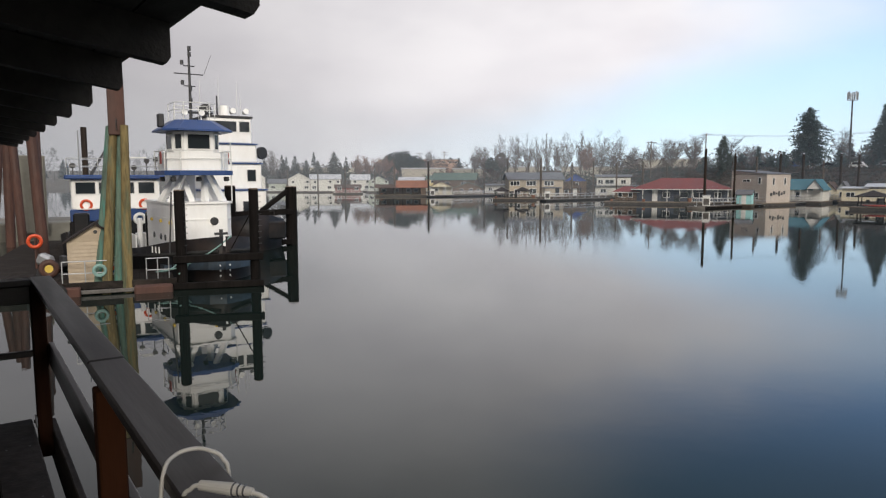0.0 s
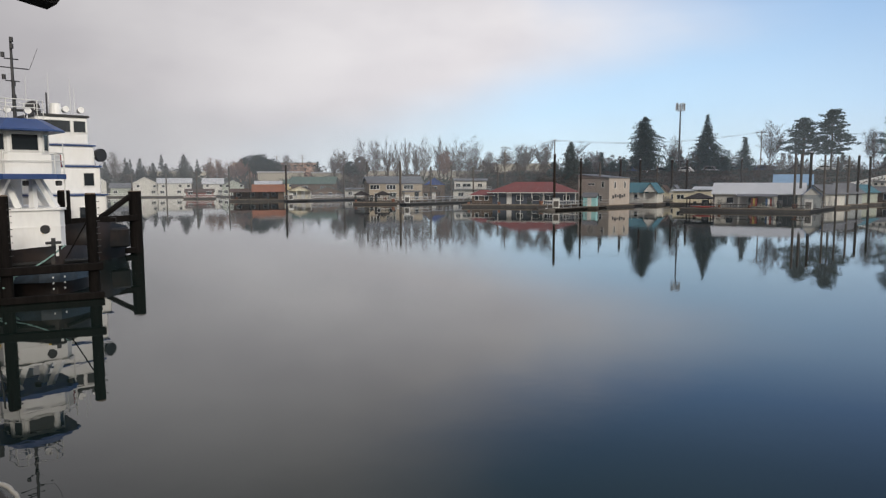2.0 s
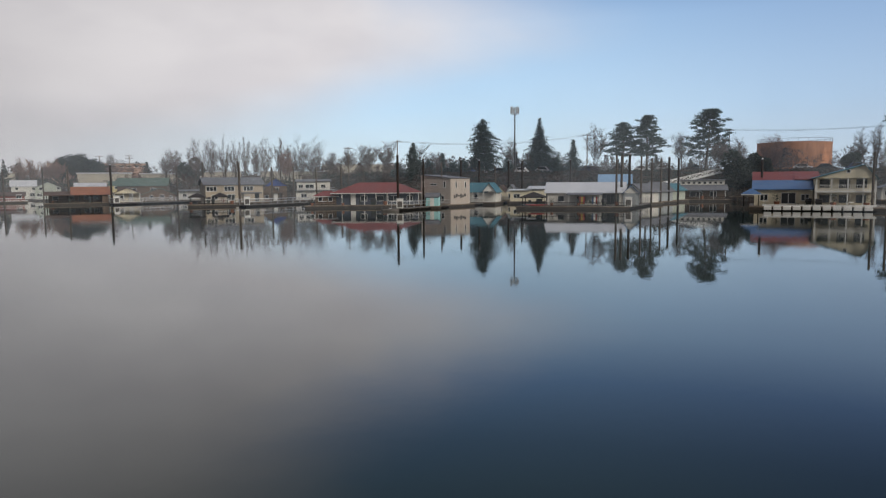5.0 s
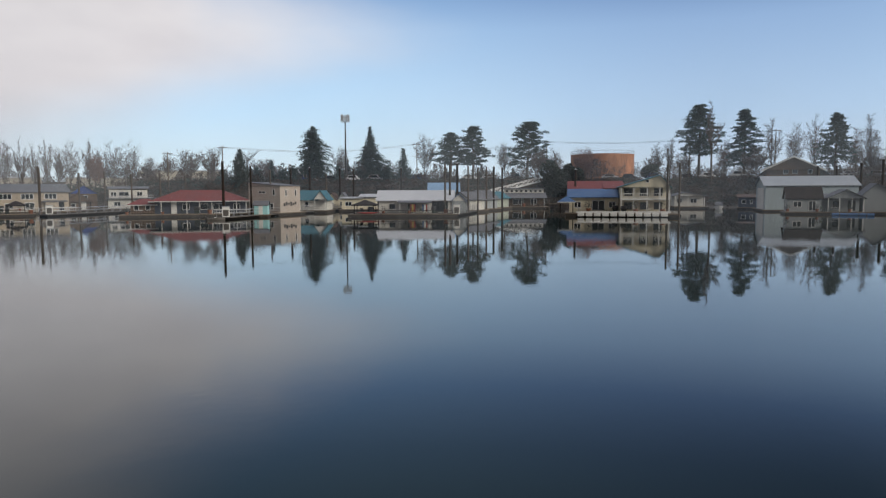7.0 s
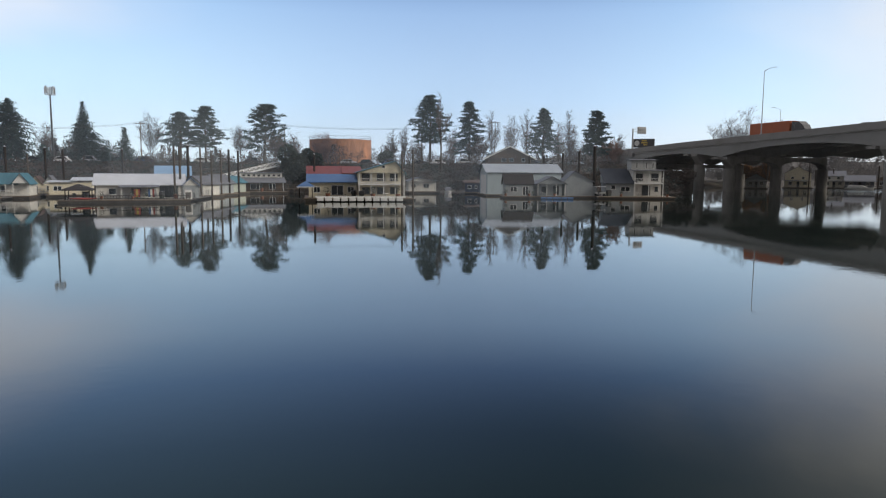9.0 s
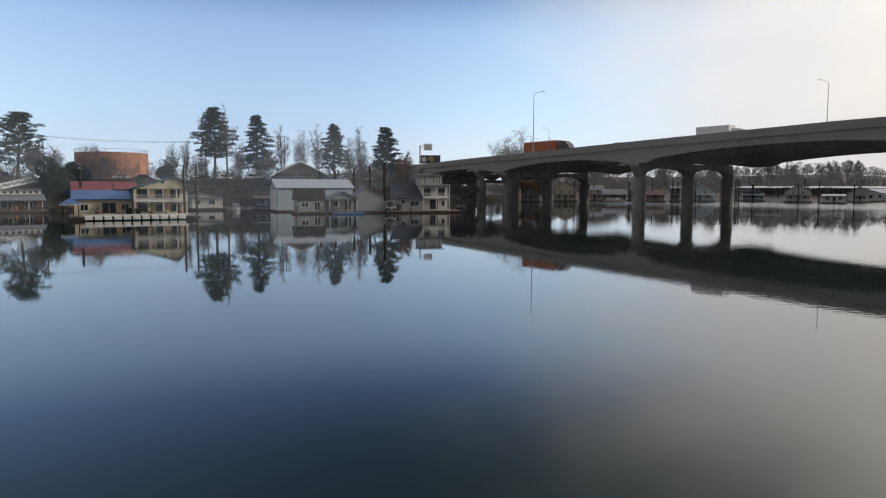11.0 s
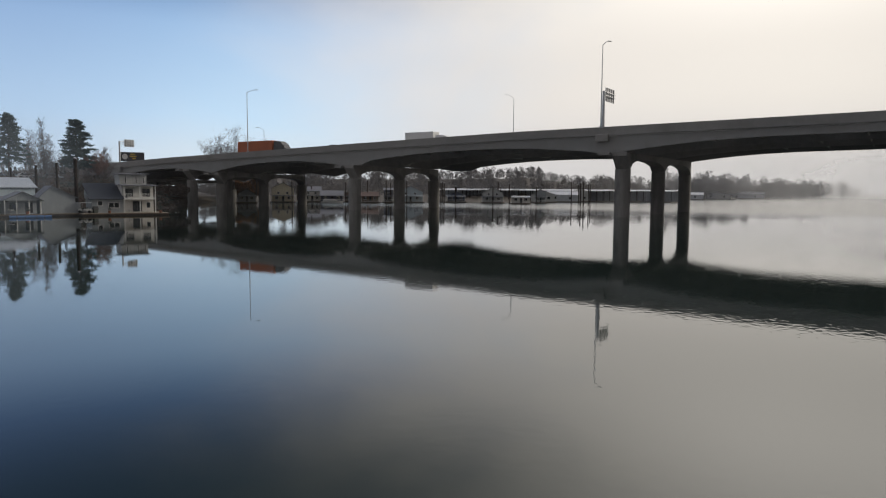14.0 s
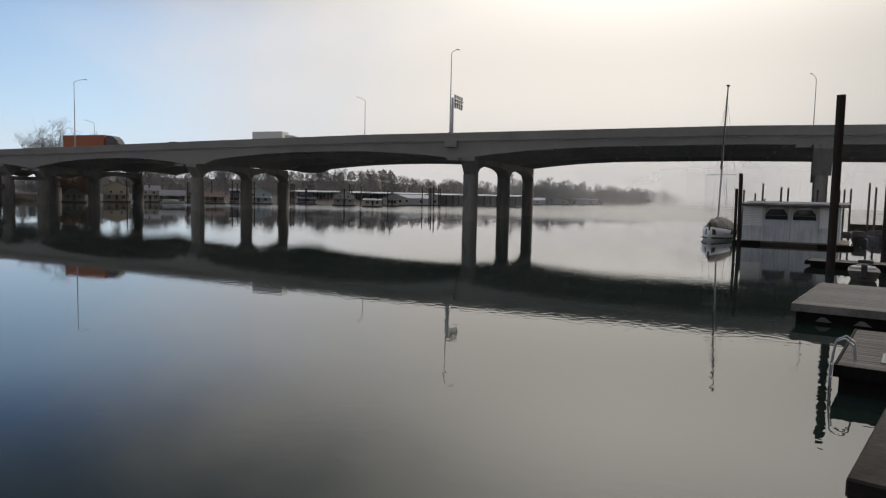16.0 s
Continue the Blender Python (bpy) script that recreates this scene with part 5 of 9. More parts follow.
def sprays(rng, centres, size, flat=1.0):
    """Small leaf sprays round the centres: two bent blades each."""
    vs, fs = [], []
    for c, s in centres:
        for _ in range(2):
            d = Vector((rng.gauss(0, 1), rng.gauss(0, 1), rng.gauss(0, 0.55) * flat)).normalized()
            e = d.cross(Vector((rng.gauss(0, 1), rng.gauss(0, 1), rng.gauss(0, 1)))).normalized()
            k, r = len(vs), size * s * rng.uniform(0.6, 1.3)
            vs += [c - d * r, c + e * r * 0.55, c + d * r, c - e * r * 0.5]
            fs += [(k, k + 1, k + 2), (k, k + 2, k + 3)]
    return vs, fs


def rise(az, d):
    return ground_z(az, d) - 0.4


def tree(label, az, d, group="trees on the bank"):
    return thing("tree", label, "tree", Matrix.Translation(spot(az, d, rise(az, d))), group)


def fir(az, d, top, width, seed, label="tall dark conical fir tree", bare=0.12, power=0.85, ragged=0.42, material=None):
    rng = random.Random(seed)
    h, R = top * U - rise(az, d), width * U / 2
    t = tree(label, az, d)
    cs, z, limbs = [], bare * h, [(Vector((0, 0, -0.5)), Vector((0, 0, h * 0.97)), 0.03 * h * 0.55, 0.03)]
    while z < h:
        f = (z - bare * h) / (h * (1 - bare))
        r = R * (1 - f) ** power * min(1, 0.55 + f * 6) + 0.15
        n = max(4, int(4 + r * 2.2))
        a0 = rng.uniform(0, 6.28)
        for i in range(n):
            a = a0 + 6.28 * i / n + rng.uniform(-0.3, 0.3)
            lump = 0.96 + 0.55 * noise.noise(Vector((cos(a) * 1.3, sin(a) * 1.3, z * 0.34 + seed)))
            rr = max(0.2, r * rng.uniform(1 - ragged, 1.15) * lump)
            tip = Vector((rr * cos(a), rr * sin(a), z - rr * 0.18 + rng.uniform(-0.2, 0.2)))
            limbs.append((Vector((0, 0, z)), tip, 0.05, 0.015))
            m = max(4, int(rr * 5.6))
            for k in range(m):
                u = 0.25 + 0.8 * k / m
                cs.append((Vector((tip.x * u, tip.y * u, z + (tip.z - z) * u * u)) + Vector((rng.gauss(0, 0.17), rng.gauss(0, 0.17), rng.gauss(0, 0.15))), 1.1 - 0.4 * u))
        z += max(0.34, 0.56 - 0.15 * f)
    vs, fs = sticks(limbs, 5)
    skin("trunk", vs, fs, M_BARK, t)
    vs, fs = sprays(rng, cs, 0.33, 0.7)
    skin("crown", vs, fs, material or M_FIR, t)
    return t


def pine(az, d, top, width, seed, label="tall pine with layered dark crown", low=0.3, pads=60, lean=0.0, shape=0.5, droop=0.0):
    """Limbs that reach out and sag, each with flat needle pads along its outer part and gaps between."""
    rng = random.Random(seed)
    h, R = top * U - rise(az, d), width * U * 0.58
    t = tree(label, az, d)
    segs = [(Vector((0, 0, -0.5)), Vector((lean, 0, h * 0.5)), 0.022 * h, 0.014 * h), (Vector((lean, 0, h * 0.5)), Vector((lean * 1.3, 0, h * 0.98)), 0.014 * h, 0.03)]
    cs = []
    for i in range(pads):
        f = (i + rng.random()) / pads
        z = h * (low + (1 - low) * f)
        prof = (1 - f) ** 0.5 * (0.6 + 0.4 * min(1, f / 0.2)) if shape < 0.6 else (1 - f) ** (shape * 0.85)
        a = i * 2.4 + rng.uniform(-0.5, 0.5)
        rr = max(0.5, R * prof * rng.uniform(0.5, 1.12))
        root = Vector((lean, 0, z - rr * 0.10))
        mid = Vector((lean + 0.55 * rr * cos(a), 0.55 * rr * sin(a), z + rr * 0.10 - droop * rr * 0.3))
        tip = Vector((lean + rr * cos(a), rr * sin(a), z + rr * 0.08 - droop * rr * 1.2))
        segs += [(root, mid, 0.075, 0.045), (mid, tip, 0.045, 0.015)]
        for k in range(3):
            u = (0.45, 0.72, 1.0)[k]
            c = root.lerp(mid, u / 0.55) if u < 0.55 else mid.lerp(tip, (u - 0.55) / 0.45)
            c = c + Vector((rng.gauss(0, 0.25), rng.gauss(0, 0.25), rng.gauss(0.05, 0.12)))
            pr = min(max(0.4, R * 0.20 * rng.uniform(0.7, 1.35) * (1 - 0.4 * f)), 1.0)
            for _ in range(int(40 * pr)):
                cs.append((c + Vector((rng.gauss(0, 0.52), rng.gauss(0, 0.52), rng.gauss(0, 0.17))) * pr, 1.0))
    vs, fs = sticks(segs, 5)
    skin("trunk", vs, fs, M_BARK, t)
    vs, fs = sprays(rng, cs, 0.25, 0.8)
    skin("crown", vs, fs, M_PINE, t)
    return t


def bare_tree(az, d, top, width, seed, label="leafless broad tree with fine twigs", lift=0.55, low=0.2, boughs=34, twig=None):
    """A trunk that parts into curved leaders; branches and fine twigs along each of them fill an oval crown."""
    rng = random.Random(seed)
    h, R = top * U - rise(az, d), width * U / 2
    t = tree(label, az, d)
    big, twigs = [], []
    base = low * h
    bend_ = Vector((rng.gauss(0, 0.03) * h, rng.gauss(0, 0.03) * h, 0))
    big.append((Vector((0, 0, -0.4)), bend_ * 0.4 + Vector((0, 0, base)), 0.013 * h, 0.010 * h))
    leaders = max(7, int(boughs / 3.6))
    for j in range(leaders):
        f = 1.0 if j == 0 else rng.uniform(0.58, 0.99)
        a = j * 2.4 + rng.uniform(-0.5, 0.5)
        r = 0.0 if j == 0 else R * (1 - (max(0, f - 0.5) / 0.52) ** 2) ** 0.5 * rng.uniform(0.35, 0.95)
        s0 = bend_ * 0.4 + Vector((0, 0, base * rng.uniform(0.75, 1.0) + (h * 0.3 * rng.random() if j % 2 else 0)))
        s2 = bend_ + Vector((r * cos(a), r * sin(a), h * f))
        s1 = Vector((s0.x + (s2.x - s0.x) * 0.75, s0.y + (s2.y - s0.y) * 0.75, s0.z + (s2.z - s0.z) * 0.42))
        pts = [s0 * (1 - u) ** 2 + s1 * 2 * u * (1 - u) + s2 * u * u for u in (0, 0.2, 0.4, 0.6, 0.8, 1.0)]
        for k in range(5):
            big.append((pts[k], pts[k + 1], 0.0058 * h * (1 - k / 5.6), 0.0058 * h * (1 - (k + 1) / 5.6)))
        for k in range(15):
            u = 0.2 + 0.8 * (k + rng.random()) / 15
            i = min(int(u * 5), 4)
            o = pts[i].lerp(pts[i + 1], u * 5 - i)
            b = rng.uniform(0, 6.28)
            way_ = Vector((cos(b), sin(b), lift * rng.uniform(0.7, 1.7) + 0.35)).normalized()
            ln = (R * 0.34 + 0.75) * rng.uniform(0.6, 1.25) * (1.25 - 0.55 * u)
            m = o + way_ * ln * 0.55
            e = m + (way_ + Vector((0, 0, 0.35))).normalized() * ln * 0.5
            twigs += [(o, m, 0.045, 0.032), (m, e, 0.032, 0.018)]
            for q in range(6):
                v = rng.uniform(0.2, 1.0)
                p = o.lerp(m, v * 1.8) if v < 0.55 else m.lerp(e, (v - 0.55) / 0.45)
                w = Vector((rng.gauss(0, 1), rng.gauss(0, 1), rng.gauss(lift * 0.8 + 0.2, 0.5))).normalized()
                x = p + w * ln * rng.uniform(0.28, 0.5)
                twigs.append((p, x, 0.024, 0.014))
                for _ in range(2):
                    w2 = (w + Vector((rng.gauss(0, 0.5), rng.gauss(0, 0.5), rng.gauss(0.25, 0.4)))).normalized()
                    y = p.lerp(x, rng.uniform(0.3, 0.9))
                    twigs.append((y, y + w2 * ln * rng.uniform(0.16, 0.3), 0.016, 0.010))
    vs, fs = sticks(big, 5)
    skin("trunk", vs, fs, M_BARK, t)
    vs, fs = sticks(twigs, 3)
    skin("twig_crown", vs, fs, twig or M_TWIG, t)
    return t


def bush(az, d, top, width, seed, material, label, name="bush", category="bush"):
    rng = random.Random(seed)
    h, R = max(1.0, top * U - rise(az, d)), width * U / 2
    t = thing(name, label, category, Matrix.Translation(spot(az, d, rise(az, d))), "bushes on the bank")
    lobes = [(Vector((rng.uniform(-0.6, 0.6) * R, rng.uniform(-0.5, 0.5) * R, h * rng.uniform(0.35, 0.75))), R * rng.uniform(0.35, 0.6)) for _ in range(7)]
    cs = []
    for c, r in lobes:
        for _ in range(int(240 + 90 * r)):
            q = Vector((rng.gauss(0, 1), rng.gauss(0, 1), rng.gauss(0, 1))).normalized() * rng.uniform(0.6, 1.05)
            cs.append((Vector((c.x + q.x * r, c.y + q.y * r, max(0.1, c.z + q.z * min(r, h * 0.45)))), 1.0))
    stems = [(Vector((0, 0, -0.3)), c, 0.08, 0.03) for c, _ in lobes]
    vs, fs = sticks(stems, 4)
    skin("stem_cluster", vs, fs, M_BARK, t)
    vs, fs = sprays(rng, cs, 0.34)
    skin("foliage", vs, fs, material, t)
    return t


fir(27.6, 170, 18.8, 11.0, 1, "tall dark oval fir tree", power=0.52, ragged=0.5), fir(32.2, 178, 19.5, 13.5, 2, power=1.15), fir(21.9, 160, 12.6, 6.0, 3, "rounded dark evergreen tree", 0.05, 0.55)
fir(34.9, 166, 13.4, 6.2, 4, "short broad fir tree"), fir(24.3, 160, 10.4, 2.2, 5, "slim young fir tree")
for az, top, w, sd in ((23.2, 8.8, 5, 6), (25.2, 8.6, 6, 7), (26.0, 9.2, 5, 8), (20.6, 8.8, 4, 9), (29.6, 9.3, 5, 10), (33.6, 9.6, 4, 11)):
    fir(az, 164, top, w, sd, "short dark evergreen beside the parking", 0.0, 0.5)
pine(58.3, 178, 23.4, 11.0, 21, "tall two-trunked pine with an open crown", 0.34, 74), pine(61.5, 183, 22.5, 9.0, 22, "tall narrow pine with drooping tiers", 0.2, 70, 0, 0.7, 0.1)
pine(67.5, 175, 19.8, 8.6, 23, "dark tiered cedar on the bank", 0.25, 60, 0, 0.7, 0.12), pine(71.7, 168, 18.6, 7.6, 24, "dense dark pine beside the bridge", 0.22, 80, 0, 0.55)
pine(38.8, 165, 16.8, 8.4, 25, "dark umbrella-crowned pine tree", 0.35, 46), pine(40.6, 166, 18.4, 8.6, 26, "dark spreading pine on the bank", 0.3, 50), pine(44.9, 176, 20.3, 13.0, 27, "wide layered cedar with a leaning top", 0.22, 62, 1.2, 0.62, -0.12)
for az, top, w, sd in ((4.8, 17.2, 8, 31), (5.9, 18.0, 7, 32), (7.0, 18.6, 4.8, 33), (7.8, 16.5, 4.9, 34), (8.6, 18.8, 4.6, 35), (10.0, 18.2, 10, 36), (11.2, 18.6, 4.9, 37), (12.7, 19.0, 8, 38), (13.9, 18.2, 12, 39), (15.4, 13.6, 6, 40), (11.9, 15.5, 5, 41), (9.3, 15.5, 4, 42)):
    bare_tree(az, 204, top * 0.88, w * 1.15, sd, "tall slim leafless poplar tree" if w < 5 else "tall leafless tree with fine twigs", 1.5 if w < 5 else 0.7, 0.15)
for az, d, top, w, sd in ((18.2, 168, 12.4, 8, 51), (19.8, 170, 12.8, 8, 52), (29.9, 176, 14.0, 6, 53), (36.6, 172, 16.6, 8.5, 54), (43.2, 182, 15.0, 8, 55), (47.2, 186, 13.2, 8, 56), (55.2, 190, 15.4, 3.5, 57), (56.2, 190, 16.4, 3.5, 58), (57.3, 192, 13.0, 7, 59),
                          (60.2, 196, 15.5, 8, 60), (63.4, 186, 20.0, 6, 61), (64.9, 192, 19.0, 8, 62), (66.2, 184, 20.6, 5, 63), (68.8, 182, 17.0, 6, 64), (69.7, 186, 20.0, 5, 65), (73.5, 186, 14.0, 5, 66), (84.2, 238, 20.0, 9, 68), (87.6, 300, 18, 8, 69),
                          (-1.2, 232, 12.0, 7, 70), (-3.0, 240, 12.6, 7, 71), (2.6, 214, 13.0, 8, 72), (3.4, 220, 13.2, 7, 73), (-13.8, 250, 13.0, 8, 74), (62.4, 176, 12.5, 9, 75), (69.9, 170, 12.0, 8, 76), (16.6, 190, 12.0, 7, 77), (45.9, 170, 12.5, 9, 78)):
    bare_tree(az, d, top, w, sd)
bare_tree(82.4, 246, 23.6, 25, 67, "wide leafless tree behind the bridge", 0.5, 0.3, 84), bare_tree(85.0, 256, 22.0, 7, 168, "slim leafless tree behind the bridge", 0.9, 0.3), bare_tree(86.6, 262, 19.5, 9, 169, "leafless tree behind the bridge", 0.7, 0.3)
bare_tree(59.2, 165, 22.5, 5, 79, "pale leafless trunk with a few high twigs", 1.0, 0.55, 12)
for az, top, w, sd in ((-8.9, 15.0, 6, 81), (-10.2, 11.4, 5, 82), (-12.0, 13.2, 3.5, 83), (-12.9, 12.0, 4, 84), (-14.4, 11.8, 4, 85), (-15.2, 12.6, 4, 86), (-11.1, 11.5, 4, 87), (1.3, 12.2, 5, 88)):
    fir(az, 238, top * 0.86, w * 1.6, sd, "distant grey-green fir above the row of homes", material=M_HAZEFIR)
for az, d, top, w, sd, m, lab in ((-4.0, 238, 13.0, 10, 93, M_SHRUB, "broad dark evergreen tree"), (-2.4, 236, 13.2, 11, 94, M_SHRUB, "broad dark evergreen tree"),
                                  (4.4, 208, 11.5, 8, 95, M_SHRUB, "dark evergreen bush beside the poplars"), (47.4, 150, 11.0, 7.5, 96, M_SHRUB, "large dark evergreen bush at the bank"), (48.6, 156, 10.5, 6, 97, M_SHRUB, "large dark evergreen bush at the bank"), (54.6, 172, 9.8, 5, 98, M_SHRUB, "dark evergreen bush before the tank"),
                                  (84.2, 246, 9.5, 9, 99, M_RUSSET, "orange-leaved tree beyond the bridge"), (82.9, 250, 8.5, 7, 100, M_RUSSET, "orange-leaved tree beyond the bridge"), (78.0, 186, 5.0, 10, 101, M_BRUSH, "brown brush under the bridge")):
    bush(az, d, top, w, sd, m, lab, "tree" if top > 9 else "bush", "tree" if top > 9 else "bush")

for az, d, top, w, sd in ((-6.9, 226, 11.0, 6, 191), (-6.2, 228, 10.2, 6, 192), (-4.6, 228, 10.8, 6, 193), (-5.4, 232, 9.8, 5, 194), (73.0, 168, 11.5, 6, 195), (11.6, 196, 11.5, 8, 196), (49.6, 176, 13.0, 9, 197)):
    bare_tree(az, d, top, w, sd, "reddish leafless tree with dense twigs", 0.9, 0.15, 40, M_REDTWIG)


def wood(name, label, material, spans, seed, blade, count):
    """One object for a wood or thicket that nobody could count: clumps between headings, depths and heights over the ground."""
    rng = random.Random(seed)
    vs, fs = [], []
    for az0, az1, e0, e1, z0, z1, share in spans:
        for _ in range(int(count * share)):
            az = rng.uniform(az0, az1)
            d = shore(az) + rng.uniform(e0, e1)
            c = spot(az, d, ground_z(az, d))
            hh = rng.uniform(z0, z1) * (0.65 + 0.5 * noise.noise(Vector((az * 1.7, e0, seed))))
            n, w = 26, rng.uniform(0.8, 1.6)
            cs = [(c + Vector((rng.gauss(0, w), rng.gauss(0, w), hh * rng.random() ** 1.3)), 1.0) for _ in range(n)]
            v, f = sprays(rng, cs, blade)
            k = len(vs)
            vs += v
            fs += [tuple(i + k for i in q) for q in f]
    return tagged(skin(name, vs, fs, material), label, "brush" if blade < 0.8 else "woods", kind="stuff")


wood("bank_brush", "brown winter brush and brambles on the bank", M_BRUSH, [(-16, 18, 1, 14, 0.6, 1.8, 0.25), (15, 78, 1, 22, 0.4, 1.2, 0.75)], 5, 0.24, 2600)
wood("bank_thicket", "dark evergreen thicket along the bank", M_SHRUB, [(15, 78, 3, 20, 0.5, 1.7, 0.8), (-16, 15, 4, 40, 1.5, 4.5, 0.4)], 6, 0.26, 1100)


def far_trees(name, label, material, spans, seed, count, firs=0.0):
    """One object for woods too far off to count: leafless crowns of fine sticks, and conical firs among them."""
    rng = random.Random(seed)
    segs, cones = [], []
    for az0, az1, e0, e1, h0, h1, share in spans:
        for _ in range(int(count * share)):
            az = rng.uniform(az0, az1)
            d = shore(az) + rng.uniform(e0, e1)
            c = spot(az, d, ground_z(az, d) - 0.3)
            hh = rng.uniform(h0, h1) * (0.8 + 0.5 * noise.noise(Vector((az * 0.9, seed, 0.5))))
            if rng.random() < firs:
                for _ in range(int(26 + hh * 9)):
                    f = rng.random() ** 0.8
                    a, r = rng.uniform(0, 6.28), hh * 0.24 * (1 - f) * rng.uniform(0.3, 1.1)
                    cones.append((c + Vector((r * cos(a), r * sin(a), hh * (0.06 + 0.94 * f))), 1.25 - 0.8 * f))
                segs.append((c, c + Vector((0, 0, hh)), hh * 0.014, 0.03))
                continue
            segs.append((c, c + Vector((0, 0, hh * 0.75)), hh * 0.016, hh * 0.006))
            wide = rng.uniform(0.20, 0.42)
            for _ in range(34):
                z = hh * rng.uniform(0.22, 0.75)
                a = rng.uniform(0, 6.28)
                r = hh * wide * rng.uniform(0.3, 1.0)
                o = c + Vector((0, 0, z))
                m = o + Vector((r * 0.55 * cos(a), r * 0.55 * sin(a), r * rng.uniform(0.35, 0.9)))
                segs.append((o, m, hh * 0.006, hh * 0.004))
                for _ in range(4):
                    b = a + rng.uniform(-1.1, 1.1)
                    q = r * rng.uniform(0.35, 0.75)
                    segs.append((m, m + Vector((q * cos(b), q * sin(b), q * rng.uniform(0.1, 1.3))), hh * 0.0040, hh * 0.0022))
    vs, fs = sticks(segs, 3)
    v, f = sprays(rng, cones, 0.85, 0.5)
    k = len(vs)
    vs += v
    fs += [tuple(i + k for i in q) for q in f]
    return tagged(skin(name, vs, fs, material), label, "woods", kind="stuff")


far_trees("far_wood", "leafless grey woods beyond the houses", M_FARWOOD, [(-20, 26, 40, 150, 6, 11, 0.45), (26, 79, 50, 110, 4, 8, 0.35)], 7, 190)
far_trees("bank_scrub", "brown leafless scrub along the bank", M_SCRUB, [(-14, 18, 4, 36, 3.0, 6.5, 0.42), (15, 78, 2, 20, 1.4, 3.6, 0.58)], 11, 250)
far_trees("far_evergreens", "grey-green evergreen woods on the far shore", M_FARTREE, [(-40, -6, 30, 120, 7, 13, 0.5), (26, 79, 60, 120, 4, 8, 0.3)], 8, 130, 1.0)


def crowded_wood(name, label, material, spans, seed, count, green=0.3):
    """One object for woods nobody could count: rounded leafless crowns of short thin twigs, and evergreens of oval or conical form among them."""
    rng = random.Random(seed)
    vs, fs = [], []

    def blade(c, way_, ln, wd):
        e = way_.cross(Vector((rng.gauss(0, 1), rng.gauss(0, 1), rng.gauss(0, 1)))).normalized() * wd
        k = len(vs)
        vs.extend((c - e, c + way_ * ln, c + e))
        fs.append((k, k + 1, k + 2))

    for az0, az1, e0, e1, h0, h1, n in spans:
        for _ in range(int(n * count)):
            az = rng.uniform(az0, az1)
            d = shore(az) + e0 + (e1 - e0) * rng.random()
            c = spot(az, d, ground_z(az, d) - 0.3)
            hh = rng.uniform(h0, h1) * (0.85 + 0.45 * noise.noise(Vector((az * 0.8, seed, 0.5))))
            blade(c, Vector((0, 0, 1)), hh * 0.8, hh * 0.02)
            if rng.random() < green:
                cone = rng.random() < 0.6
                for _ in range(110):
                    f = rng.random() ** (0.7 if cone else 1.0)
                    r = hh * (0.22 * (1 - f) if cone else 0.24 * (1 - (2 * f - 0.9) ** 2 * 0.8)) * rng.uniform(0.35, 1.1)
                    a = rng.uniform(0, 6.28)
                    blade(c + Vector((r * cos(a), r * sin(a), hh * (0.1 + 0.88 * f))), Vector((cos(a), sin(a), rng.uniform(-0.4, 0.5))), hh * 0.10, hh * 0.035)
            else:
                wide = rng.uniform(0.24, 0.40)
                for _ in range(170):
                    f = rng.random()
                    a, r = rng.uniform(0, 6.28), hh * wide * (1 - (2 * f - 0.8) ** 2 * 0.75) ** 0.5 * rng.random() ** 0.4 if (2 * f - 0.8) ** 2 < 1.3 else 0.1
                    blade(c + Vector((r * cos(a), r * sin(a), hh * (0.22 + 0.7 * f))), Vector((cos(a) * rng.random(), sin(a) * rng.random(), rng.uniform(0.3, 1.2))).normalized(), hh * rng.uniform(0.08, 0.18), hh * 0.011)
    return tagged(skin(name, vs, fs, material), label, "woods", kind="stuff")


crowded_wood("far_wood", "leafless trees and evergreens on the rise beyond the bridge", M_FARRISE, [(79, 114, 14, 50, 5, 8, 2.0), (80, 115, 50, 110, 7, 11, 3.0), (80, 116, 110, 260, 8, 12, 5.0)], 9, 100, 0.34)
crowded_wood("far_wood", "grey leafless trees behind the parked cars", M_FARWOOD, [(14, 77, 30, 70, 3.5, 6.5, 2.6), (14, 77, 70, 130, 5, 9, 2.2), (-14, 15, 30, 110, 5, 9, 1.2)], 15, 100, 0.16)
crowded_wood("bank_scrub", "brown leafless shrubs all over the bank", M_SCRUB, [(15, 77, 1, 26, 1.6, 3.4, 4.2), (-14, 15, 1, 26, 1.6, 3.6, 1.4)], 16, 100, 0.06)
crowded_wood("misty_wood", "grey trees made half-clear for thin mist", M_MIST1, [(109, 120, 0, 60, 7, 14, 2.4), (117, 125.5, 3, 30, 14, 23, 1.1), (110, 126, -2, 12, 3, 7, 1.6)], 10, 90, 0.35)
crowded_wood("misty_wood", "pale trees made mostly clear for thick mist", M_MIST2, [(118, 128, 0, 70, 10, 21, 4.4), (124, 130, -2, 14, 4, 8, 1.5), (-40, -17, 10, 200, 12, 26, 1.4)], 13, 60, 0.35)
crowded_wood("misty_wood", "faint trees made nearly clear for heavy mist", M_MIST3, [(124, 130.5, 3, 80, 14, 23, 3.0), (130, 135, 0, 60, 8, 14, 0.4)], 14, 60, 0.35)


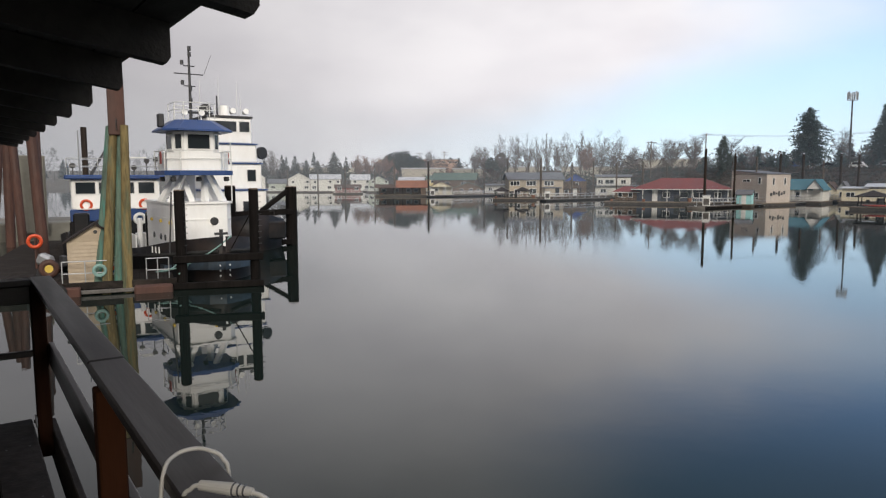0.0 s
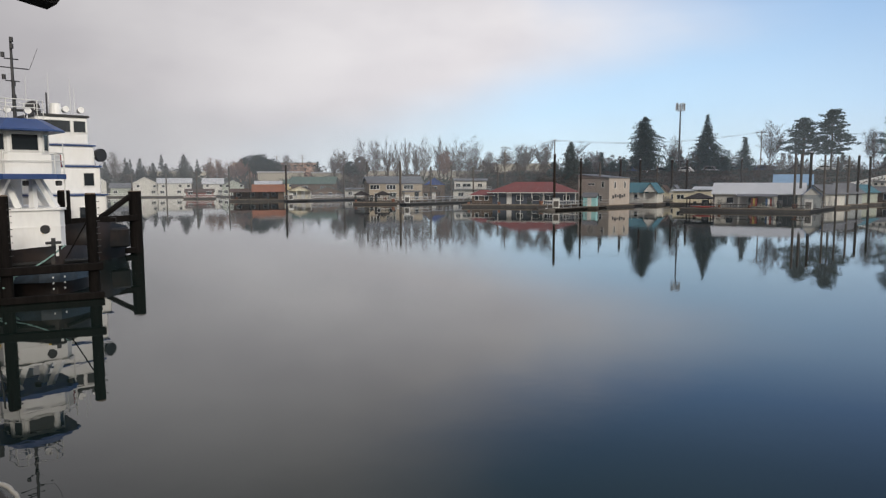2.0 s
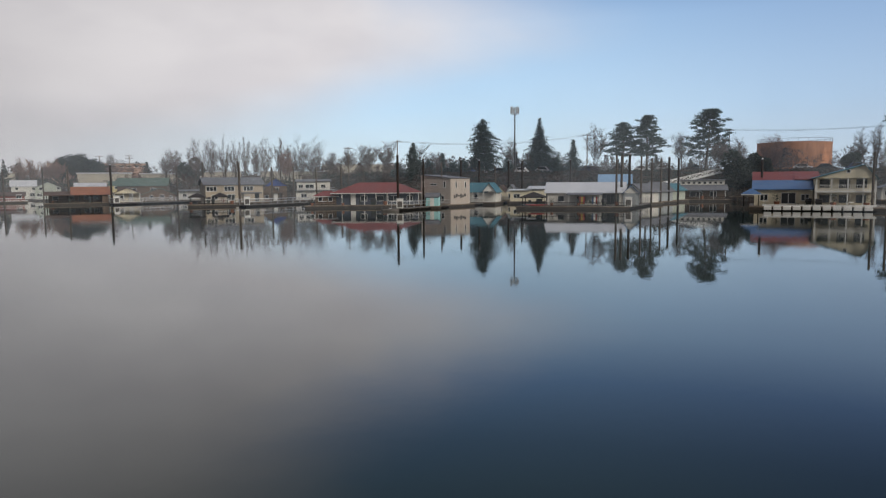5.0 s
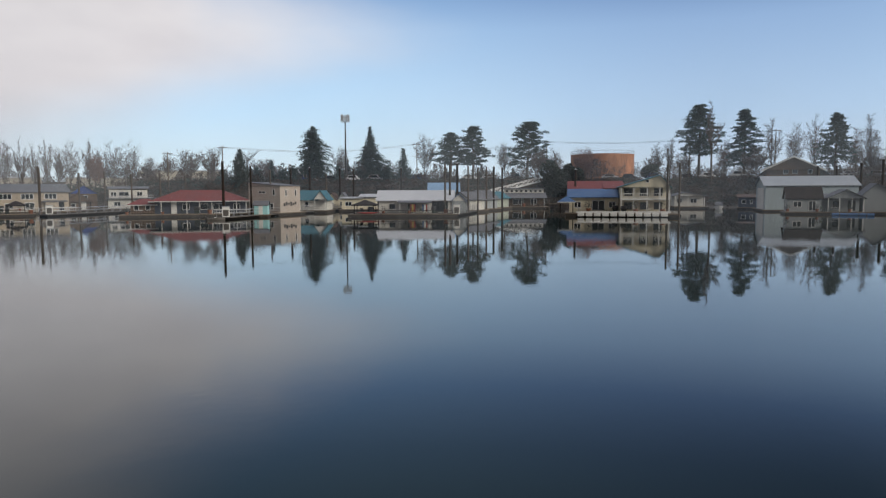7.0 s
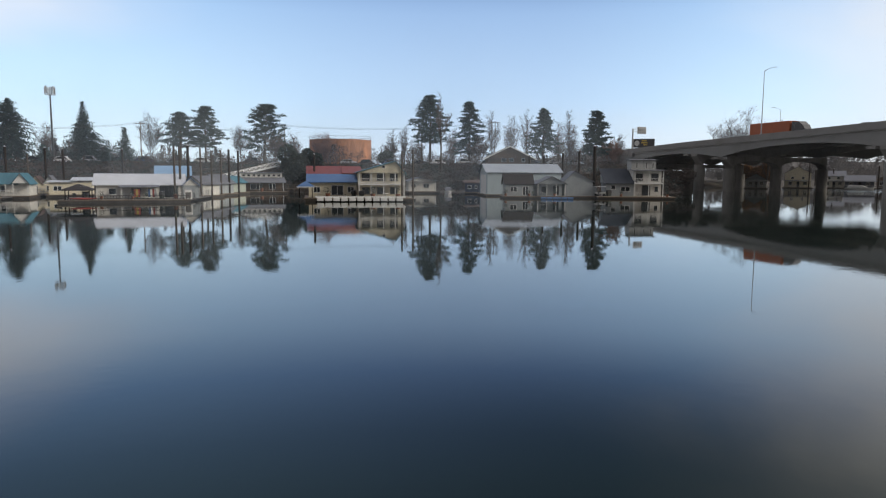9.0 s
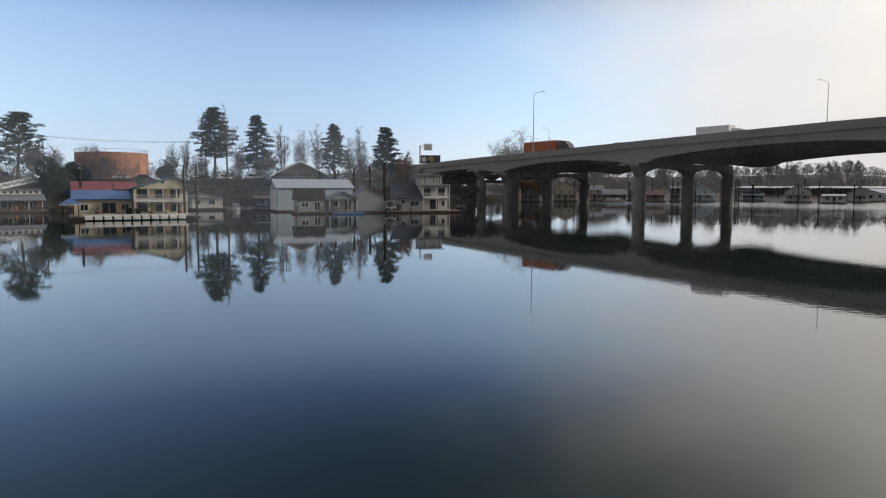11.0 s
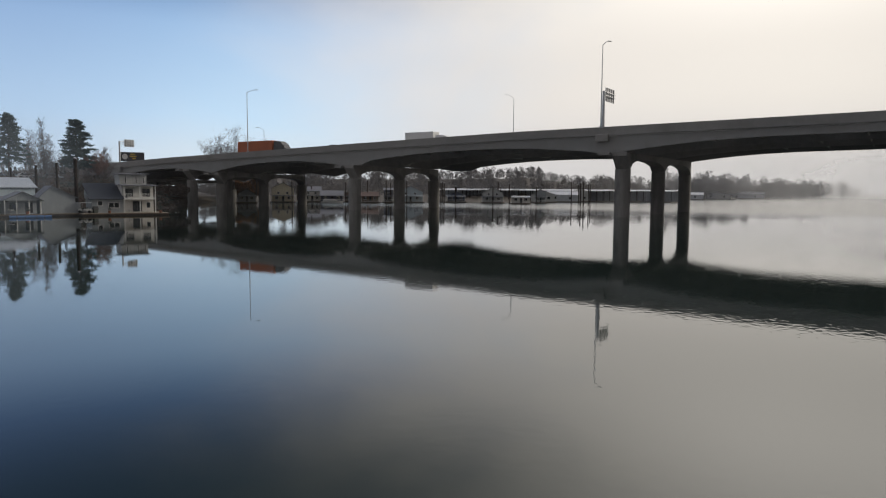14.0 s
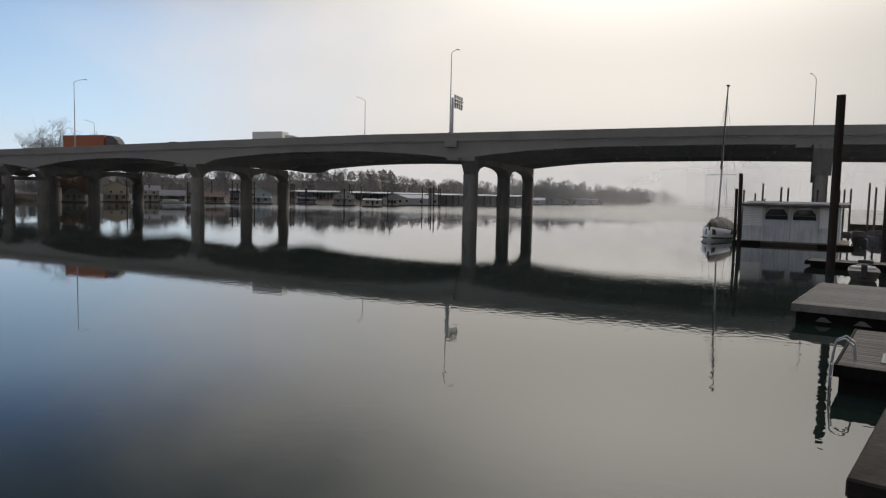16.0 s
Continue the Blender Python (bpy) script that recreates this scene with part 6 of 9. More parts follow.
# upright half-clear sheets, one behind another, stand in for mist past the bridge
def mist_sheet(az0, az1, d, top, thick, seed, drop=(0.47, 0.47, 0.47)):
    m = bpy.data.materials.new("half_clear_mist_sheet")
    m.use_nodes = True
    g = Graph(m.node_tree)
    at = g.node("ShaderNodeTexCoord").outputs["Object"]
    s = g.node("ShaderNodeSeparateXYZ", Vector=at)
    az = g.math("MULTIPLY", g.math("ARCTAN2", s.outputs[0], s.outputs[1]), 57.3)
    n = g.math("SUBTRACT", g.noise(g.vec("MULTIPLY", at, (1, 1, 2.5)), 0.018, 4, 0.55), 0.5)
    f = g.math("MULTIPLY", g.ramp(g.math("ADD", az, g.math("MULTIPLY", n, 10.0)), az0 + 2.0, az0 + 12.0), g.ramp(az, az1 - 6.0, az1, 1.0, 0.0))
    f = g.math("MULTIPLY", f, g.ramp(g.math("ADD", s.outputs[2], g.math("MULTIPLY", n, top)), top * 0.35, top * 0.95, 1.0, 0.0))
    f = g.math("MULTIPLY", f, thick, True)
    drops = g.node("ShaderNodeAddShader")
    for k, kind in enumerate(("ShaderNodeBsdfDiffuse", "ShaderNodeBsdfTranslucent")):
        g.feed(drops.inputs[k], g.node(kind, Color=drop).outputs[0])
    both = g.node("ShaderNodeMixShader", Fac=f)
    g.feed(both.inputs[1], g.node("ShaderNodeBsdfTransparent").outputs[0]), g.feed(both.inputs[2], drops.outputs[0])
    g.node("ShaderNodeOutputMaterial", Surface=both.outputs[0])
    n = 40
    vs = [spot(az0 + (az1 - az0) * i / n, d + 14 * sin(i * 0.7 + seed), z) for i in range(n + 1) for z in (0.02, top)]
    return tagged(skin("standing_mist_sheet", vs, [(2 * i, 2 * i + 2, 2 * i + 3, 2 * i + 1) for i in range(n)], m), "tall half-clear sheet standing in for mist and haze", "mist", kind="stuff")


mist_sheet(106, 172, 236, 30, 0.06, 1)
mist_sheet(111, 172, 352, 46, 0.07, 2)
mist_sheet(115, 172, 500, 60, 0.13, 3)
mist_sheet(119, 172, 760, 80, 0.36, 4)
# faint sheet added in front of the bridge to lift its dark tones
mist_sheet(66, 168, 98, 36, 0.014, 8)
# bluish sheets added before the far bank to lift its darks like winter haze
mist_sheet(-40, 74, 96, 26, 0.056, 5, (0.40, 0.46, 0.52))
mist_sheet(-40, 78, 148, 30, 0.075, 6, (0.40, 0.46, 0.52))
mist_sheet(-60, 16, 172, 34, 0.09, 7)

# ---------------------------------------------------------------- things along the far bank
t = thing("cell_tower", "slim grey monopole with antenna panels on top", "tower", Matrix.Translation(spot(30.2, 172, rise(30.2, 172))))
hh = 21.6 * U - rise(30.2, 172)
part("mast", tubed((0, 0, 0), (0, 0, hh), 0.28, 0.15, 10), M_DARKMETAL, t)
for z in (hh - 0.4, hh - 1.6):
    bm = bmesh.new()
    ring(bm, (0, 0, z), (0, 0, 1), 0.95, 0.06, 12, 5)
    part("platform_ring", bm, M_METAL, t)
for k in range(9):
    a = 2 * pi * k / 9
    bm = boxed(-0.14, 0.14, -0.07, 0.07, -0.95, 0.95, bevel=0.02)
    bmesh.ops.transform(bm, matrix=Matrix.Translation((1.15 * cos(a), 1.15 * sin(a), hh - 0.7 + 0.25 * (k % 2))) @ Matrix.Rotation(a + pi / 2, 4, "Z"), verts=bm.verts[:])
    part("antenna_panel", bm, M_METAL, t)

M_TANK = surface("rusted_tank_steel", (0.46, 0.205, 0.105), 0.75, vary=0.45, grain=1.6, fine=9, bump=0.2, stain=(0.17, 0.075, 0.045), stain_amount=0.7, stretch=(1, 1, 0.35))
t = thing("storage_tank", "huge round rusted steel storage tank", "tank", Matrix.Translation(spot(51.0, 208, rise(51, 208))))
hh = 13.5 * U - rise(51, 208)
bm = bmesh.new()
tube(bm, (0, 0, 0), (0, 0, hh), 9.0 * U, 9.0 * U, 48, False)
bmesh.ops.recalc_face_normals(bm, faces=bm.faces[:])
part("shell", bm, M_TANK, t)
part("tank_roof", tubed((0, 0, hh), (0, 0, hh + 0.5), 9.0 * U, 0.5, 48), M_TANK, t)
for z in (0.33, 0.66, 0.99):
    part("stiffener_ring", ring(bmesh.new(), (0, 0, hh * z), (0, 0, 1), 9.02 * U, 0.09, 48, 5), M_TANK, t)
bm = bmesh.new()
for k in range(24):
    a = 2 * pi * k / 24
    tube(bm, (9 * U * cos(a), 9 * U * sin(a), hh), (9 * U * cos(a), 9 * U * sin(a), hh + 1.0), 0.04, 0.04, 4)
ring(bm, (0, 0, hh + 1.0), (0, 0, 1), 9 * U, 0.04, 48, 4)
part("roof_rail", bm, M_RUST, t)


def utility_pole(az, d, top, arms=1):
    t = thing("utility_pole", "wooden utility pole with crossarm", "utility pole", Matrix.Translation(spot(az, d, rise(az, d))), "utility poles")
    h = top * U - rise(az, d)
    part("pole", tubed((0, 0, 0), (0, 0, h), 0.17, 0.12, 8), M_OLDWOOD, t)
    for k in range(arms):
        bm = boxed(-1.3, 1.3, -0.07, 0.07, h - 0.5 - 0.9 * k, h - 0.35 - 0.9 * k)
        bmesh.ops.rotate(bm, cent=(0, 0, 0), matrix=Matrix.Rotation(radians(-az), 3, "Z"), verts=bm.verts[:])
        part("crossarm", bm, M_OLDWOOD, t)
    return spot(az, d, top * U - 0.4)


tips = [utility_pole(az, d, top, arms) for az, d, top, arms in ((-1.9, 236, 12.6, 1), (0.1, 232, 12.8, 2), (16.6, 168, 12.4, 1), (20.6, 152, 13.0, 1), (36.0, 182, 15.8, 1), (46.6, 184, 16.2, 1), (63.6, 188, 18.0, 1), (57.6, 186, 14.8, 1))]
bm = bmesh.new()
for a, b in zip(tips[2:], tips[3:]):
    for o in (-0.9, 0.9):
        pts = [a.lerp(b, i / 10) + Vector((0, 0, -1.6 * (1 - (i / 5 - 1) ** 2) + (0 if o < 0 else 0.25))) for i in range(11)]
        path_tube(bm, pts, 0.028, 3)
tagged(part("power_line", bm, M_DARKMETAL), "thin dark power wires between the poles", "cable")

# mooring piles
pile_kinds = {}


def pile(az, d, top, r=0.17, kind="steel", cap=True):
    key = (round(top, 1), r, kind)
    if key in pile_kinds:
        return copy_thing(pile_kinds[key], Matrix.Translation(spot(az, d)))
    t = thing("mooring_pile", {"steel": "dark steel mooring pile with a pale cap", "wood": "weathered brown timber mooring pile", "far": "dark mooring pile across the river"}[kind], "pile", Matrix.Translation(spot(az, d)), "mooring piles")
    part("shaft", tubed((0, 0, -2.5), (0, 0, top * U), r, r * 0.95, 10), {"steel": M_STEELPILE, "wood": M_BROWNPILE, "far": M_STEELPILE}[kind], t)
    if cap and kind == "steel":
        part("pile_cap", tubed((0, 0, top * U), (0, 0, top * U + 0.2), r * 1.02, 0.05, 10), M_METAL, t)
    pile_kinds[key] = t
    return t


for az, d, top, r, kind in ((-4.0, 155, 7.5, 0.16, "wood"), (-1.2, 150, 8.2, 0.24, "steel"), (3.4, 158, 8.0, 0.17, "wood"), (5.3, 140, 8.6, 0.2, "wood"), (7.0, 150, 7.6, 0.17, "wood"), (8.0, 126, 8.2, 0.24, "wood"), (10.5, 140, 7.6, 0.2, "wood"),
                            (12.2, 146, 8.0, 0.18, "wood"), (14.0, 144, 7.6, 0.18, "wood"), (16.0, 140, 7.4, 0.2, "wood"), (17.8, 140, 7.2, 0.15, "wood"), (20.6, 100, 8.4, 0.21, "steel"), (22.7, 106, 8.0, 0.17, "steel"), (24.2, 112, 7.6, 0.15, "wood"),
                            (25.8, 120, 8.2, 0.22, "steel"), (27.3, 124, 8.2, 0.22, "steel"), (28.6, 128, 7.2, 0.15, "wood"), (29.7, 132, 8.4, 0.22, "steel"), (30.8, 136, 8.4, 0.2, "steel"), (34.7, 140, 8.6, 0.22, "steel"), (38.3, 104, 8.2, 0.18, "wood"),
                            (38.7, 106, 8.2, 0.2, "wood"), (39.3, 108, 8.4, 0.22, "steel"), (40.2, 112, 8.2, 0.16, "wood"), (41.0, 116, 8.0, 0.16, "wood"), (41.7, 121, 8.2, 0.18, "wood"), (42.3, 126, 8.4, 0.22, "steel"), (43.0, 131, 8.4, 0.22, "steel"),
                            (48.9, 110, 7.4, 0.2, "steel"), (56.0, 101, 7.8, 0.17, "wood"), (56.9, 103, 8.0, 0.17, "wood"), (66.4, 140, 8.2, 0.2, "steel"), (67.6, 138, 8.2, 0.2, "steel"), (69.1, 136, 8.6, 0.24, "steel"), (70.4, 134, 9.0, 0.24, "steel"), (71.6, 124, 9.4, 0.3, "steel"),
                            (-10.2, 190, 6.8, 0.2, "wood"), (-8.0, 172, 7.2, 0.22, "wood"), (-12.6, 196, 6.8, 0.2, "wood"), (-5.6, 176, 8.0, 0.18, "wood"), (-15.4, 204, 6.6, 0.2, "wood")):
    pile(az, d, top - 0.5, r, kind)
rng = random.Random(12)
for k in range(34):
    pile(rng.uniform(86, 112), rng.uniform(226, 262), rng.choice((6.0, 7.0, 7.8)), 0.22, "steel")

# floating walkways


def walkway(a, b, label, w=1.8, gap=2.2):
    """A floating plank dock between two places, with posts and a handrail on both sides."""
    v = b - a
    L = v.length
    t = thing("floating_dock", label, "dock", Matrix.Translation(a) @ Matrix.Rotation(atan2(v.y, v.x), 4, "Z"), "floating docks")
    part("float", boxed(0, L, -w / 2 + 0.05, w / 2 - 0.05, -0.3, 0.28), M_CREOSOTE, t)
    part("deck", boxed(0, L, -w / 2, w / 2, 0.284, 0.44), M_GREYWOOD, t, "silvered plank deck")
    bm = bmesh.new()
    for y in (-w / 2 + 0.08, w / 2 - 0.08):
        for z in (0.95, 1.45):
            tube(bm, (0, y, z), (L, y, z), 0.03, 0.03, 4)
    part("handrail", bm, M_METAL, t)
    for k in range(int(L / gap) + 1):
        for y in (-w / 2 + 0.08, w / 2 - 0.08):
            part("rail_post", boxed(k * gap - 0.03, k * gap + 0.03, y - 0.03, y + 0.03, 0.44, 1.48), M_METAL, t)
    return t


def junction_box(az, d):
    t = thing("power_pedestal", "white dockside power pedestal", "pedestal", Matrix.Translation(spot(az, d, 0.45)) @ Matrix.Rotation(radians(-az), 4, "Z"), "power pedestals")
    part("cabinet", boxed(-0.55, 0.55, -0.4, 0.4, 0, 1.5, bevel=0.05), M_TRIM, t)
    part("hood", boxed(-0.62, 0.62, -0.46, 0.46, 1.505, 1.62, bevel=0.03), M_METAL, t)
    part("hatch", boxed(-0.4, 0.4, -0.43, -0.4, 0.15, 1.1, bevel=0.01), M_GREYWOOD, t)


for a, b, lab in (((-1.2, 147), (5.0, 158), "floating plank dock beside the cream gable"), ((8.2, 122), (14.6, 138), "floating plank dock beside the tan home"), ((20.4, 98), (30.2, 133), "long floating plank dock with handrails"), ((38.9, 101), (42.6, 142), "floating plank dock with tall piles")):
    walkway(spot(*a), spot(*b), lab)
    junction_box(a[0] + 0.35, a[1] - 0.2)

# white truss gangway up the bank
a, b = spot(40.6, 142, 2.2), spot(46.0, 152, 6.2)
v = b - a
t = thing("gangway", "white truss gangway climbing the bank", "gangway", Matrix.Translation(a) @ v.to_track_quat("X", "Z").to_matrix().to_4x4())
L = v.length
part("deck", boxed(0, L, -0.7, 0.7, -0.1, 0), M_METAL, t)
for y in (-0.7, 0.7):
    bm = bmesh.new()
    tube(bm, (0, y, 0.95), (L, y, 0.95), 0.06, 0.06, 5), tube(bm, (0, y, 0.05), (L, y, 0.05), 0.06, 0.06, 5)
    n = int(L / 1.6)
    for k in range(n):
        x0, x1 = L * k / n, L * (k + 1) / n
        tube(bm, (x0, y, 0.05), (x1, y, 0.95), 0.045, 0.045, 4), tube(bm, (x0, y, 0.95), (x1, y, 0.05), 0.045, 0.045, 4), tube(bm, (x0, y, 0), (x0, y, 0.95), 0.05, 0.05, 4)
    part("truss", bm, M_TRIM, t)
t = thing("gangway", "low wooden footbridge to the bank", "gangway", Matrix.Translation(spot(48.2, 139)) @ Matrix.Rotation(radians(-48), 4, "Z"))
part("deck", boxed(-5, 5, -0.6, 0.6, 1.0, 1.15), M_OLDWOOD, t)
bm = bmesh.new()
for k in range(9):
    tube(bm, (-5 + 1.25 * k, -0.55, -1), (-5 + 1.25 * k, -0.55, 2.0), 0.06, 0.06, 5)
for z in (1.5, 1.95):
    tube(bm, (-5, -0.55, z), (5, -0.55, z), 0.04, 0.04, 4)
part("railing", bm, M_OLDWOOD, t)

# warehouses behind the trees
M_PALEWALL, M_PINKWALL = surface("pale_warehouse_wall", (0.42, 0.39, 0.33), 0.8, grain=0.6, vary=0.12), surface("pinkish_brick_wall", (0.42, 0.28, 0.22), 0.85, grain=0.8, vary=0.15)
for az, d, w, z0, z1, m, lab in ((2.8, 232, 16, 5, 6.8, M_PALEWALL, "long low white-roofed warehouse"), (6.6, 224, 12, 5, 7.3, M_PALEWALL, "long low white-roofed warehouse"), (12.2, 224, 20, 5, 7.3, M_PALEWALL, "long low white-roofed warehouse"), (17.6, 240, 26, 5, 9.8, M_PALEWALL, "pale flat-roofed warehouse block"),
                                 (-2.0, 292, 34, 4, 11.6, M_PINKWALL, "pinkish flat-roofed apartment block"), (-1.6, 222, 14, 4, 6.9, M_PALEWALL, "long low white-roofed warehouse"), (-9.4, 268, 20, 4, 7.8, M_PALEWALL, "pale flat-roofed warehouse block"), (27.2, 188, 5, 6, 9.2, M_TRIM, "white mobile home at the parking")):
    h = Home(lab, az, d, 0, "warehouse", "building", "far buildings")
    h.wall(-w / 2, w / 2, 0, 10, z0 - 3, z1, m)
    h.put("roof", boxed(-w / 2 - 0.3, w / 2 + 0.3, -0.3, 10.3, z1 + 0.004, z1 + 0.35), R_WHITE)
    for k in range(int(w / 2.6) if m is M_PINKWALL or m is M_TRIM else 0):
        h.window(-w / 2 + 1.5 + 2.6 * k, z1 - 1.1, 1.3, 0.8, 0, 1)

# cars parked along the top of the bank
CAR_PAINT = [surface("car_paint_" + n, c, 0.25, vary=0.05, bump=0.02) for n, c in (("white", (0.7, 0.7, 0.7)), ("silver", (0.4, 0.41, 0.42)), ("dark", (0.03, 0.03, 0.035)), ("blue", (0.04, 0.07, 0.16)), ("red", (0.25, 0.03, 0.03)))]
PAINT_WORD = ("white", "silver", "black", "dark blue", "dark red")


def car(m, k, what="parked car", tall=0.0, group="parked cars", where="on the bank"):
    t = thing("car", PAINT_WORD[k] + " " + what + " with dark windows " + where, "car", m, group)
    bm = bmesh.new()
    prism(bm, [(-2.1, 0.3), (2.1, 0.3), (2.15, 0.75), (1.3, 0.92), (0.7, 1.42 + tall), (-1.2, 1.42 + tall), (-1.75, 0.95), (-2.15, 0.85)], "y", -0.85, 0.85)
    bmesh.ops.bevel(bm, geom=bm.edges[:], offset=0.05, segments=1, affect="EDGES")
    part("body", bm, CAR_PAINT[k], t)
    for y in (-0.862, 0.862):
        bm = bmesh.new()
        prism(bm, [(-1.45, 0.97), (1.05, 0.97), (0.62, 1.34 + tall), (-1.12, 1.34 + tall)], "y", y - 0.01, y + 0.01)
        part("window", bm, M_GLASS, t)
        for x in (-1.35, 1.35):
            wh = part("wheel", tubed((x, y - 0.1, 0.32), (x, y + 0.04, 0.32), 0.32, 0.32, 12), M_RUBBER, t)
            part("rim", tubed((x, y - 0.11 if y < 0 else y + 0.03, 0.32), (x, y - 0.115 if y < 0 else y + 0.05, 0.32), 0.2, 0.2, 10), M_METAL, wh)
    return t


rng = random.Random(4)
for k in range(26):
    az = 23 + 1.9 * k + rng.uniform(-0.4, 0.4)
    if 45 < az < 50:
        continue
    d = shore(az) + 24
    car(Matrix.Translation(spot(az, d, ground_z(az, d) + 0.25)) @ Matrix.Rotation(radians(-az + rng.uniform(-25, 25)), 4, "Z"), (1, 2, 3, 2, 0)[k % 5], "parked car", 0.15 * (k % 3))

# small moored boats
def skiff(m, label, hull, cover=None, L=4.6):
    t = thing("boat", label, "boat", m, "small moored boats")
    bm = bmesh.new()
    rows = []
    for i in range(7):
        x, u = -L / 2 + L * i / 6, i / 6
        w = 0.9 * (1 - max(0, u - 0.45) ** 2 * 2.9)
        rows.append([bm.verts.new(p) for p in ((x, -w, 0.62 + 0.2 * u * u), (x, -w * 0.75, 0.05), (x, 0, -0.15), (x, w * 0.75, 0.05), (x, w, 0.62 + 0.2 * u * u))])
    for a, b in zip(rows, rows[1:]):
        for i in range(4):
            bm.faces.new((a[i], a[i + 1], b[i + 1], b[i]))
        bm.faces.new((a[0], b[0], b[4], a[4]))
    bm.faces.new(rows[0]), bm.faces.new(rows[-1])
    bmesh.ops.recalc_face_normals(bm, faces=bm.faces[:])
    part("hull", bm, hull, t)
    bm = bmesh.new()
    if cover:
        prism(bm, [(-L * 0.42, 0.64), (L * 0.3, 0.78), (L * 0.12, 1.5), (-L * 0.38, 1.55)], "y", -0.75, 0.75)
        bmesh.ops.bevel(bm, geom=bm.edges[:], offset=0.15, segments=2, affect="EDGES")
        part("cover", bm, cover, t)
    else:
        box(bm, -0.3, 0.1, -0.7, 0.7, 0.66, 0.8, bevel=0.03)
        part("thwart", bm, M_TRIM, t)
    part("outboard", boxed(-L / 2 - 0.3, -L / 2 + 0.05, -0.18, 0.18, 0.2, 1.1, bevel=0.06), M_DARKMETAL, t)


skiff(Matrix.Translation(spot(20.0, 97.5)) @ Matrix.Rotation(radians(-10), 4, "Z") @ Matrix.Diagonal((0.6, 0.6, 0.55, 1)), "small grey skiff beside the red-roofed home", M_GREYWOOD)
skiff(Matrix.Translation(spot(59.8, 138)) @ Matrix.Rotation(radians(-150), 4, "Z"), "small motorboat under a grey cover", M_TRIM, R_GREY, 5.5)
skiff(Matrix.Translation(spot(90.3, 228)) @ Matrix.Rotation(radians(-100), 4, "Z"), "white cabin boat beyond the bridge", M_TRIM, M_TRIM, 8)
for az in (69.3, 68.1):
    t = thing("float_drum", "bright blue plastic float drums", "float", Matrix.Translation(spot(az, 113.5)) @ Matrix.Rotation(radians(-az), 4, "Z"), "blue floats")
    for k in range(3):
        part("drum", tubed((-1.6 + 1.1 * k, 0, 0.1), (-0.6 + 1.1 * k, 0, 0.1), 0.32, 0.32, 12), R_BLUE, t)

# ---------------------------------------------------------------- traffic, lamps and signs on the bridge
lamp_post(87.0, 0.2, 15.9, 2.6), lamp_post(40.4, 45.6, 15.4, -2.6), lamp_post(-60.7, 45.6, 15.9, -2.6), lamp_post(130.9, 45.6, 13.5, -2.6), lamp_post(0.6, 0.2, 15.6, 1.6)


def bridge_frame(s, d, z):
    p = on_bridge(s, d, z)
    return Matrix(((-BU.x, -BN.x, 0, p.x), (-BU.y, -BN.y, 0, p.y), (0, 0, 1, p.z), (0, 0, 0, 1)))


def cantilever_sign(s, height, reach, w, h, label):
    """A post on the near parapet with an arm over the road that carries the back of a sign facing along it."""
    t = thing("road_sign", label, "road sign", bridge_frame(s, 0.15, deck_z(s) - 0.2), "bridge signs")
    part("post", tubed((0, 0, 0), (0, 0, height), 0.3, 0.24, 10), M_METAL, t)
    for z in (-0.75, -0.05):
        part("arm", tubed((0, 0, height + z), (0, -reach - w, height + z), 0.11, 0.09, 8), M_METAL, t)
    p = part("panel", boxed(-0.3, -0.22, -reach - w, -reach, height - 0.4 - h / 2, height - 0.4 + h / 2, bevel=0.02), M_METAL, t, "bare metal sign back")
    for k in range(4):
        y = -reach - w * (k + 0.5) / 4
        part("rib", boxed(-0.21, -0.12, y - 0.06, y + 0.06, height - 0.4 - h / 2, height - 0.4 + h / 2), M_DARKMETAL, p)
    part("bearing", boxed(-1.3, 1.3, -0.7, 0.7, -2.6, -1.2, bevel=0.05), M_CONCRETE, t)
    return t


cantilever_sign(0.2, 7.0, 1.6, 5.0, 2.6, "back of a road sign on a cantilever post")
cantilever_sign(138.6, 6.7, 1.8, 3.4, 2.3, "back of a wide road sign on a cantilever post")
M_SIGNBLUE = paint("sign_blue", (0.03, 0.09, 0.32), 0.4)
t = thing("road_sign", "small blue road sign with white lines", "road sign", bridge_frame(110.4, 45.0, deck_z(110.4) - 0.2), "bridge signs")
part("panel", boxed(-1.8, 1.8, 0, 0.12, 2.5, 5.3, bevel=0.03), M_SIGNBLUE, t)
for k in range(4):
    part("line", boxed(-1.4, 1.2 - 0.6 * (k % 2), 0.122, 0.14, 2.8 + 0.62 * k, 3.1 + 0.62 * k), M_TRIM, t)
for x in (-1.3, 1.3):
    part("post", tubed((x, -0.1, 0), (x, -0.1, 4.8), 0.1, 0.1, 8), M_METAL, t)
t = thing("billboard", "dark billboard with a white disc and yellow bars", "billboard", Matrix.Translation(spot(75.35, 236, 4.3)) @ Matrix.Rotation(radians(-75), 4, "Z") @ Matrix.Diagonal((0.9, 1, 1, 1)))
part("panel", boxed(-4.4, 4.4, 0, 0.3, 10.2, 13.4, bevel=0.05), M_DARKMETAL, t)
part("disc", tubed((-2.6, -0.06, 11.8), (-2.6, -0.01, 11.8), 1.0, 1.0, 20), M_TRIM, t)
for k, (a, b) in enumerate(((-0.6, 1.2), (-0.9, 1.6), (0.0, 1.4))):
    part("bar", boxed(a, b, -0.05, -0.004, 12.5 - 0.75 * k, 12.9 - 0.75 * k), paint("sign_yellow", (0.6, 0.42, 0.06), 0.5) if k == 0 else bpy.data.materials["sign_yellow"], t)
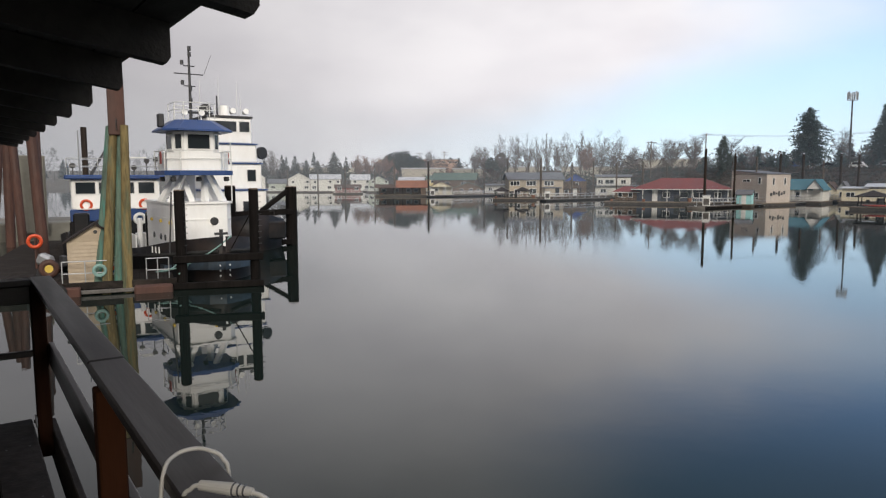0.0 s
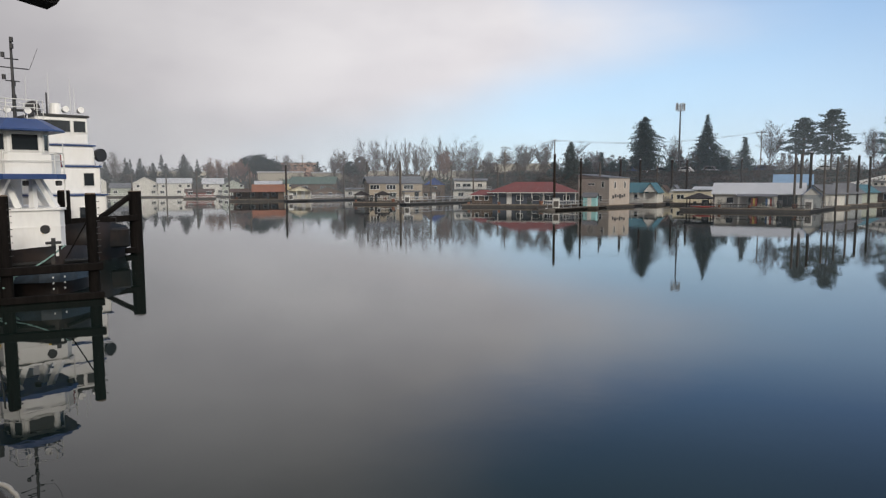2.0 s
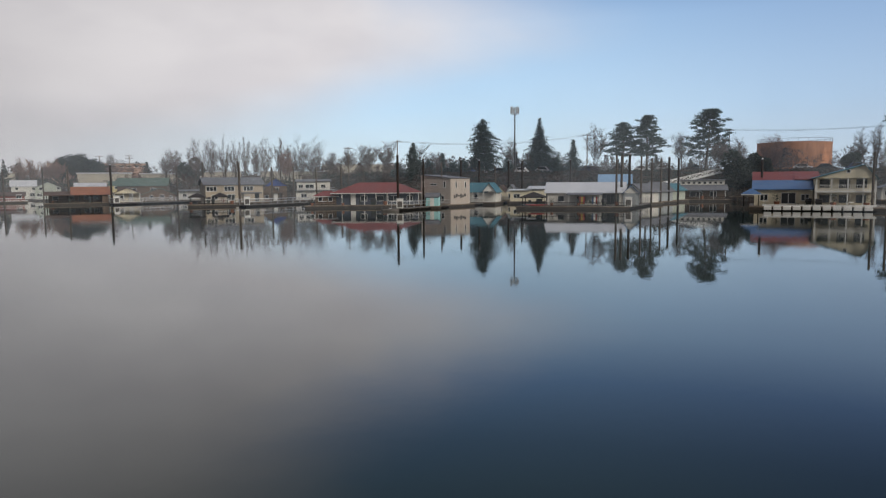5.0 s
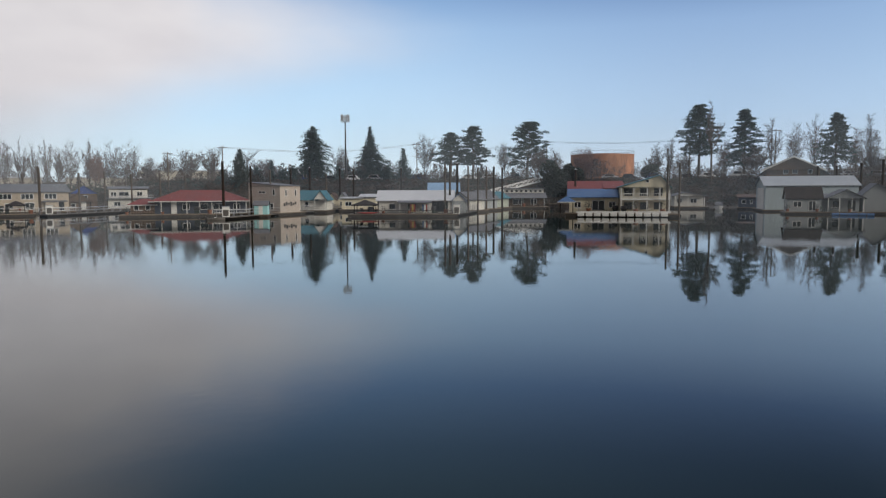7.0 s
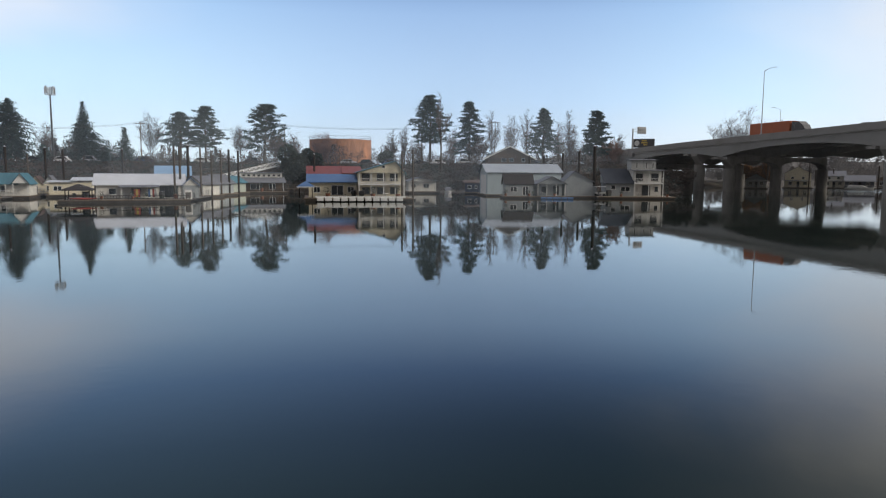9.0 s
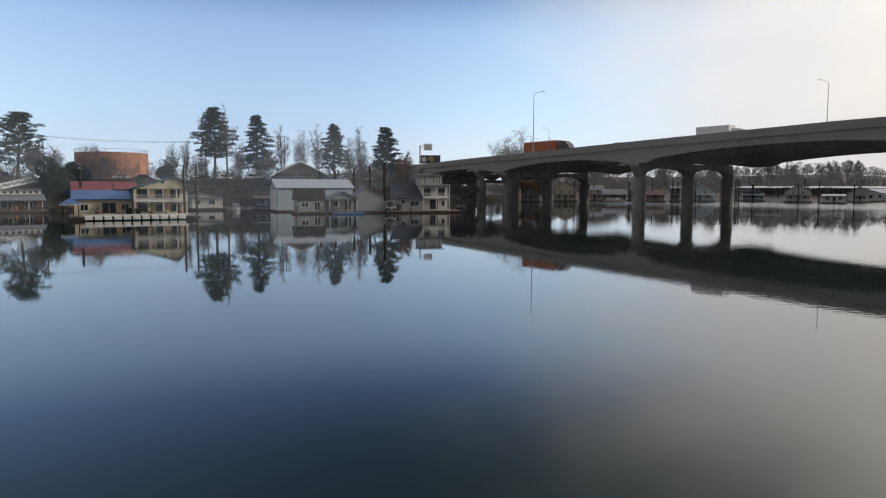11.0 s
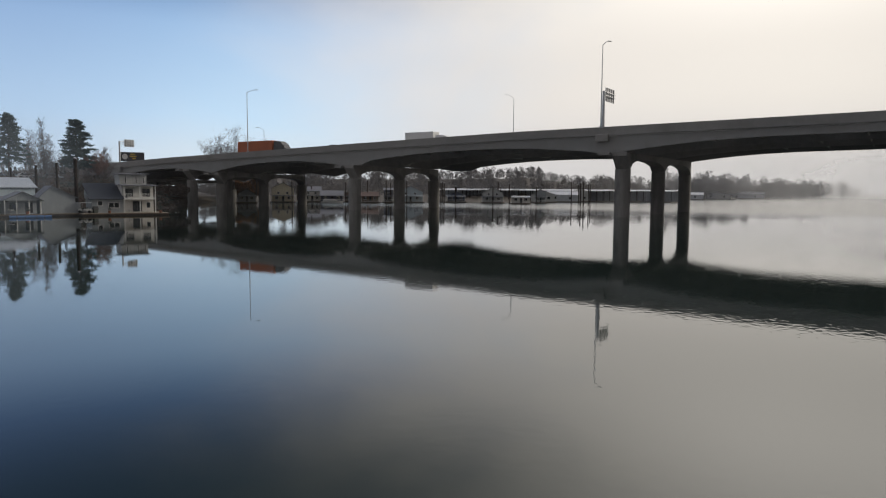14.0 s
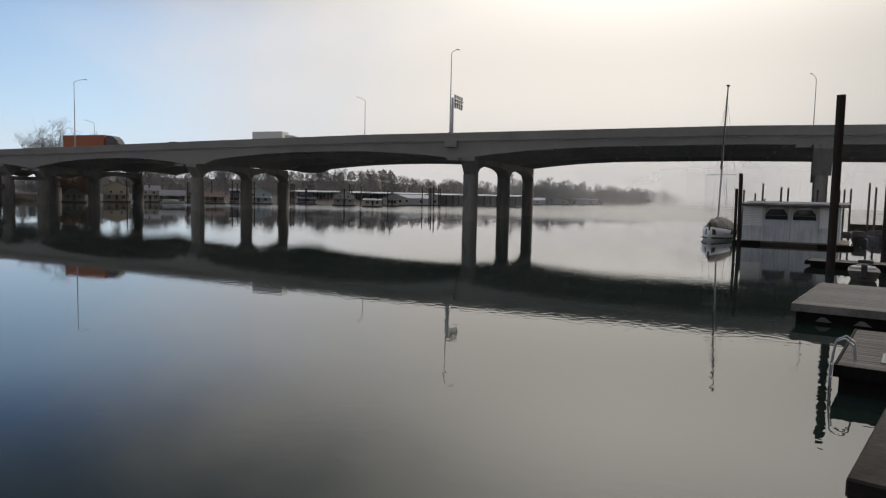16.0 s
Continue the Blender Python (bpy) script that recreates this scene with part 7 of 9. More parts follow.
for x in (-3, 3):
    part("post", tubed((x, 0.15, -1), (x, 0.15, 10.2), 0.2, 0.2, 8), M_METAL, t)


def lorry(s, d, box_mat, length, label, cab_mat, tall=4.1, cab_size=1.0):
    """Faces along the bridge towards the viewer's right."""
    t = thing("lorry", label, "lorry", bridge_frame(s, d, deck_z(s) - 1.05), "traffic on the bridge")
    part("trailer", boxed(-length, 0, -1.28, 1.28, 1.15, tall, bevel=0.06), box_mat, t)
    bm = bmesh.new()
    prism(bm, [(0.5, 0.6), (5.6, 0.6), (5.7, 1.6), (4.5, 1.95), (3.9, 2.9), (2.6, 3.8), (0.5, 3.95)], "y", -1.2, 1.2)
    bmesh.ops.bevel(bm, geom=bm.edges[:], offset=0.1, segments=2, affect="EDGES")
    bmesh.ops.scale(bm, vec=(1, 1, cab_size), verts=bm.verts[:])
    cab = part("cab", bm, cab_mat, t)
    part("windscreen", prism(bmesh.new(), [(x, z * cab_size) for x, z in ((4.52, 1.98), (4.56, 1.98), (3.97, 2.86), (3.93, 2.86))], "y", -1.0, 1.0), M_GLASS, cab)
    for x in (-length + 1.2, -length + 2.5, 1.2, 2.4, 4.8):
        for y in (-1.1, 1.1):
            part("wheel", tubed((x, y - 0.15, 0.5), (x, y + 0.15, 0.5), 0.5, 0.5, 12), M_RUBBER, t)
    part("chassis", boxed(-length, 5, -0.5, 0.5, 0.7, 1.12), M_DARKMETAL, t)


M_TRAILER = paint("orange_trailer_paint", (0.42, 0.115, 0.045), 0.5)
lorry(82.8, 5.0, M_TRAILER, 13.8, "orange articulated lorry on the bridge", CAR_PAINT[2])
lorry(36.9, 5.0, M_TRIM, 8.0, "white box lorry on the bridge", CAR_PAINT[0], 3.0, 0.55)
car(bridge_frame(64.0, 5.0, deck_z(64.0) - 1.05), 2, "car", 0.3, "traffic on the bridge", "on the bridge")

# ---------------------------------------------------------------- tugs


def hull_mesh(stations):
    """Loft (x forward, half width, sheer height, keel depth) into a closed hull with a deck 0.25 m under the rail."""
    bm = bmesh.new()
    rows = []
    for x, w, s, k in stations:
        half = [(0, k), (w * 0.55, k + 0.1), (w * 0.90, max(k * 0.35, -0.4)), (w * 0.97, s * 0.5), (w, s), (w - min(0.12, w * 0.5), s), (w - min(0.12, w * 0.5), s - 0.45)]
        rows.append([bm.verts.new((x, y, z)) for y, z in half] + [bm.verts.new((x, -y, z)) for y, z in half[:0:-1]])
    n = len(rows[0])
    for a, b in zip(rows, rows[1:]):
        for i in range(n):
            bm.faces.new((a[i], a[(i + 1) % n], b[(i + 1) % n], b[i]))
    bm.faces.new(rows[0][::-1]), bm.faces.new(rows[-1])
    bmesh.ops.recalc_face_normals(bm, faces=bm.faces[:])
    return bm


def octagon(w, l, cut, x0=0.0):
    return [(x0 + l, -w + cut), (x0 + l, w - cut), (x0 + l - cut, w), (x0 - l + cut, w), (x0 - l, w - cut), (x0 - l, -w + cut), (x0 - l + cut, -w), (x0 + l - cut, -w)]


def rail_loop(pts, heights, r=0.022, close=True, posts=True, z=0.0):
    bm = bmesh.new()
    loop = pts + pts[:1] if close else pts
    for h in heights:
        path_tube(bm, [(x, y, z + h) for x, y in loop], r, 5)
    if posts:
        for x, y in pts:
            tube(bm, (x, y, z), (x, y, z + heights[0]), r * 1.1, r * 1.1, 5)
    return bm


def pane(t, a, b, z0, z1, thick=0.03, name="window", m=M_GLASS):
    """A pane in the upright plane through a and b, with a thin rubber frame, standing proud of its wall."""
    a, b = Vector((*a, 0)), Vector((*b, 0))
    v = (b - a).normalized()
    n = Vector((v.y, -v.x, 0))
    w = (b - a).length
    mm = Matrix(((v.x, n.x, 0, a.x), (v.y, n.y, 0, a.y), (0, 0, 1, 0), (0, 0, 0, 1)))
    bm = bmesh.new()
    f = 0.05
    for q in ((0, w, z0, z0 + f), (0, w, z1 - f, z1), (0, f, z0 + f, z1 - f), (w - f, w, z0 + f, z1 - f)):
        box(bm, q[0], q[1], -0.01, thick + 0.012, q[2], q[3], mm)
    fr = part(name, bm, M_TRIM, t)
    part("pane", boxed(f * 0.5, w - f * 0.5, 0.0, thick, z0 + f * 0.5, z1 - f * 0.5, m=mm), m, fr)


def mm_frame(o, forward):
    f = Vector((*forward, 0)).normalized()
    s = Vector((-f.y, f.x, 0))
    return Matrix(((f.x, s.x, 0, o[0]), (f.y, s.y, 0, o[1]), (0, 0, 1, 0), (0, 0, 0, 1)))


# tug with the raised wheelhouse: x forward to the bow, y to port
t = thing("tugboat", "white tug with a blue-roofed wheelhouse on struts and black hull", "tugboat", mm_frame((-12.84, 36.27), (0.568, -0.823)), "moored tugs")
part("hull", hull_mesh([(-11.5, 2.0, 1.0, -0.6), (-10.5, 2.5, 0.95, -1.0), (-6, 2.75, 0.95, -1.2), (-2, 2.8, 1.15, -1.3), (1.2, 2.7, 1.5, -1.3), (2.8, 2.2, 1.78, -1.2), (3.8, 1.45, 1.95, -1.0), (4.4, 0.7, 2.05, -0.7), (4.75, 0.12, 2.1, -0.3)]), M_BLACKHULL, t, "black steel hull with a blunt bow", True)
part("deck", boxed(-11.2, 3.0, -2.3, 2.3, 0.55, 0.72), M_STEELBLUE, t)
bm = bmesh.new()
for y in (-1, 1):
    pts = [(-11.3, 2.32 * y, 0.72), (-6, 2.86 * y, 0.66), (-2, 2.9 * y, 0.8), (1.2, 2.82 * y, 1.05), (2.8, 2.32 * y, 1.2), (3.9, 1.5 * y, 1.32), (4.7, 0.25 * y, 1.42)]
    path_tube(bm, pts, 0.09, 6)
part("rubbing_strake", bm, M_RUBBER, t)
bm = bmesh.new()
prism(bm, [(3.9, 1.5), (4.55, 0.7), (4.86, 0), (4.55, -0.7), (3.9, -1.5), (3.6, -1.5), (3.6, 1.5)], "z", 0.55, 1.05)
part("bow_plate", bm, M_STEELBLUE, t, "scuffed blue steel bow plate")
part("bow_post", tubed((4.3, 0, 1.9), (4.3, 0, 2.4), 0.09, 0.09, 8), M_DARKMETAL, t)
part("bow_crossbar", tubed((4.3, -0.3, 2.2), (4.3, 0.3, 2.2), 0.06, 0.06, 8), M_DARKMETAL, t)
part("bow_light", tubed((3.6, -0.1, 2.75), (3.7, -0.1, 2.75), 0.19, 0.19, 16), M_DARKMETAL, t)
for k, s in enumerate((-0.25, 0.2)):
    for j in range(3):
        part("draft_mark", boxed(4.83, 4.85, s - 0.03, s + 0.03, 0.25 + 0.24 * j, 0.33 + 0.24 * j), M_TRIM, t)
for j in range(3):
    part("name_bar", boxed(2.35 - 0.28 * j, 2.5 - 0.28 * j, -2.40 - 0.09 * j, -2.36 - 0.09 * j, 1.25, 1.55), M_TRIM, t)
bm = bmesh.new()
prism(bm, [(-4.6, -1.42), (1.35, -1.42), (1.75, -1.1), (1.75, 1.1), (1.35, 1.42), (-4.6, 1.42)], "z", 0.7, 3.5)
house = part("deckhouse", bm, M_WHITE, t, "white steel deckhouse with rust streaks")
bm = bmesh.new()
prism(bm, [(-4.7, -1.5), (1.4, -1.5), (1.84, -1.14), (1.84, 1.14), (1.4, 1.5), (-4.7, 1.5)], "z", 3.504, 3.6)
part("deckhouse_top", bm, M_WHITE, t)
bm = bmesh.new()
prism(bm, [(-4.62, -1.44), (1.36, -1.44), (1.77, -1.12), (1.77, 1.12), (1.36, 1.44), (-4.62, 1.44)], "z", 2.72, 2.78)
part("weld_seam", bm, M_WHITE, t)
for x in (-0.4, -1.3, -2.9):
    part("porthole", tubed((x, -1.41, 1.75), (x, -1.46, 1.75), 0.16, 0.16, 14), M_GLASS, t)
for x in (0.9, -1.1, -3.2):
    part("deck_lamp", boxed(x - 0.1, x + 0.1, -1.54, -1.43, 2.5, 2.66, bevel=0.02), paint("lamp_yellow", (0.75, 0.55, 0.12), 0.4) if x == 0.9 else bpy.data.materials["lamp_yellow"], t)
part("deck_lamp", boxed(1.76, 1.86, 0.3, 0.45, 2.45, 2.75, bevel=0.02), bpy.data.materials["lamp_yellow"], t)
part("locker", boxed(-5.6, -4.7, -1.9, -1.1, 0.72, 1.7, bevel=0.04), M_WHITE, t)
part("side_bulwark", boxed(-5.0, -3.2, -2.35, -2.25, 0.72, 1.75, bevel=0.03), M_WHITE, t)
part("vent", tubed((-4.2, -1.9, 0.72), (-4.2, -1.9, 2.6), 0.14, 0.14, 10), M_WHITE, t)
# struts
for x, y, a, b in ((0.9, -1.0, 0.55, -1.35), (0.9, 1.0, 0.55, 1.35), (-1.6, -1.0, -1.0, -1.5), (-1.6, 1.0, -1.0, 1.5), (-0.3, -0.9, 0.8, -0.3), (-0.3, 0.9, 0.8, 0.3)):
    bm = bmesh.new()
    tube(bm, (a, b * 0.98, 3.55), (x * 0.55, y * 0.62, 5.0), 0.19, 0.16, 4)
    part("strut", bm, M_WHITE, t)
part("stair_tower", boxed(-2.6, -1.6, -0.5, 0.5, 3.6, 5.0, bevel=0.03), M_WHITE, t)
bm = bmesh.new()
prism(bm, octagon(1.68, 1.68, 0.6), "z", 4.93, 5.16)
part("wheelhouse_platform", bm, M_BLUE, t, "blue edge of the wheelhouse platform")
for x, y in ((1.2, -1.3), (1.2, 1.3), (-0.2, -1.5), (0.9, 0.0)):
    part("floodlight", boxed(x - 0.12, x + 0.12, y - 0.12, y + 0.12, 4.62, 4.86, bevel=0.04), M_DARKMETAL, t)
cab = octagon(1.12, 1.12, 0.42)
bm = bmesh.new()
prism(bm, cab, "z", 5.165, 7.16)
part("wheelhouse", bm, M_WHITE, t, "white octagonal wheelhouse")
for i in range(8):
    (ax, ay), (bx, by) = cab[i], cab[(i + 1) % 8]
    p, q = Vector((ax, ay)), Vector((bx, by))
    f = 0.12 if (q - p).length > 0.9 else 0.08
    u = (q - p).normalized() * f
    pane(t, (p + u), (q - u), 6.2, 7.0)
bm = bmesh.new()
prism(bm, octagon(1.5, 1.5, 0.55), "z", 5.17, 6.05)
bmesh.ops.delete(bm, geom=[f for f in bm.faces if abs(f.normal.z) > 0.9], context="FACES_ONLY")
bmesh.ops.solidify(bm, geom=bm.faces[:], thickness=0.04)
part("bulwark", bm, M_WHITE, t, "white bulwark round the wheelhouse")
part("platform_rail", rail_loop(octagon(1.64, 1.64, 0.6), (0.98, 0.6), z=5.16), M_TRIM, t)
for y in (-1.67, 1.67):
    part("flag_board", boxed(0.2, 0.5, y - 0.02, y + 0.02, 5.5, 6.1), paint("signal_red", (0.28, 0.06, 0.05), 0.6) if y < 0 else bpy.data.materials["signal_red"], t)
bm = bmesh.new()
lo, hi = octagon(1.72, 1.72, 0.62), octagon(0.95, 0.95, 0.34)
a = [bm.verts.new((x, y, 7.1)) for x, y in lo]
b = [bm.verts.new((x, y, 7.18)) for x, y in lo]
c = [bm.verts.new((x, y, 7.68)) for x, y in hi]
for i in range(8):
    j = (i + 1) % 8
    bm.faces.new((a[i], a[j], b[j], b[i])), bm.faces.new((b[i], b[j], c[j], c[i]))
bm.faces.new(a[::-1]), bm.faces.new(c)
bmesh.ops.recalc_face_normals(bm, faces=bm.faces[:])
part("wheelhouse_roof", bm, M_BLUE, t, "sloping blue wheelhouse roof")
part("roof_rail", rail_loop(octagon(0.98, 0.98, 0.35), (0.85, 0.5), z=7.68), M_TRIM, t)
part("mast", tubed((-0.1, 0, 7.68), (-0.1, 0, 11.4), 0.085, 0.05, 8), M_DARKMETAL, t, "black signal mast")
for z, w in ((10.05, 0.75), (10.45, 0.3), (9.45, 0.3)):
    part("yardarm", tubed((-0.1, -w, z), (-0.1, w * 0.9, z), 0.03, 0.03, 6), M_DARKMETAL, t)
for y, z in ((-0.35, 10.5), (-0.35, 9.5), (0.0, 8.6), (0.0, 9.2), (0.0, 10.9), (0.0, 11.2)):
    part("signal_light", tubed((-0.1 + (0.12 if y == 0 else 0), y, z), (-0.1 + (0.12 if y == 0 else 0), y, z + 0.22), 0.085, 0.085, 8), M_DARKMETAL, t)
part("whip_antenna", tubed((-0.1, 0.72, 10.05), (-0.25, 1.15, 11.1), 0.014, 0.008, 4), M_DARKMETAL, t)
for y in (-0.55, 0.28):
    s = part("searchlight", tubed((0.6, y, 8.02), (0.88, y, 8.05), 0.11, 0.15, 14), M_WHITE, t)
    part("searchlight_stem", tubed((0.7, y, 7.68), (0.7, y, 7.94), 0.04, 0.04, 6), M_WHITE, s)
part("radar_scanner", boxed(-0.5, -0.35, -0.1, 1.2, 8.1, 8.22, bevel=0.03), M_DARKMETAL, t)
part("loudhailer", boxed(0.2, 0.55, -1.75, -1.45, 7.3, 7.95, bevel=0.05), M_DARKMETAL, t)
part("flagstaff", tubed((1.0, 1.62, 3.6), (1.0, 1.62, 6.6), 0.035, 0.03, 6), M_TRIM, t)

# mooring lines from the bow
for a, b in (((-11.35, 29.9, 0.7), (-11.9, 33.2, 1.5)), ((-12.4, 30.6, 0.7), (-12.0, 33.1, 1.7)), ((-12.6, 30.5, 0.7), (-9.9, 32.6, 2.1))):
    a, b = Vector(a), Vector(b)
    bm = bmesh.new()
    path_tube(bm, [a.lerp(b, i / 8) + Vector((0, 0, -0.35 * (1 - (i / 4 - 1) ** 2))) for i in range(9)], 0.035, 6)
    tagged(part("mooring_line", bm, M_ROPE), "slack green-grey mooring line to the tug's bow", "rope", "mooring lines")

# tall white tug behind
t = thing("tugboat", "tall white towboat with blue bands and many decks", "tugboat", mm_frame((-15.0, 49.4), (0.55, -0.835)), "moored tugs")
part("hull", hull_mesh([(-12, 3.6, 1.3, -1), (-4, 3.9, 1.3, -1.4), (1.0, 3.6, 1.6, -1.4), (3.2, 2.6, 2.0, -1.2), (4.4, 1.2, 2.3, -0.8), (4.9, 0.2, 2.4, -0.3)]), M_BLACKHULL, t, "black steel hull", True)
part("bow_apron", boxed(3.0, 4.4, 0.3, 2.4, 0.7, 1.9, bevel=0.1), M_BLACKHULL, t)
for w, l0, l1, z0, z1 in ((2.25, -9, 1.0, 1.3, 3.9), (2.05, -7.5, 0.7, 3.98, 5.75), (1.8, -6.0, 0.5, 5.83, 7.1), (1.55, -3.8, 0.3, 7.18, 8.95)):
    part("deckhouse", boxed(l0, l1, -w, w, z0, z1, bevel=0.08), M_WHITE, t)
    part("blue_band", boxed(l0 - 0.06, l1 + 0.08, -w - 0.08, w + 0.08, z1 + 0.004, z1 + 0.09 if z1 < 8 else z1 + 0.14), M_BLUE if z1 < 8 else M_DARKMETAL, t)
    part("weld_seam", boxed(l0 - 0.01, l1 + 0.012, -w - 0.012, w + 0.012, (z0 + z1) / 2 - 0.02, (z0 + z1) / 2 + 0.02), M_WHITE, t)
pane(t, (0.3, 0.62), (0.3, 1.42), 7.95, 8.75), pane(t, (0.3, -1.42), (0.3, 0.5), 7.95, 8.75)
pane(t, (-0.2, 1.55), (-1.6, 1.55), 8.0, 8.75), pane(t, (-1.4, -1.55), (-0.1, -1.55), 8.0, 8.75)
pane(t, (0.7, 0.95), (0.7, 1.65), 4.5, 5.4), pane(t, (1.0, 0.5), (1.0, 1.2), 2.2, 3.2), pane(t, (1.0, -1.2), (1.0, -0.5), 2.2, 3.2)
part("window", tubed((0.1, 2.2, 6.55), (0.32, 2.3, 6.55), 0.44, 0.44, 18), M_DARKMETAL, t, "round dark lamp housing")
part("radome", tubed((-1.2, 0.1, 9.1), (-1.2, 0.1, 9.9), 0.42, 0.3, 14), M_WHITE, t)
part("lattice_mast", tubed((-1.6, -0.3, 9.1), (-1.6, -0.3, 10.6), 0.06, 0.05, 6), M_DARKMETAL, t)
for y, h in ((-1.5, 11.6), (-0.2, 11.9), (1.1, 11.6), (1.35, 11.0)):
    part("whip_antenna", tubed((-1.5, y, 9.1), (-1.5, y, h), 0.02, 0.012, 5), M_TRIM, t)
for y in (1.2, 0.3):
    part("searchlight", tubed((-0.2, y, 9.4), (0.25, y, 9.45), 0.17, 0.2, 12), M_WHITE, t)
part("horn_plate", tubed((-0.8, -1.35, 9.5), (-0.7, -1.35, 9.5), 0.42, 0.42, 18), M_DARKMETAL, t)
for y in (1.4, 2.0):
    part("winch", tubed((1.8, y - 0.35, 1.95), (1.8, y + 0.35, 1.95), 0.28, 0.28, 12), M_DARKMETAL, t)
part("deck_rail", rail_loop([(2.6, 0.4), (2.6, 2.2), (1.2, 2.9)], (0.6, 0.3), close=False, z=1.9), M_DARKMETAL, t)

# blue-roofed push boat
t = thing("pushboat", "white push boat with a flat blue roof and life rings", "tugboat", mm_frame((-19.2, 41.2), (0.43, -0.90)), "moored tugs")
part("hull", hull_mesh([(-12, 2.9, 1.2, -1), (0, 3.0, 1.4, -1.2), (1.6, 2.9, 1.7, -1.0), (2.6, 2.6, 1.9, -0.6)]), M_BLACKHULL, t, "black square-bowed hull")
part("foredeck_house", boxed(-6, 0.28, -2.5, 2.5, 1.2, 2.3, bevel=0.05), M_BLACKHULL, t)
part("lower_house", boxed(-6, 0.3, -2.45, 2.45, 2.304, 3.0, bevel=0.05), M_BLUE, t, "blue painted lower house")
part("cabin", boxed(-5, 0.2, -2.35, 2.35, 3.004, 4.72, bevel=0.05), M_WHITE, t)
part("cabin_roof", boxed(-5.3, 0.55, -2.65, 2.65, 4.725, 4.98, bevel=0.06), M_BLUE, t, "flat blue roof")
for a, b in ((-2.15, -1.05), (-0.95, 0.0), (0.1, 1.0), (1.15, 2.1)):
    pane(t, (0.2, a), (0.2, b), 3.85, 4.6)
pane(t, (-1.4, -2.35), (-0.4, -2.35), 3.85, 4.6)
for y in (-1.6, 1.5):
    part("life_ring", ring(bmesh.new(), (0.26, y, 3.25), (1, 0, 0), 0.27, 0.07), M_ORANGE, t)
    part("ring_bracket", boxed(0.2, 0.4, y - 0.5, y + 0.5, 3.0, 3.06), M_TRIM, t)
part("roof_rail", rail_loop([(0.3, -2.5), (0.3, -0.9), (0.3, 0.8), (0.3, 2.5), (-3, 2.5), (-3, -2.5)], (0.95, 0.5), z=4.98), M_METAL, t)
part("mast", tubed((-1.5, -1.9, 4.98), (-1.5, -1.9, 7.6), 0.06, 0.04, 6), M_METAL, t)
part("boom", tubed((-0.5, -1.3, 4.98), (-1.2, -0.4, 6.6), 0.08, 0.06, 6), M_DARKMETAL, t)
for y, z in ((1.7, 5.8), (1.0, 5.4), (2.2, 5.9), (-0.4, 5.6), (-2.2, 5.5)):
    s = part("deck_lamp", tubed((0.0, y, z), (0.25, y, z), 0.14, 0.16, 10), M_DARKMETAL, t)
    part("lamp_stem", tubed((0.1, y, 4.98), (0.1, y, z), 0.03, 0.03, 5), M_DARKMETAL, s)
part("radar_bar", boxed(-0.3, -0.2, 0.2, 1.7, 5.95, 6.05, bevel=0.02), M_TRIM, t)
part("push_knee", boxed(2.2, 2.9, -2.2, -1.4, 0.3, 2.9, bevel=0.08), M_BLACKHULL, t)
part("push_knee", boxed(2.2, 2.9, 1.4, 2.2, 0.3, 2.9, bevel=0.08), M_BLACKHULL, t)
part("fairlead", ring(bmesh.new(), (0.34, 1.2, 2.4), (1, 0, 0), 0.28, 0.1, 16, 6), M_TRIM, t)

# ---------------------------------------------------------------- creosoted pile frame round the tugs
def timber(bm, a, b, w):
    a, b = Vector(a), Vector(b)
    q = (b - a).to_track_quat("Z", "Y").to_matrix().to_4x4()
    box(bm, -w, w, -w, w, 0, (b - a).length, Matrix.Translation(a) @ q, 0.03)


def pile_frame(label, piles, beams, braces):
    t = thing("mooring_dolphin", label, "mooring dolphin", group="mooring dolphins")
    for x, y, top, r in piles:
        p = part("timber_shaft", tubed((x, y, -2.5), (x, y, top), r, r * 0.96, 14), M_CREOSOTE, t)
        part("pile_top", tubed((x, y, top), (x, y, top + 0.05), r * 0.97, r * 0.8, 14), M_OLDWOOD, p)
    for a, b, w in beams:
        bm = bmesh.new()
        timber(bm, a, b, w)
        part("beam", bm, M_CREOSOTE, t)
    for a, b, w in braces:
        bm = bmesh.new()
        timber(bm, a, b, w)
        part("brace", bm, M_CREOSOTE, t)
    return t


t = pile_frame("black creosoted timber pile frame with ladder pegs", ((-11.33, 30.2, 4.25, 0.23), (-8.39, 31.1, 4.3, 0.22)),
               (((-11.6, 29.9, 1.3), (-8.0, 31.0, 1.35), 0.16), ((-11.6, 29.9, 0.15), (-8.0, 31.0, 0.15), 0.14)), (((-9.6, 31.6, 1.6), (-8.5, 31.3, 3.4), 0.03),))
for x, y in ((-11.33, 30.2), (-8.39, 31.1)):
    for k in range(9):
        part("peg", tubed((x + 0.2, y - 0.1, 1.9 + 0.26 * k), (x + 0.34, y - 0.08, 1.92 + 0.26 * k), 0.015, 0.015, 5), M_DARKMETAL, t)
part("gauge_rod", tubed((-11.75, 30.0, 1.6), (-11.62, 30.1, 4.2), 0.035, 0.035, 6), M_DARKMETAL, t)
pile_frame("black creosoted timber dolphin with diagonal braces", ((-10.9, 50.1, 4.15, 0.42), (-14.0, 46.0, 4.25, 0.36)),
           (((-14.2, 46.1, 2.35), (-10.7, 50.0, 2.4), 0.2), ((-14.2, 46.1, 0.25), (-10.7, 50.0, 0.25), 0.18)), (((-12.6, 48.3, 2.5), (-11.05, 49.9, 3.9), 0.15),))

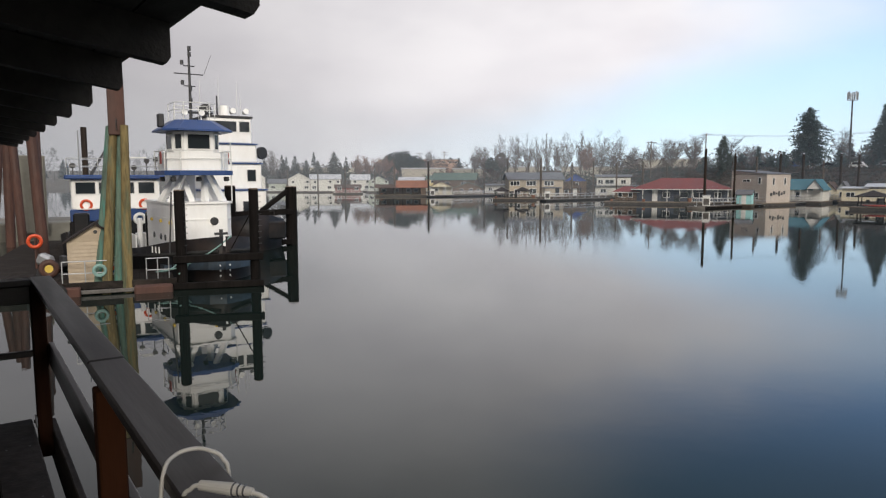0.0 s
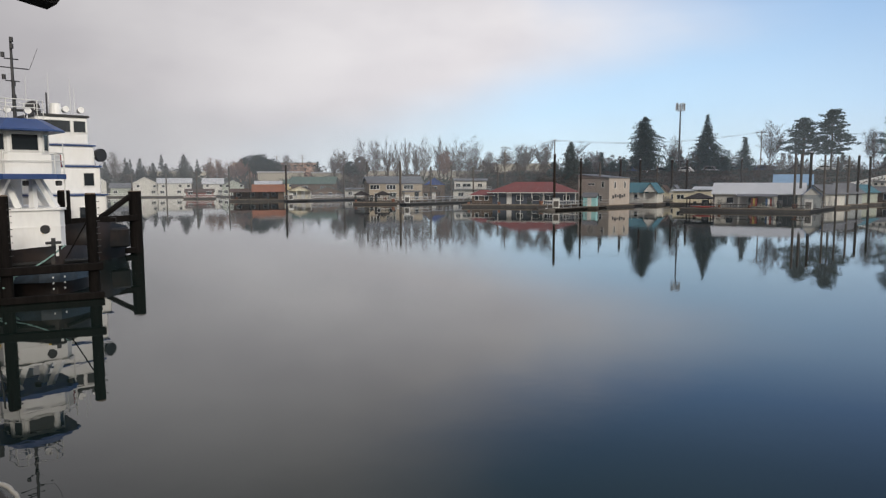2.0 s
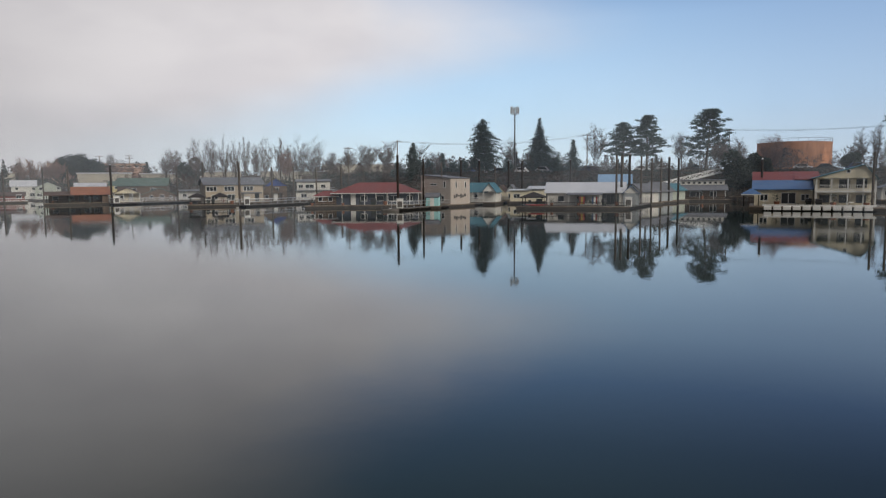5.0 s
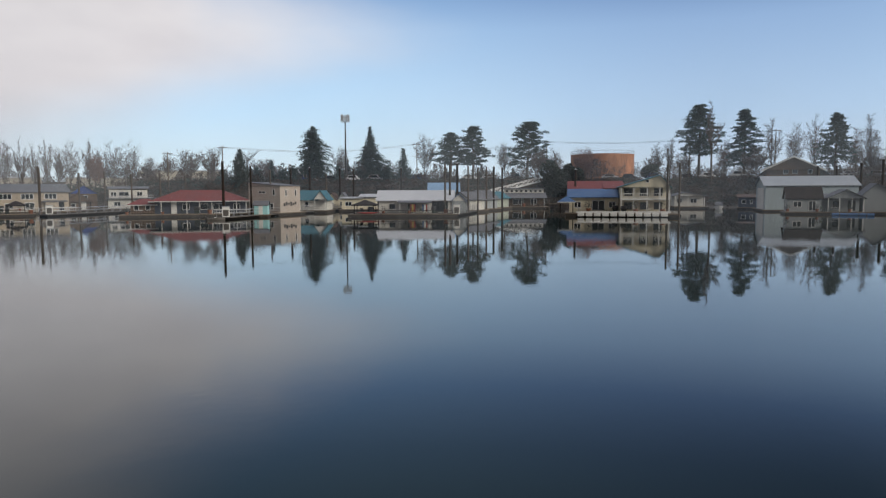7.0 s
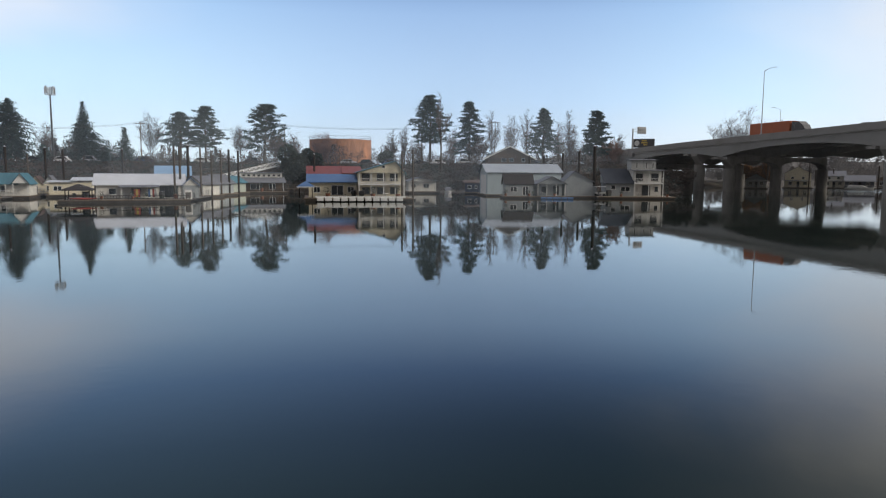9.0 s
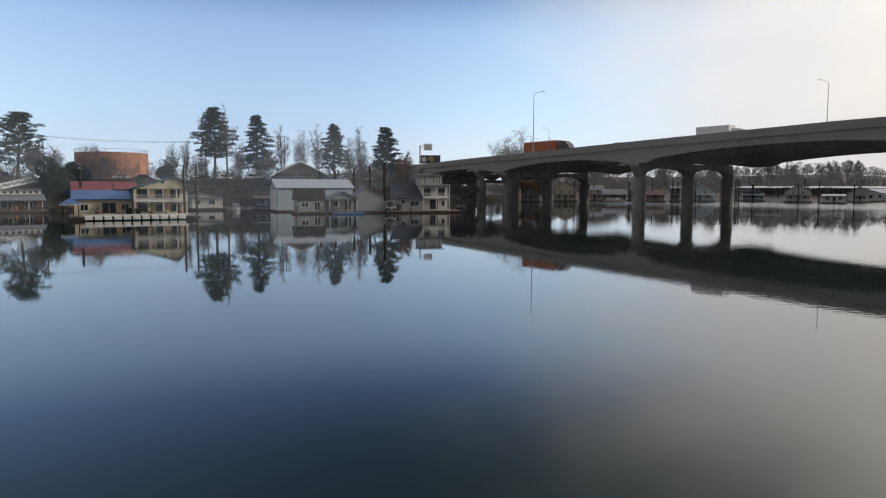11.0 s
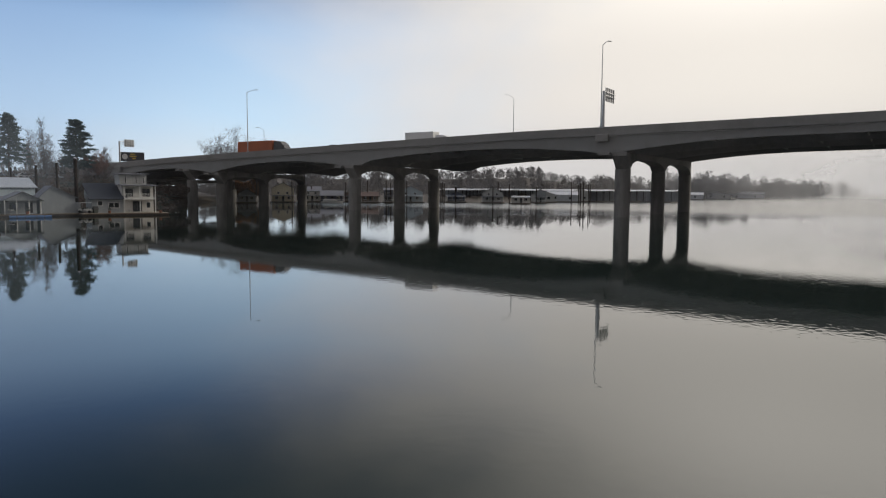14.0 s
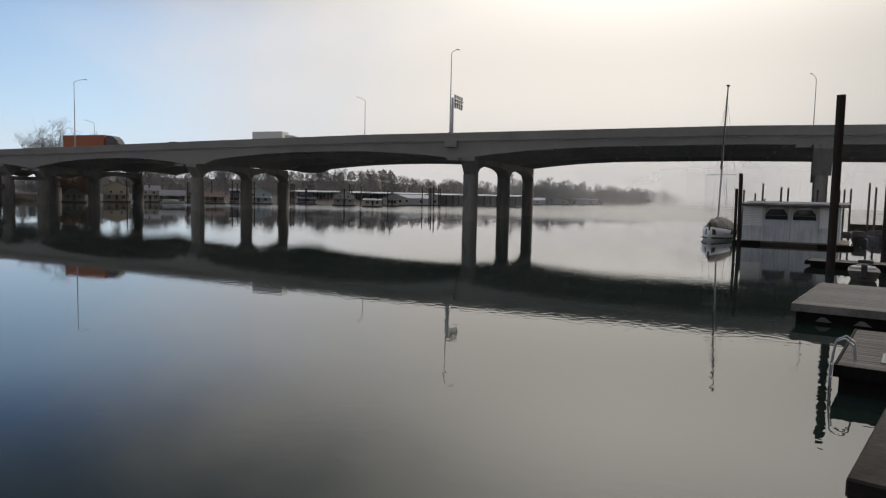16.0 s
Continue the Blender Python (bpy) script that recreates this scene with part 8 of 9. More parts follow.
# ---------------------------------------------------------------- work dock beside the tugs
DOCK = Matrix(((-0.916, -0.40, 0, -12.07), (-0.40, 0.916, 0, 30.1), (0, 0, 1, 0), (0, 0, 0, 1)))   # x to the left along the near edge, y away
t = thing("work_dock", "low floating work dock with plank deck and timber edge", "dock", DOCK)
for k, (x0, x1, y0, y1) in enumerate(((-0.4, 12.5, 0.0, 4.6), (4.6, 8.2, 4.65, 24.0))):
    part("float", boxed(x0 + 0.1, x1 - 0.1, y0 + 0.1, y1 - 0.1, -0.4, 0.32), M_CREOSOTE, t)
    n = int((x1 - x0) / 0.2) if k == 0 else int((y1 - y0) / 0.3)
    for i in range(n):
        if k == 0:
            part("plank", boxed(x0 + 0.2 * i, x0 + 0.2 * i + 0.188, y0, y1, 0.325, 0.375 + 0.006 * (i % 3)), M_DRYDARK, t)
        else:
            part("plank", boxed(x0, x1, y0 + 0.3 * i, y0 + 0.3 * i + 0.285, 0.325, 0.375 + 0.006 * (i % 3)), M_DRYDARK, t)
part("edge_beam", boxed(-0.5, 12.6, -0.24, -0.02, 0.2, 0.5, bevel=0.03), M_DRYDARK, t)
part("edge_strip", boxed(-0.2, 4.4, -0.45, -0.26, 0.05, 0.2, bevel=0.02), M_GREYWOOD, t)
part("pontoon", boxed(-0.3, 1.2, -0.9, -0.26, -0.2, 0.3, bevel=0.05), M_RUST, t, "rust-red pontoon")
part("pontoon", boxed(3.2, 4.6, -0.7, -0.26, -0.2, 0.36, bevel=0.05), M_RUST, t, "rust-red pontoon")
for x in (4.0, 4.75):
    tagged(part("tyre_fender", ring(bmesh.new(), DOCK @ Vector((x, -0.85, 0.22)), (DOCK.to_3x3() @ Vector((0, 1, 0))), 0.24, 0.11, 20, 8), M_RUBBER), "black tyre hung as a dock fender", "tyre", "tyre fenders")
t = thing("dock_handrail", "galvanised pipe handrail along the dock edge", "railing", DOCK)
for a, b in ((3.9, 2.2), (-0.2, 0.7)):
    bm = bmesh.new()
    for z in (0.85, 1.35):
        tube(bm, (a, 0.15, z), (b, 0.15, z), 0.025, 0.025, 6)
    for x in (a, (a + b) / 2, b):
        tube(bm, (x, 0.15, 0.38), (x, 0.15, 1.35), 0.025, 0.025, 6)
    part("pipe", bm, M_METAL, t)
part("rope_coil", ring(bmesh.new(), (2.5, 0.05, 0.95), (0, 1, 0.1), 0.22, 0.07, 16, 6), M_ROPE, t)
t = thing("dock_sign", "white square notice with a red and blue emblem", "sign", DOCK @ Matrix.Translation((2.02, 0.45, 0.4)) @ Matrix.Diagonal((0.8, 0.8, 0.8, 1)))
part("board", boxed(-0.28, 0.28, 0, 0.03, 0.35, 1.35), M_TRIM, t)
part("emblem", tubed((0, -0.012, 0.68), (0, -0.004, 0.68), 0.2, 0.2, 18), R_BLUE, t)
part("emblem_dot", tubed((0, -0.018, 0.72), (0, -0.013, 0.72), 0.1, 0.1, 14), M_ORANGE, t)
for z in (1.1, 1.22):
    part("bar", boxed(-0.2, 0.2, -0.01, -0.003, z, z + 0.07), M_DARKMETAL, t)
part("stake", boxed(-0.04, 0.04, 0.03, 0.07, 0, 1.3), M_OLDWOOD, t)

# storage shed: clapboards are boards of their own
t = thing("storage_shed", "tan clapboard storage shed with dark gable roof", "shed", DOCK @ Matrix.Translation((1.55, 0.75, 0.38)))
S_SHED = surface("tan_board_paint", (0.40, 0.325, 0.235), 0.65, vary=0.14, grain=6, fine=50, bump=0.15, random=0.05)
W, Dp, E, Rr = 2.15, 2.2, 1.75, 2.45
part("core", boxed(0.04, W - 0.04, 0.04, Dp - 0.04, 0, E), S_SHED, t)
n = 11
for k in range(n):
    z0 = k * E / n
    part("clapboard", prism(bmesh.new(), [(-0.03, z0), (0.03, z0), (0.03, z0 + E / n), (0.0, z0 + E / n)], "x", 0, W), S_SHED, t)
    part("clapboard", prism(bmesh.new(), [(W + 0.03, z0), (W - 0.03, z0), (W - 0.03, z0 + E / n), (W, z0 + E / n)], "y", 0.03, Dp), S_SHED, t)
for k in range(5):
    z0, z1 = E + (Rr - E) * k / 5, E + (Rr - E) * (k + 1) / 5
    i0, i1 = W / 2 * k / 5, W / 2 * (k + 1) / 5
    part("clapboard", prism(bmesh.new(), [(i0, z0), (W - i0, z0), (W - i1, z1), (i1, z1)], "y", -0.015, 0.05), S_SHED, t)
for x in (-0.02, W - 0.07):
    part("corner_board", boxed(x, x + 0.09, -0.05, -0.031, 0, E), S_SHED, t)
for s in (0, 1):
    bm = bmesh.new()
    a, b = ((-0.18, E - 0.09), (W / 2, Rr + 0.01)) if s == 0 else ((W / 2, Rr + 0.01), (W + 0.18, E - 0.09))
    prism(bm, [a, b, (b[0], b[1] + 0.08), (a[0], a[1] + 0.08)], "y", -0.2, Dp + 0.15)
    part("roof", bm, R_DARK, t)
part("vent", tubed((W / 2, -0.05, Rr - 0.3), (W / 2, -0.015, Rr - 0.3), 0.08, 0.08, 12), M_DARKMETAL, t)

# green treated pile cluster with a rusted cap
t = thing("pile_cluster", "four leaning green-stained timber piles with rusty steel cap", "pile")
for (x, y), (xt, yt), m in (((-14.36, 29.15), (-13.94, 30.09), M_TANPILE), ((-14.9, 29.45), (-14.29, 30.48), M_GREENPILE), ((-13.89, 29.45), (-13.72, 30.26), M_GREENPILE), ((-13.33, 29.2), (-13.4, 29.9), M_TANPILE)):
    part("timber_shaft", tubed((x, y, -2.5), (xt, yt, 7.0), 0.235, 0.16, 16), m, t, "brown streaked timber pile" if m is M_TANPILE else "green stained timber pile")
bm = boxed(-0.33, 0.33, -0.3, 0.3, 6.75, 9.05, bevel=0.03)
bmesh.ops.transform(bm, matrix=Matrix.Translation((-13.84, 30.18, -0.15)) @ Matrix.Rotation(radians(24), 4, "Z"), verts=bm.verts[:])
part("steel_cap", bm, M_RUST, t, "rusty steel sleeve")
for k in range(5):
    part("bolt", tubed((-13.72, 29.91, 6.85 + 0.1 * k), (-13.70, 29.82, 6.85 + 0.1 * k), 0.03, 0.03, 6), M_DARKMETAL, t)

# rusty piles and the tall grey barge ramp
for x, y, dx, dy, top, r in ((-32.8, 50.2, 1.1, 0.2, 8.0, 0.30), (-30.3, 48.6, 0.3, -0.1, 8.2, 0.31), (-28.1, 46.7, -0.6, 0.2, 8.2, 0.28), (-20.1, 35.3, -0.55, 0.2, 7.6, 0.27), (-24.9, 43.3, 0.0, 0.0, 8.9, 0.18), (-33.8, 51.4, 1.2, 0.2, 7.8, 0.22)):
    t = thing("dock_pile", "leaning rusty steel dock pile", "pile", Matrix.Translation((x, y, 0)), "rusty dock piles")
    part("shaft", tubed((0, 0, -2.5), (dx, dy, top), r, r, 12), M_RUST, t)
t = thing("mooring_pile", "slim dark steel pile beyond the push boat", "pile", Matrix.Translation((-32.0, 62.7, 0)), "mooring piles")
part("shaft", tubed((0, 0, -2.5), (0, 0, 9.3), 0.25, 0.25, 10), M_STEELPILE, t)
t = thing("barge", "tall grey-green steel barge ramp raised upright", "barge", Matrix.Translation((-31.2, 52.6, 0)) @ Matrix.Rotation(radians(31), 4, "Z"))
M_BARGE = surface("grey_green_barge_steel", (0.17, 0.165, 0.14), 0.7, vary=0.25, grain=3, fine=20, stain=(0.12, 0.07, 0.045), stain_amount=0.4)
part("ramp", boxed(-0.9, 1.2, 0, 0.5, 0.6, 6.5, bevel=0.05), M_BARGE, t)
part("hull", boxed(-3.0, 4.0, 0.6, 9, -0.6, 1.4, bevel=0.1), M_BARGE, t)
for k in range(4):
    part("rib", boxed(-0.86 + 0.62 * k, -0.78 + 0.62 * k, -0.1, -0.004, 0.7, 6.4), M_BARGE, t)
# clutter on the dock
t = thing("life_ring_post", "orange life ring on a rusty dock post", "life ring", Matrix.Translation((-20.0, 34.2, 0.38)))
part("post", tubed((0, 0, 0), (0, 0, 1.5), 0.06, 0.06, 8), M_RUST, t)
part("life_ring", ring(bmesh.new(), (0.05, -0.13, 1.35), (0.45, -0.9, 0), 0.28, 0.085, 24, 8), M_ORANGE, t)
t = thing("outboard_motor", "silver outboard motor tipped up on the dock", "motor", Matrix.Translation((-18.3, 31.4, 0.38)) @ Matrix.Rotation(radians(25), 4, "Y"))
part("cowling", boxed(-0.3, 0.35, -0.25, 0.25, 0.55, 1.1, bevel=0.12), M_METAL, t)
part("leg", boxed(-0.1, 0.15, -0.08, 0.08, 0, 0.55, bevel=0.03), M_DARKMETAL, t)
t = thing("hose_reel", "orange-brown round hose reel on the dock", "reel", Matrix.Translation((-17.5, 30.9, 0.38)))
part("drum", ring(bmesh.new(), (0, 0, 0.42), (0.45, -0.9, 0), 0.27, 0.15, 20, 8), M_RUST, t)
part("hub", tubed((-0.04, 0.08, 0.42), (0.05, -0.1, 0.42), 0.17, 0.17, 14), bpy.data.materials["lamp_yellow"], t)
t = thing("fire_hydrant_post", "slim red standpipe on the dock", "standpipe", Matrix.Translation((-17.2, 33.6, 0.38)))
part("pipe", tubed((0, 0, 0), (0, 0, 1.0), 0.09, 0.08, 8), paint("standpipe_red", (0.35, 0.03, 0.03), 0.5), t)
part("valve", tubed((0, 0, 1.0), (0, 0, 1.18), 0.13, 0.1, 8), bpy.data.materials["standpipe_red"], t)
t = thing("dock_railing", "white wooden railing beside the push boat", "railing", Matrix.Translation((-21.6, 42.5, 0.4)) @ Matrix.Rotation(radians(-60), 4, "Z"))
bm = bmesh.new()
for k in range(9):
    box(bm, 0.4 * k, 0.4 * k + 0.07, 0, 0.07, 0, 1.6)
for z in (0.5, 1.0, 1.55):
    box(bm, 0, 3.4, -0.03, 0, z, z + 0.08)
part("fence_frame", bm, M_TRIM, t)
t = thing("gear_pile", "jumble of dark dock gear and hoses", "gear", Matrix.Translation((-18.6, 36.6, 0.38)))
rng = random.Random(3)
for k in range(9):
    bm = boxed(-0.2, 0.2, -0.15, 0.15, 0, 0.35 + 0.3 * rng.random(), bevel=0.05)
    bmesh.ops.transform(bm, matrix=Matrix.Translation((rng.uniform(-0.6, 0.6), rng.uniform(-1.6, 1.6), 0)) @ Matrix.Rotation(rng.uniform(0, 3), 4, "Z"), verts=bm.verts[:])
    part("crate", bm, M_DARKMETAL if k % 3 else M_RUST, t)

# ---------------------------------------------------------------- marina on the other hand: boathouse, sailboat, docks
h = Home("pale panelled boathouse with a wide low roof on the water", 138.2, 77.5, -4, "boathouse", "boathouse", "").base(-4.9, 5.2, -0.3, 9, 0.4)
h.wall(-4.45, 4.3, 0.4, 9, 0.4, 4.05, S_BOATHOUSE).slope(-4.4, 4.8, 0.2, 9, 4.12, 4.35, R_GREY, None, 0.3, False, 0.10)
h.put("fascia", boxed(-4.7, 5.1, -0.18, -0.10, 3.92, 4.10), M_DARKMETAL)
h.put("boat_door", boxed(-2.5, -0.03, 0.3, 0.39, 0.05, 3.85), S_BOATHOUSE, "tall pale boat door")
h.put("boat_door", boxed(0.05, 2.45, 0.28, 0.37, 0.05, 3.85), S_BOATHOUSE, "tall pale boat door")
M_BUFF = paint("buff_panel", (0.34, 0.30, 0.21), 0.6)
for x0 in (-2.32, 0.2):
    bm = bmesh.new()
    prism(bm, [(x0, 2.6), (x0 + 2.05, 2.6), (x0 + 2.05, 3.1), (x0 + 1.65, 3.65), (x0 + 0.4, 3.65), (x0, 3.1)], "y", 0.24, 0.276)
    h.put("window", bm, M_GLASS, "dark six-sided window")
    for xa in (x0 - 0.1, x0 + 1.62):
        h.put("corner_panel", prism(bmesh.new(), [(xa, 3.85), (xa + 0.55, 3.85), (xa + (0.12 if xa < x0 else 0.43), 3.1)], "y", 0.2, 0.237), M_BUFF)
    h.put("window_bar", boxed(x0, x0 + 2.05, 0.21, 0.237, 2.98, 3.05), M_GREYWOOD)
for k in range(12):
    h.put("slat", boxed(-4.43, -2.6, 0.36, 0.398, 1.9 + 0.17 * k, 2.04 + 0.17 * k), M_TRIM, "pale lapped board")
    h.put("slat", boxed(2.55, 4.28, 0.36, 0.398, 1.9 + 0.17 * k, 2.04 + 0.17 * k), M_TRIM, "pale lapped board")
h.put("stovepipe", tubed((-1.2, 3, 4.4), (-1.2, 3, 5.9), 0.1, 0.1, 8), M_DARKMETAL)
h.put("log_float", boxed(-5.2, -2.6, -0.7, -0.32, -0.3, 0.35, bevel=0.05), M_CREOSOTE)
h.put("log_float", boxed(2.5, 5.6, -0.7, -0.32, -0.3, 0.3, bevel=0.05), M_CREOSOTE)
h.put("side_door", boxed(4.3, 4.36, 2.0, 3.2, 0.5, 2.6), M_TRIM)

# sailboat under its cover
M_COVER = surface("grey_brown_boat_cover", (0.075, 0.068, 0.062), 0.85, vary=0.3, grain=8, fine=50, bump=0.5)
t = thing("sailboat", "white sailboat under a grey tarpaulin with tall bare mast", "sailboat", Matrix.Translation(spot(133.3, 84)) @ Matrix.Rotation(radians(137 - 14), 4, "Z"))
part("hull", hull_mesh([(-4.2, 1.4, 1.2, -0.4), (-2, 1.75, 1.2, -0.8), (1, 1.7, 1.35, -0.8), (3, 1.1, 1.55, -0.5), (4.4, 0.2, 1.75, -0.2)]), M_TRIM, t, "white fibreglass hull", True)
bm = bmesh.new()
for y in (-1, 1):
    path_tube(bm, [(-4.2, 1.43 * y, 0.28), (-2, 1.79 * y, 0.28), (1, 1.74 * y, 0.3), (3, 1.13 * y, 0.36), (4.35, 0.25 * y, 0.4)], 0.09, 6)
part("boot_stripe", bm, M_DARKMETAL, t)
bm = bmesh.new()
rows = []
for i in range(9):
    x = -4.4 + 8.6 * i / 8
    w = 1.85 * (1 - max(0, i / 8 - 0.4) ** 2 * 2.2)
    z = 2.95 - abs(i - 4) * 0.10 + 0.12 * (i % 2)
    rows.append([bm.verts.new(p) for p in ((x, -w, 0.78), (x, -w * 0.98, 1.4), (x, -w * 0.4, z - 0.45), (x, 0, z), (x, w * 0.4, z - 0.4), (x, w * 0.98, 1.4), (x, w, 0.78))])
for a, b in zip(rows, rows[1:]):
    for i in range(6):
        bm.faces.new((a[i], a[i + 1], b[i + 1], b[i]))
bm.faces.new(rows[0]), bm.faces.new(rows[-1])
bmesh.ops.recalc_face_normals(bm, faces=bm.faces[:])
part("tarpaulin", bm, M_COVER, t, "sagging grey tarpaulin cover")
part("mast", tubed((0.4, 0, 2.6), (0.25, 0.35, 19.4), 0.11, 0.08, 8), M_METAL, t)
part("masthead", boxed(-0.1, 0.5, 0.2, 0.5, 19.38, 19.55), M_DARKMETAL, t)
part("furled_halyard", tubed((0.52, 0.05, 9.0), (0.38, 0.38, 19.2), 0.10, 0.07, 6), M_COVER, t)
part("spreader", tubed((0.36, -1.6, 8.3), (0.36, 1.8, 8.3), 0.045, 0.035, 6), M_METAL, t)
for a, b in (((0.36, -1.6, 8.3), (0.26, 0.32, 17.5)), ((0.36, 1.8, 8.3), (0.26, 0.38, 17.5)), ((0.36, -1.6, 8.3), (0.2, -1.7, 1.5)), ((0.36, 1.8, 8.3), (0.2, 1.7, 1.5)), ((0.3, 0.3, 18.8), (4.3, 0, 1.8)), ((0.3, 0.3, 19.0), (-4.1, 0, 1.4)), ((0.35, 0.1, 9.4), (1.4, 1.5, 1.5)), ((0.35, 0.1, 9.4), (-1.0, 1.6, 1.4))):
    part("shroud", tubed(a, b, 0.014, 0.014, 4), M_DARKMETAL, t)

# steel pile in the middle of the view and others of the marina
for x, y, top, r, dx in ((36.2, -44.5, 12.5, 0.30, 0.0), (60.0, -59.6, 8.0, 0.21, 0.25), (40.3, -55.8, 13.5, 0.28, 0.0), (60.6, -59.5, 6.3, 0.16, 0.05)):
    t = thing("mooring_pile", "tall dark steel mooring pile", "pile", Matrix.Translation((x, y, 0)), "mooring piles")
    part("shaft", tubed((0, 0, -2.5), (dx, 0, top), r, r, 14), M_STEELPILE, t)
    part("pile_cap", tubed((dx, 0, top), (dx, 0, top + 0.06), r * 1.06, r, 14), M_DARKMETAL, t)
for az, d, top in ((135.0, 112, 8.4), (135.8, 122, 8.0), (136.3, 116, 9.6), (136.45, 118, 7.0), (138.0, 120, 9.0), (141.3, 124, 8.8), (141.6, 118, 8.8), (142.0, 120, 9.0), (146.6, 104, 9.2), (139.9, 112, 8.6), (143.1, 108, 9.6), (143.5, 110, 9.0), (144.1, 116, 8.8), (144.5, 118, 9.6), (145.4, 112, 9)):
    t = thing("mooring_pile", "distant marina mooring pile in the mist", "pile", Matrix.Translation(spot(az, d)), "mooring piles")
    part("shaft", tubed((0, 0, -2), (0, 0, top - 1.4), 0.16, 0.15, 8), M_BROWNPILE, t)
# low docks and boats behind the boathouse
for az0, az1, d, z in ((132.9, 135.2, 118, 0.9), (141.6, 150, 112, 0.5), (142.0, 150, 150, 0.8)):
    a, b = spot(az0, d), spot(az1, d)
    v = b - a
    t = thing("floating_dock", "low brown marina dock in the mist", "dock", Matrix.Translation(a) @ Matrix.Rotation(atan2(v.y, v.x), 4, "Z"), "floating docks")
    part("float", boxed(0, v.length, -1, 1, -0.3, z - 0.2), M_BROWNPILE, t)
    part("deck", boxed(-0.1, v.length + 0.1, -1.1, 1.1, z - 0.196, z), M_GREYWOOD, t)
skiff(Matrix.Translation(spot(142.6, 90)) @ Matrix.Rotation(radians(-50), 4, "Z"), "dark covered runabout at the marina dock", M_DARKMETAL, M_COVER, 5.2)
skiff(Matrix.Translation(spot(143.6, 97)) @ Matrix.Rotation(radians(-40), 4, "Z"), "pale grey covered runabout at the marina dock", R_GREY, M_COVER, 5.4)
skiff(Matrix.Translation(spot(142.9, 47)) @ Matrix.Rotation(radians(-52), 4, "Z"), "dark open skiff at the near marina float", M_COVER, None, 4.2)

M_DULLPLANK = surface("dull_wet_planks", (0.075, 0.068, 0.062), 0.85, vary=0.5, grain=10, fine=90, bump=0.5, random=0.35, spec=0.3)
SIDE = Vector((0.55, -0.835, 0))          # the run of docks and railing
CROSS = Vector((-0.835, -0.55, 0))        # towards the land


def plank_dock(corner, run, across, top, label, plank=0.19, wood=None, edge=None):
    """A float whose planks run across it. corner: the one nearest the river and the viewer."""
    o = Vector(corner)
    m = Matrix(((SIDE.x, CROSS.x, 0, o.x), (SIDE.y, CROSS.y, 0, o.y), (0, 0, 1, 0), (0, 0, 0, 1)))
    t = thing("plank_dock", label, "dock", m, "plank docks")
    n = int(run / plank)
    base = None
    for i in range(n):
        if base is None:
            base = boxed(0, plank - 0.012, 0, across, -0.045, 0, bevel=0.004)
            ob = part("plank", base, wood or M_GREYWOOD, t)
        else:
            ob = new("plank", ob.data)
            ob.parent = t
        ob.location = (i * plank, 0, top + 0.004 * ((i * 7) % 3 - 1))
    part("rim", boxed(-0.06, -0.005, -0.02, across, top - 0.30, top + 0.01), edge or M_GREYWOOD, t)
    part("rim", boxed(-0.06, run, -0.08, -0.021, top - 0.30, top + 0.01), edge or M_GREYWOOD, t)
    part("joist_frame", boxed(0.02, run, 0.02, across, top - 0.3, top - 0.06), M_CREOSOTE, t)
    return t, m


t, m = plank_dock((21.16, -23.91, 0), 9.6, 9.0, 0.75, "wide silvered plank dock on white floats")
for k in range(4):
    bm = bmesh.new()
    prism(bm, [(0.8 + 1.35 * k, 0.10), (1.4 + 1.35 * k, 0.10), (1.16 + 1.35 * k, 0.28), (1.0 + 1.35 * k, 0.28)], "x", -0.02, 0.5)
    part("float", bm, M_GREYWOOD, t, "pale foam float")
part("dark_float", boxed(0.08, 9.4, 0.1, 8.8, -0.4, 0.44), M_CREOSOTE, t)
t, m = plank_dock((12.94, -16.13, 0), 6.4, 5.0, 0.70, "dark weathered plank dock with a swim ladder", wood=M_DULLPLANK, edge=M_CREOSOTE)
part("dark_float", boxed(0.05, 6.3, 0.05, 4.9, -0.4, 0.38), M_CREOSOTE, t)
for k in range(2):
    g2 = part("grate", boxed(0.9, 2.3, 0.9 + 0.62 * k, 1.42 + 0.62 * k, 0.712, 0.73), M_DARKMETAL, t, "dark steel grate")
    for i in range(9):
        part("grate_bar", boxed(0.95 + 0.15 * i, 1.02 + 0.15 * i, 0.92 + 0.62 * k, 1.40 + 0.62 * k, 0.7305, 0.745), M_METAL, g2)
t = thing("swim_ladder", "bent metal swim ladder hooked on the dock", "ladder", m)
bm = bmesh.new()
for x in (0.55, 1.0):
    path_tube(bm, [(x, 0.35, 0.72), (x, 0.3, 1.15), (x, 0.1, 1.32), (x, -0.12, 1.2), (x, -0.2, 0.6), (x, -0.22, -0.5)], 0.022, 6)
for z in (0.9, 0.55, 0.2):
    tube(bm, (0.55, -0.18, z), (1.0, -0.18, z), 0.02, 0.02, 6)
part("tubing", bm, M_METAL, t)
t = thing("dinghy", "upturned pale blue dinghy on the dock", "boat", m @ Matrix.Translation((2.6, 2.3, 0.72)) @ Matrix.Rotation(radians(70), 4, "Z"))
bm = bmesh.new()
rows = []
for i in range(9):
    u = i / 8
    w = 0.62 * sin(pi * min(max(u, 0.04), 0.96)) ** 0.5
    rows.append([bm.verts.new((-1.3 + 2.6 * u, w * cos(pi * k / 8), 0.42 * sin(pi * k / 8) * (w / 0.62))) for k in range(9)])
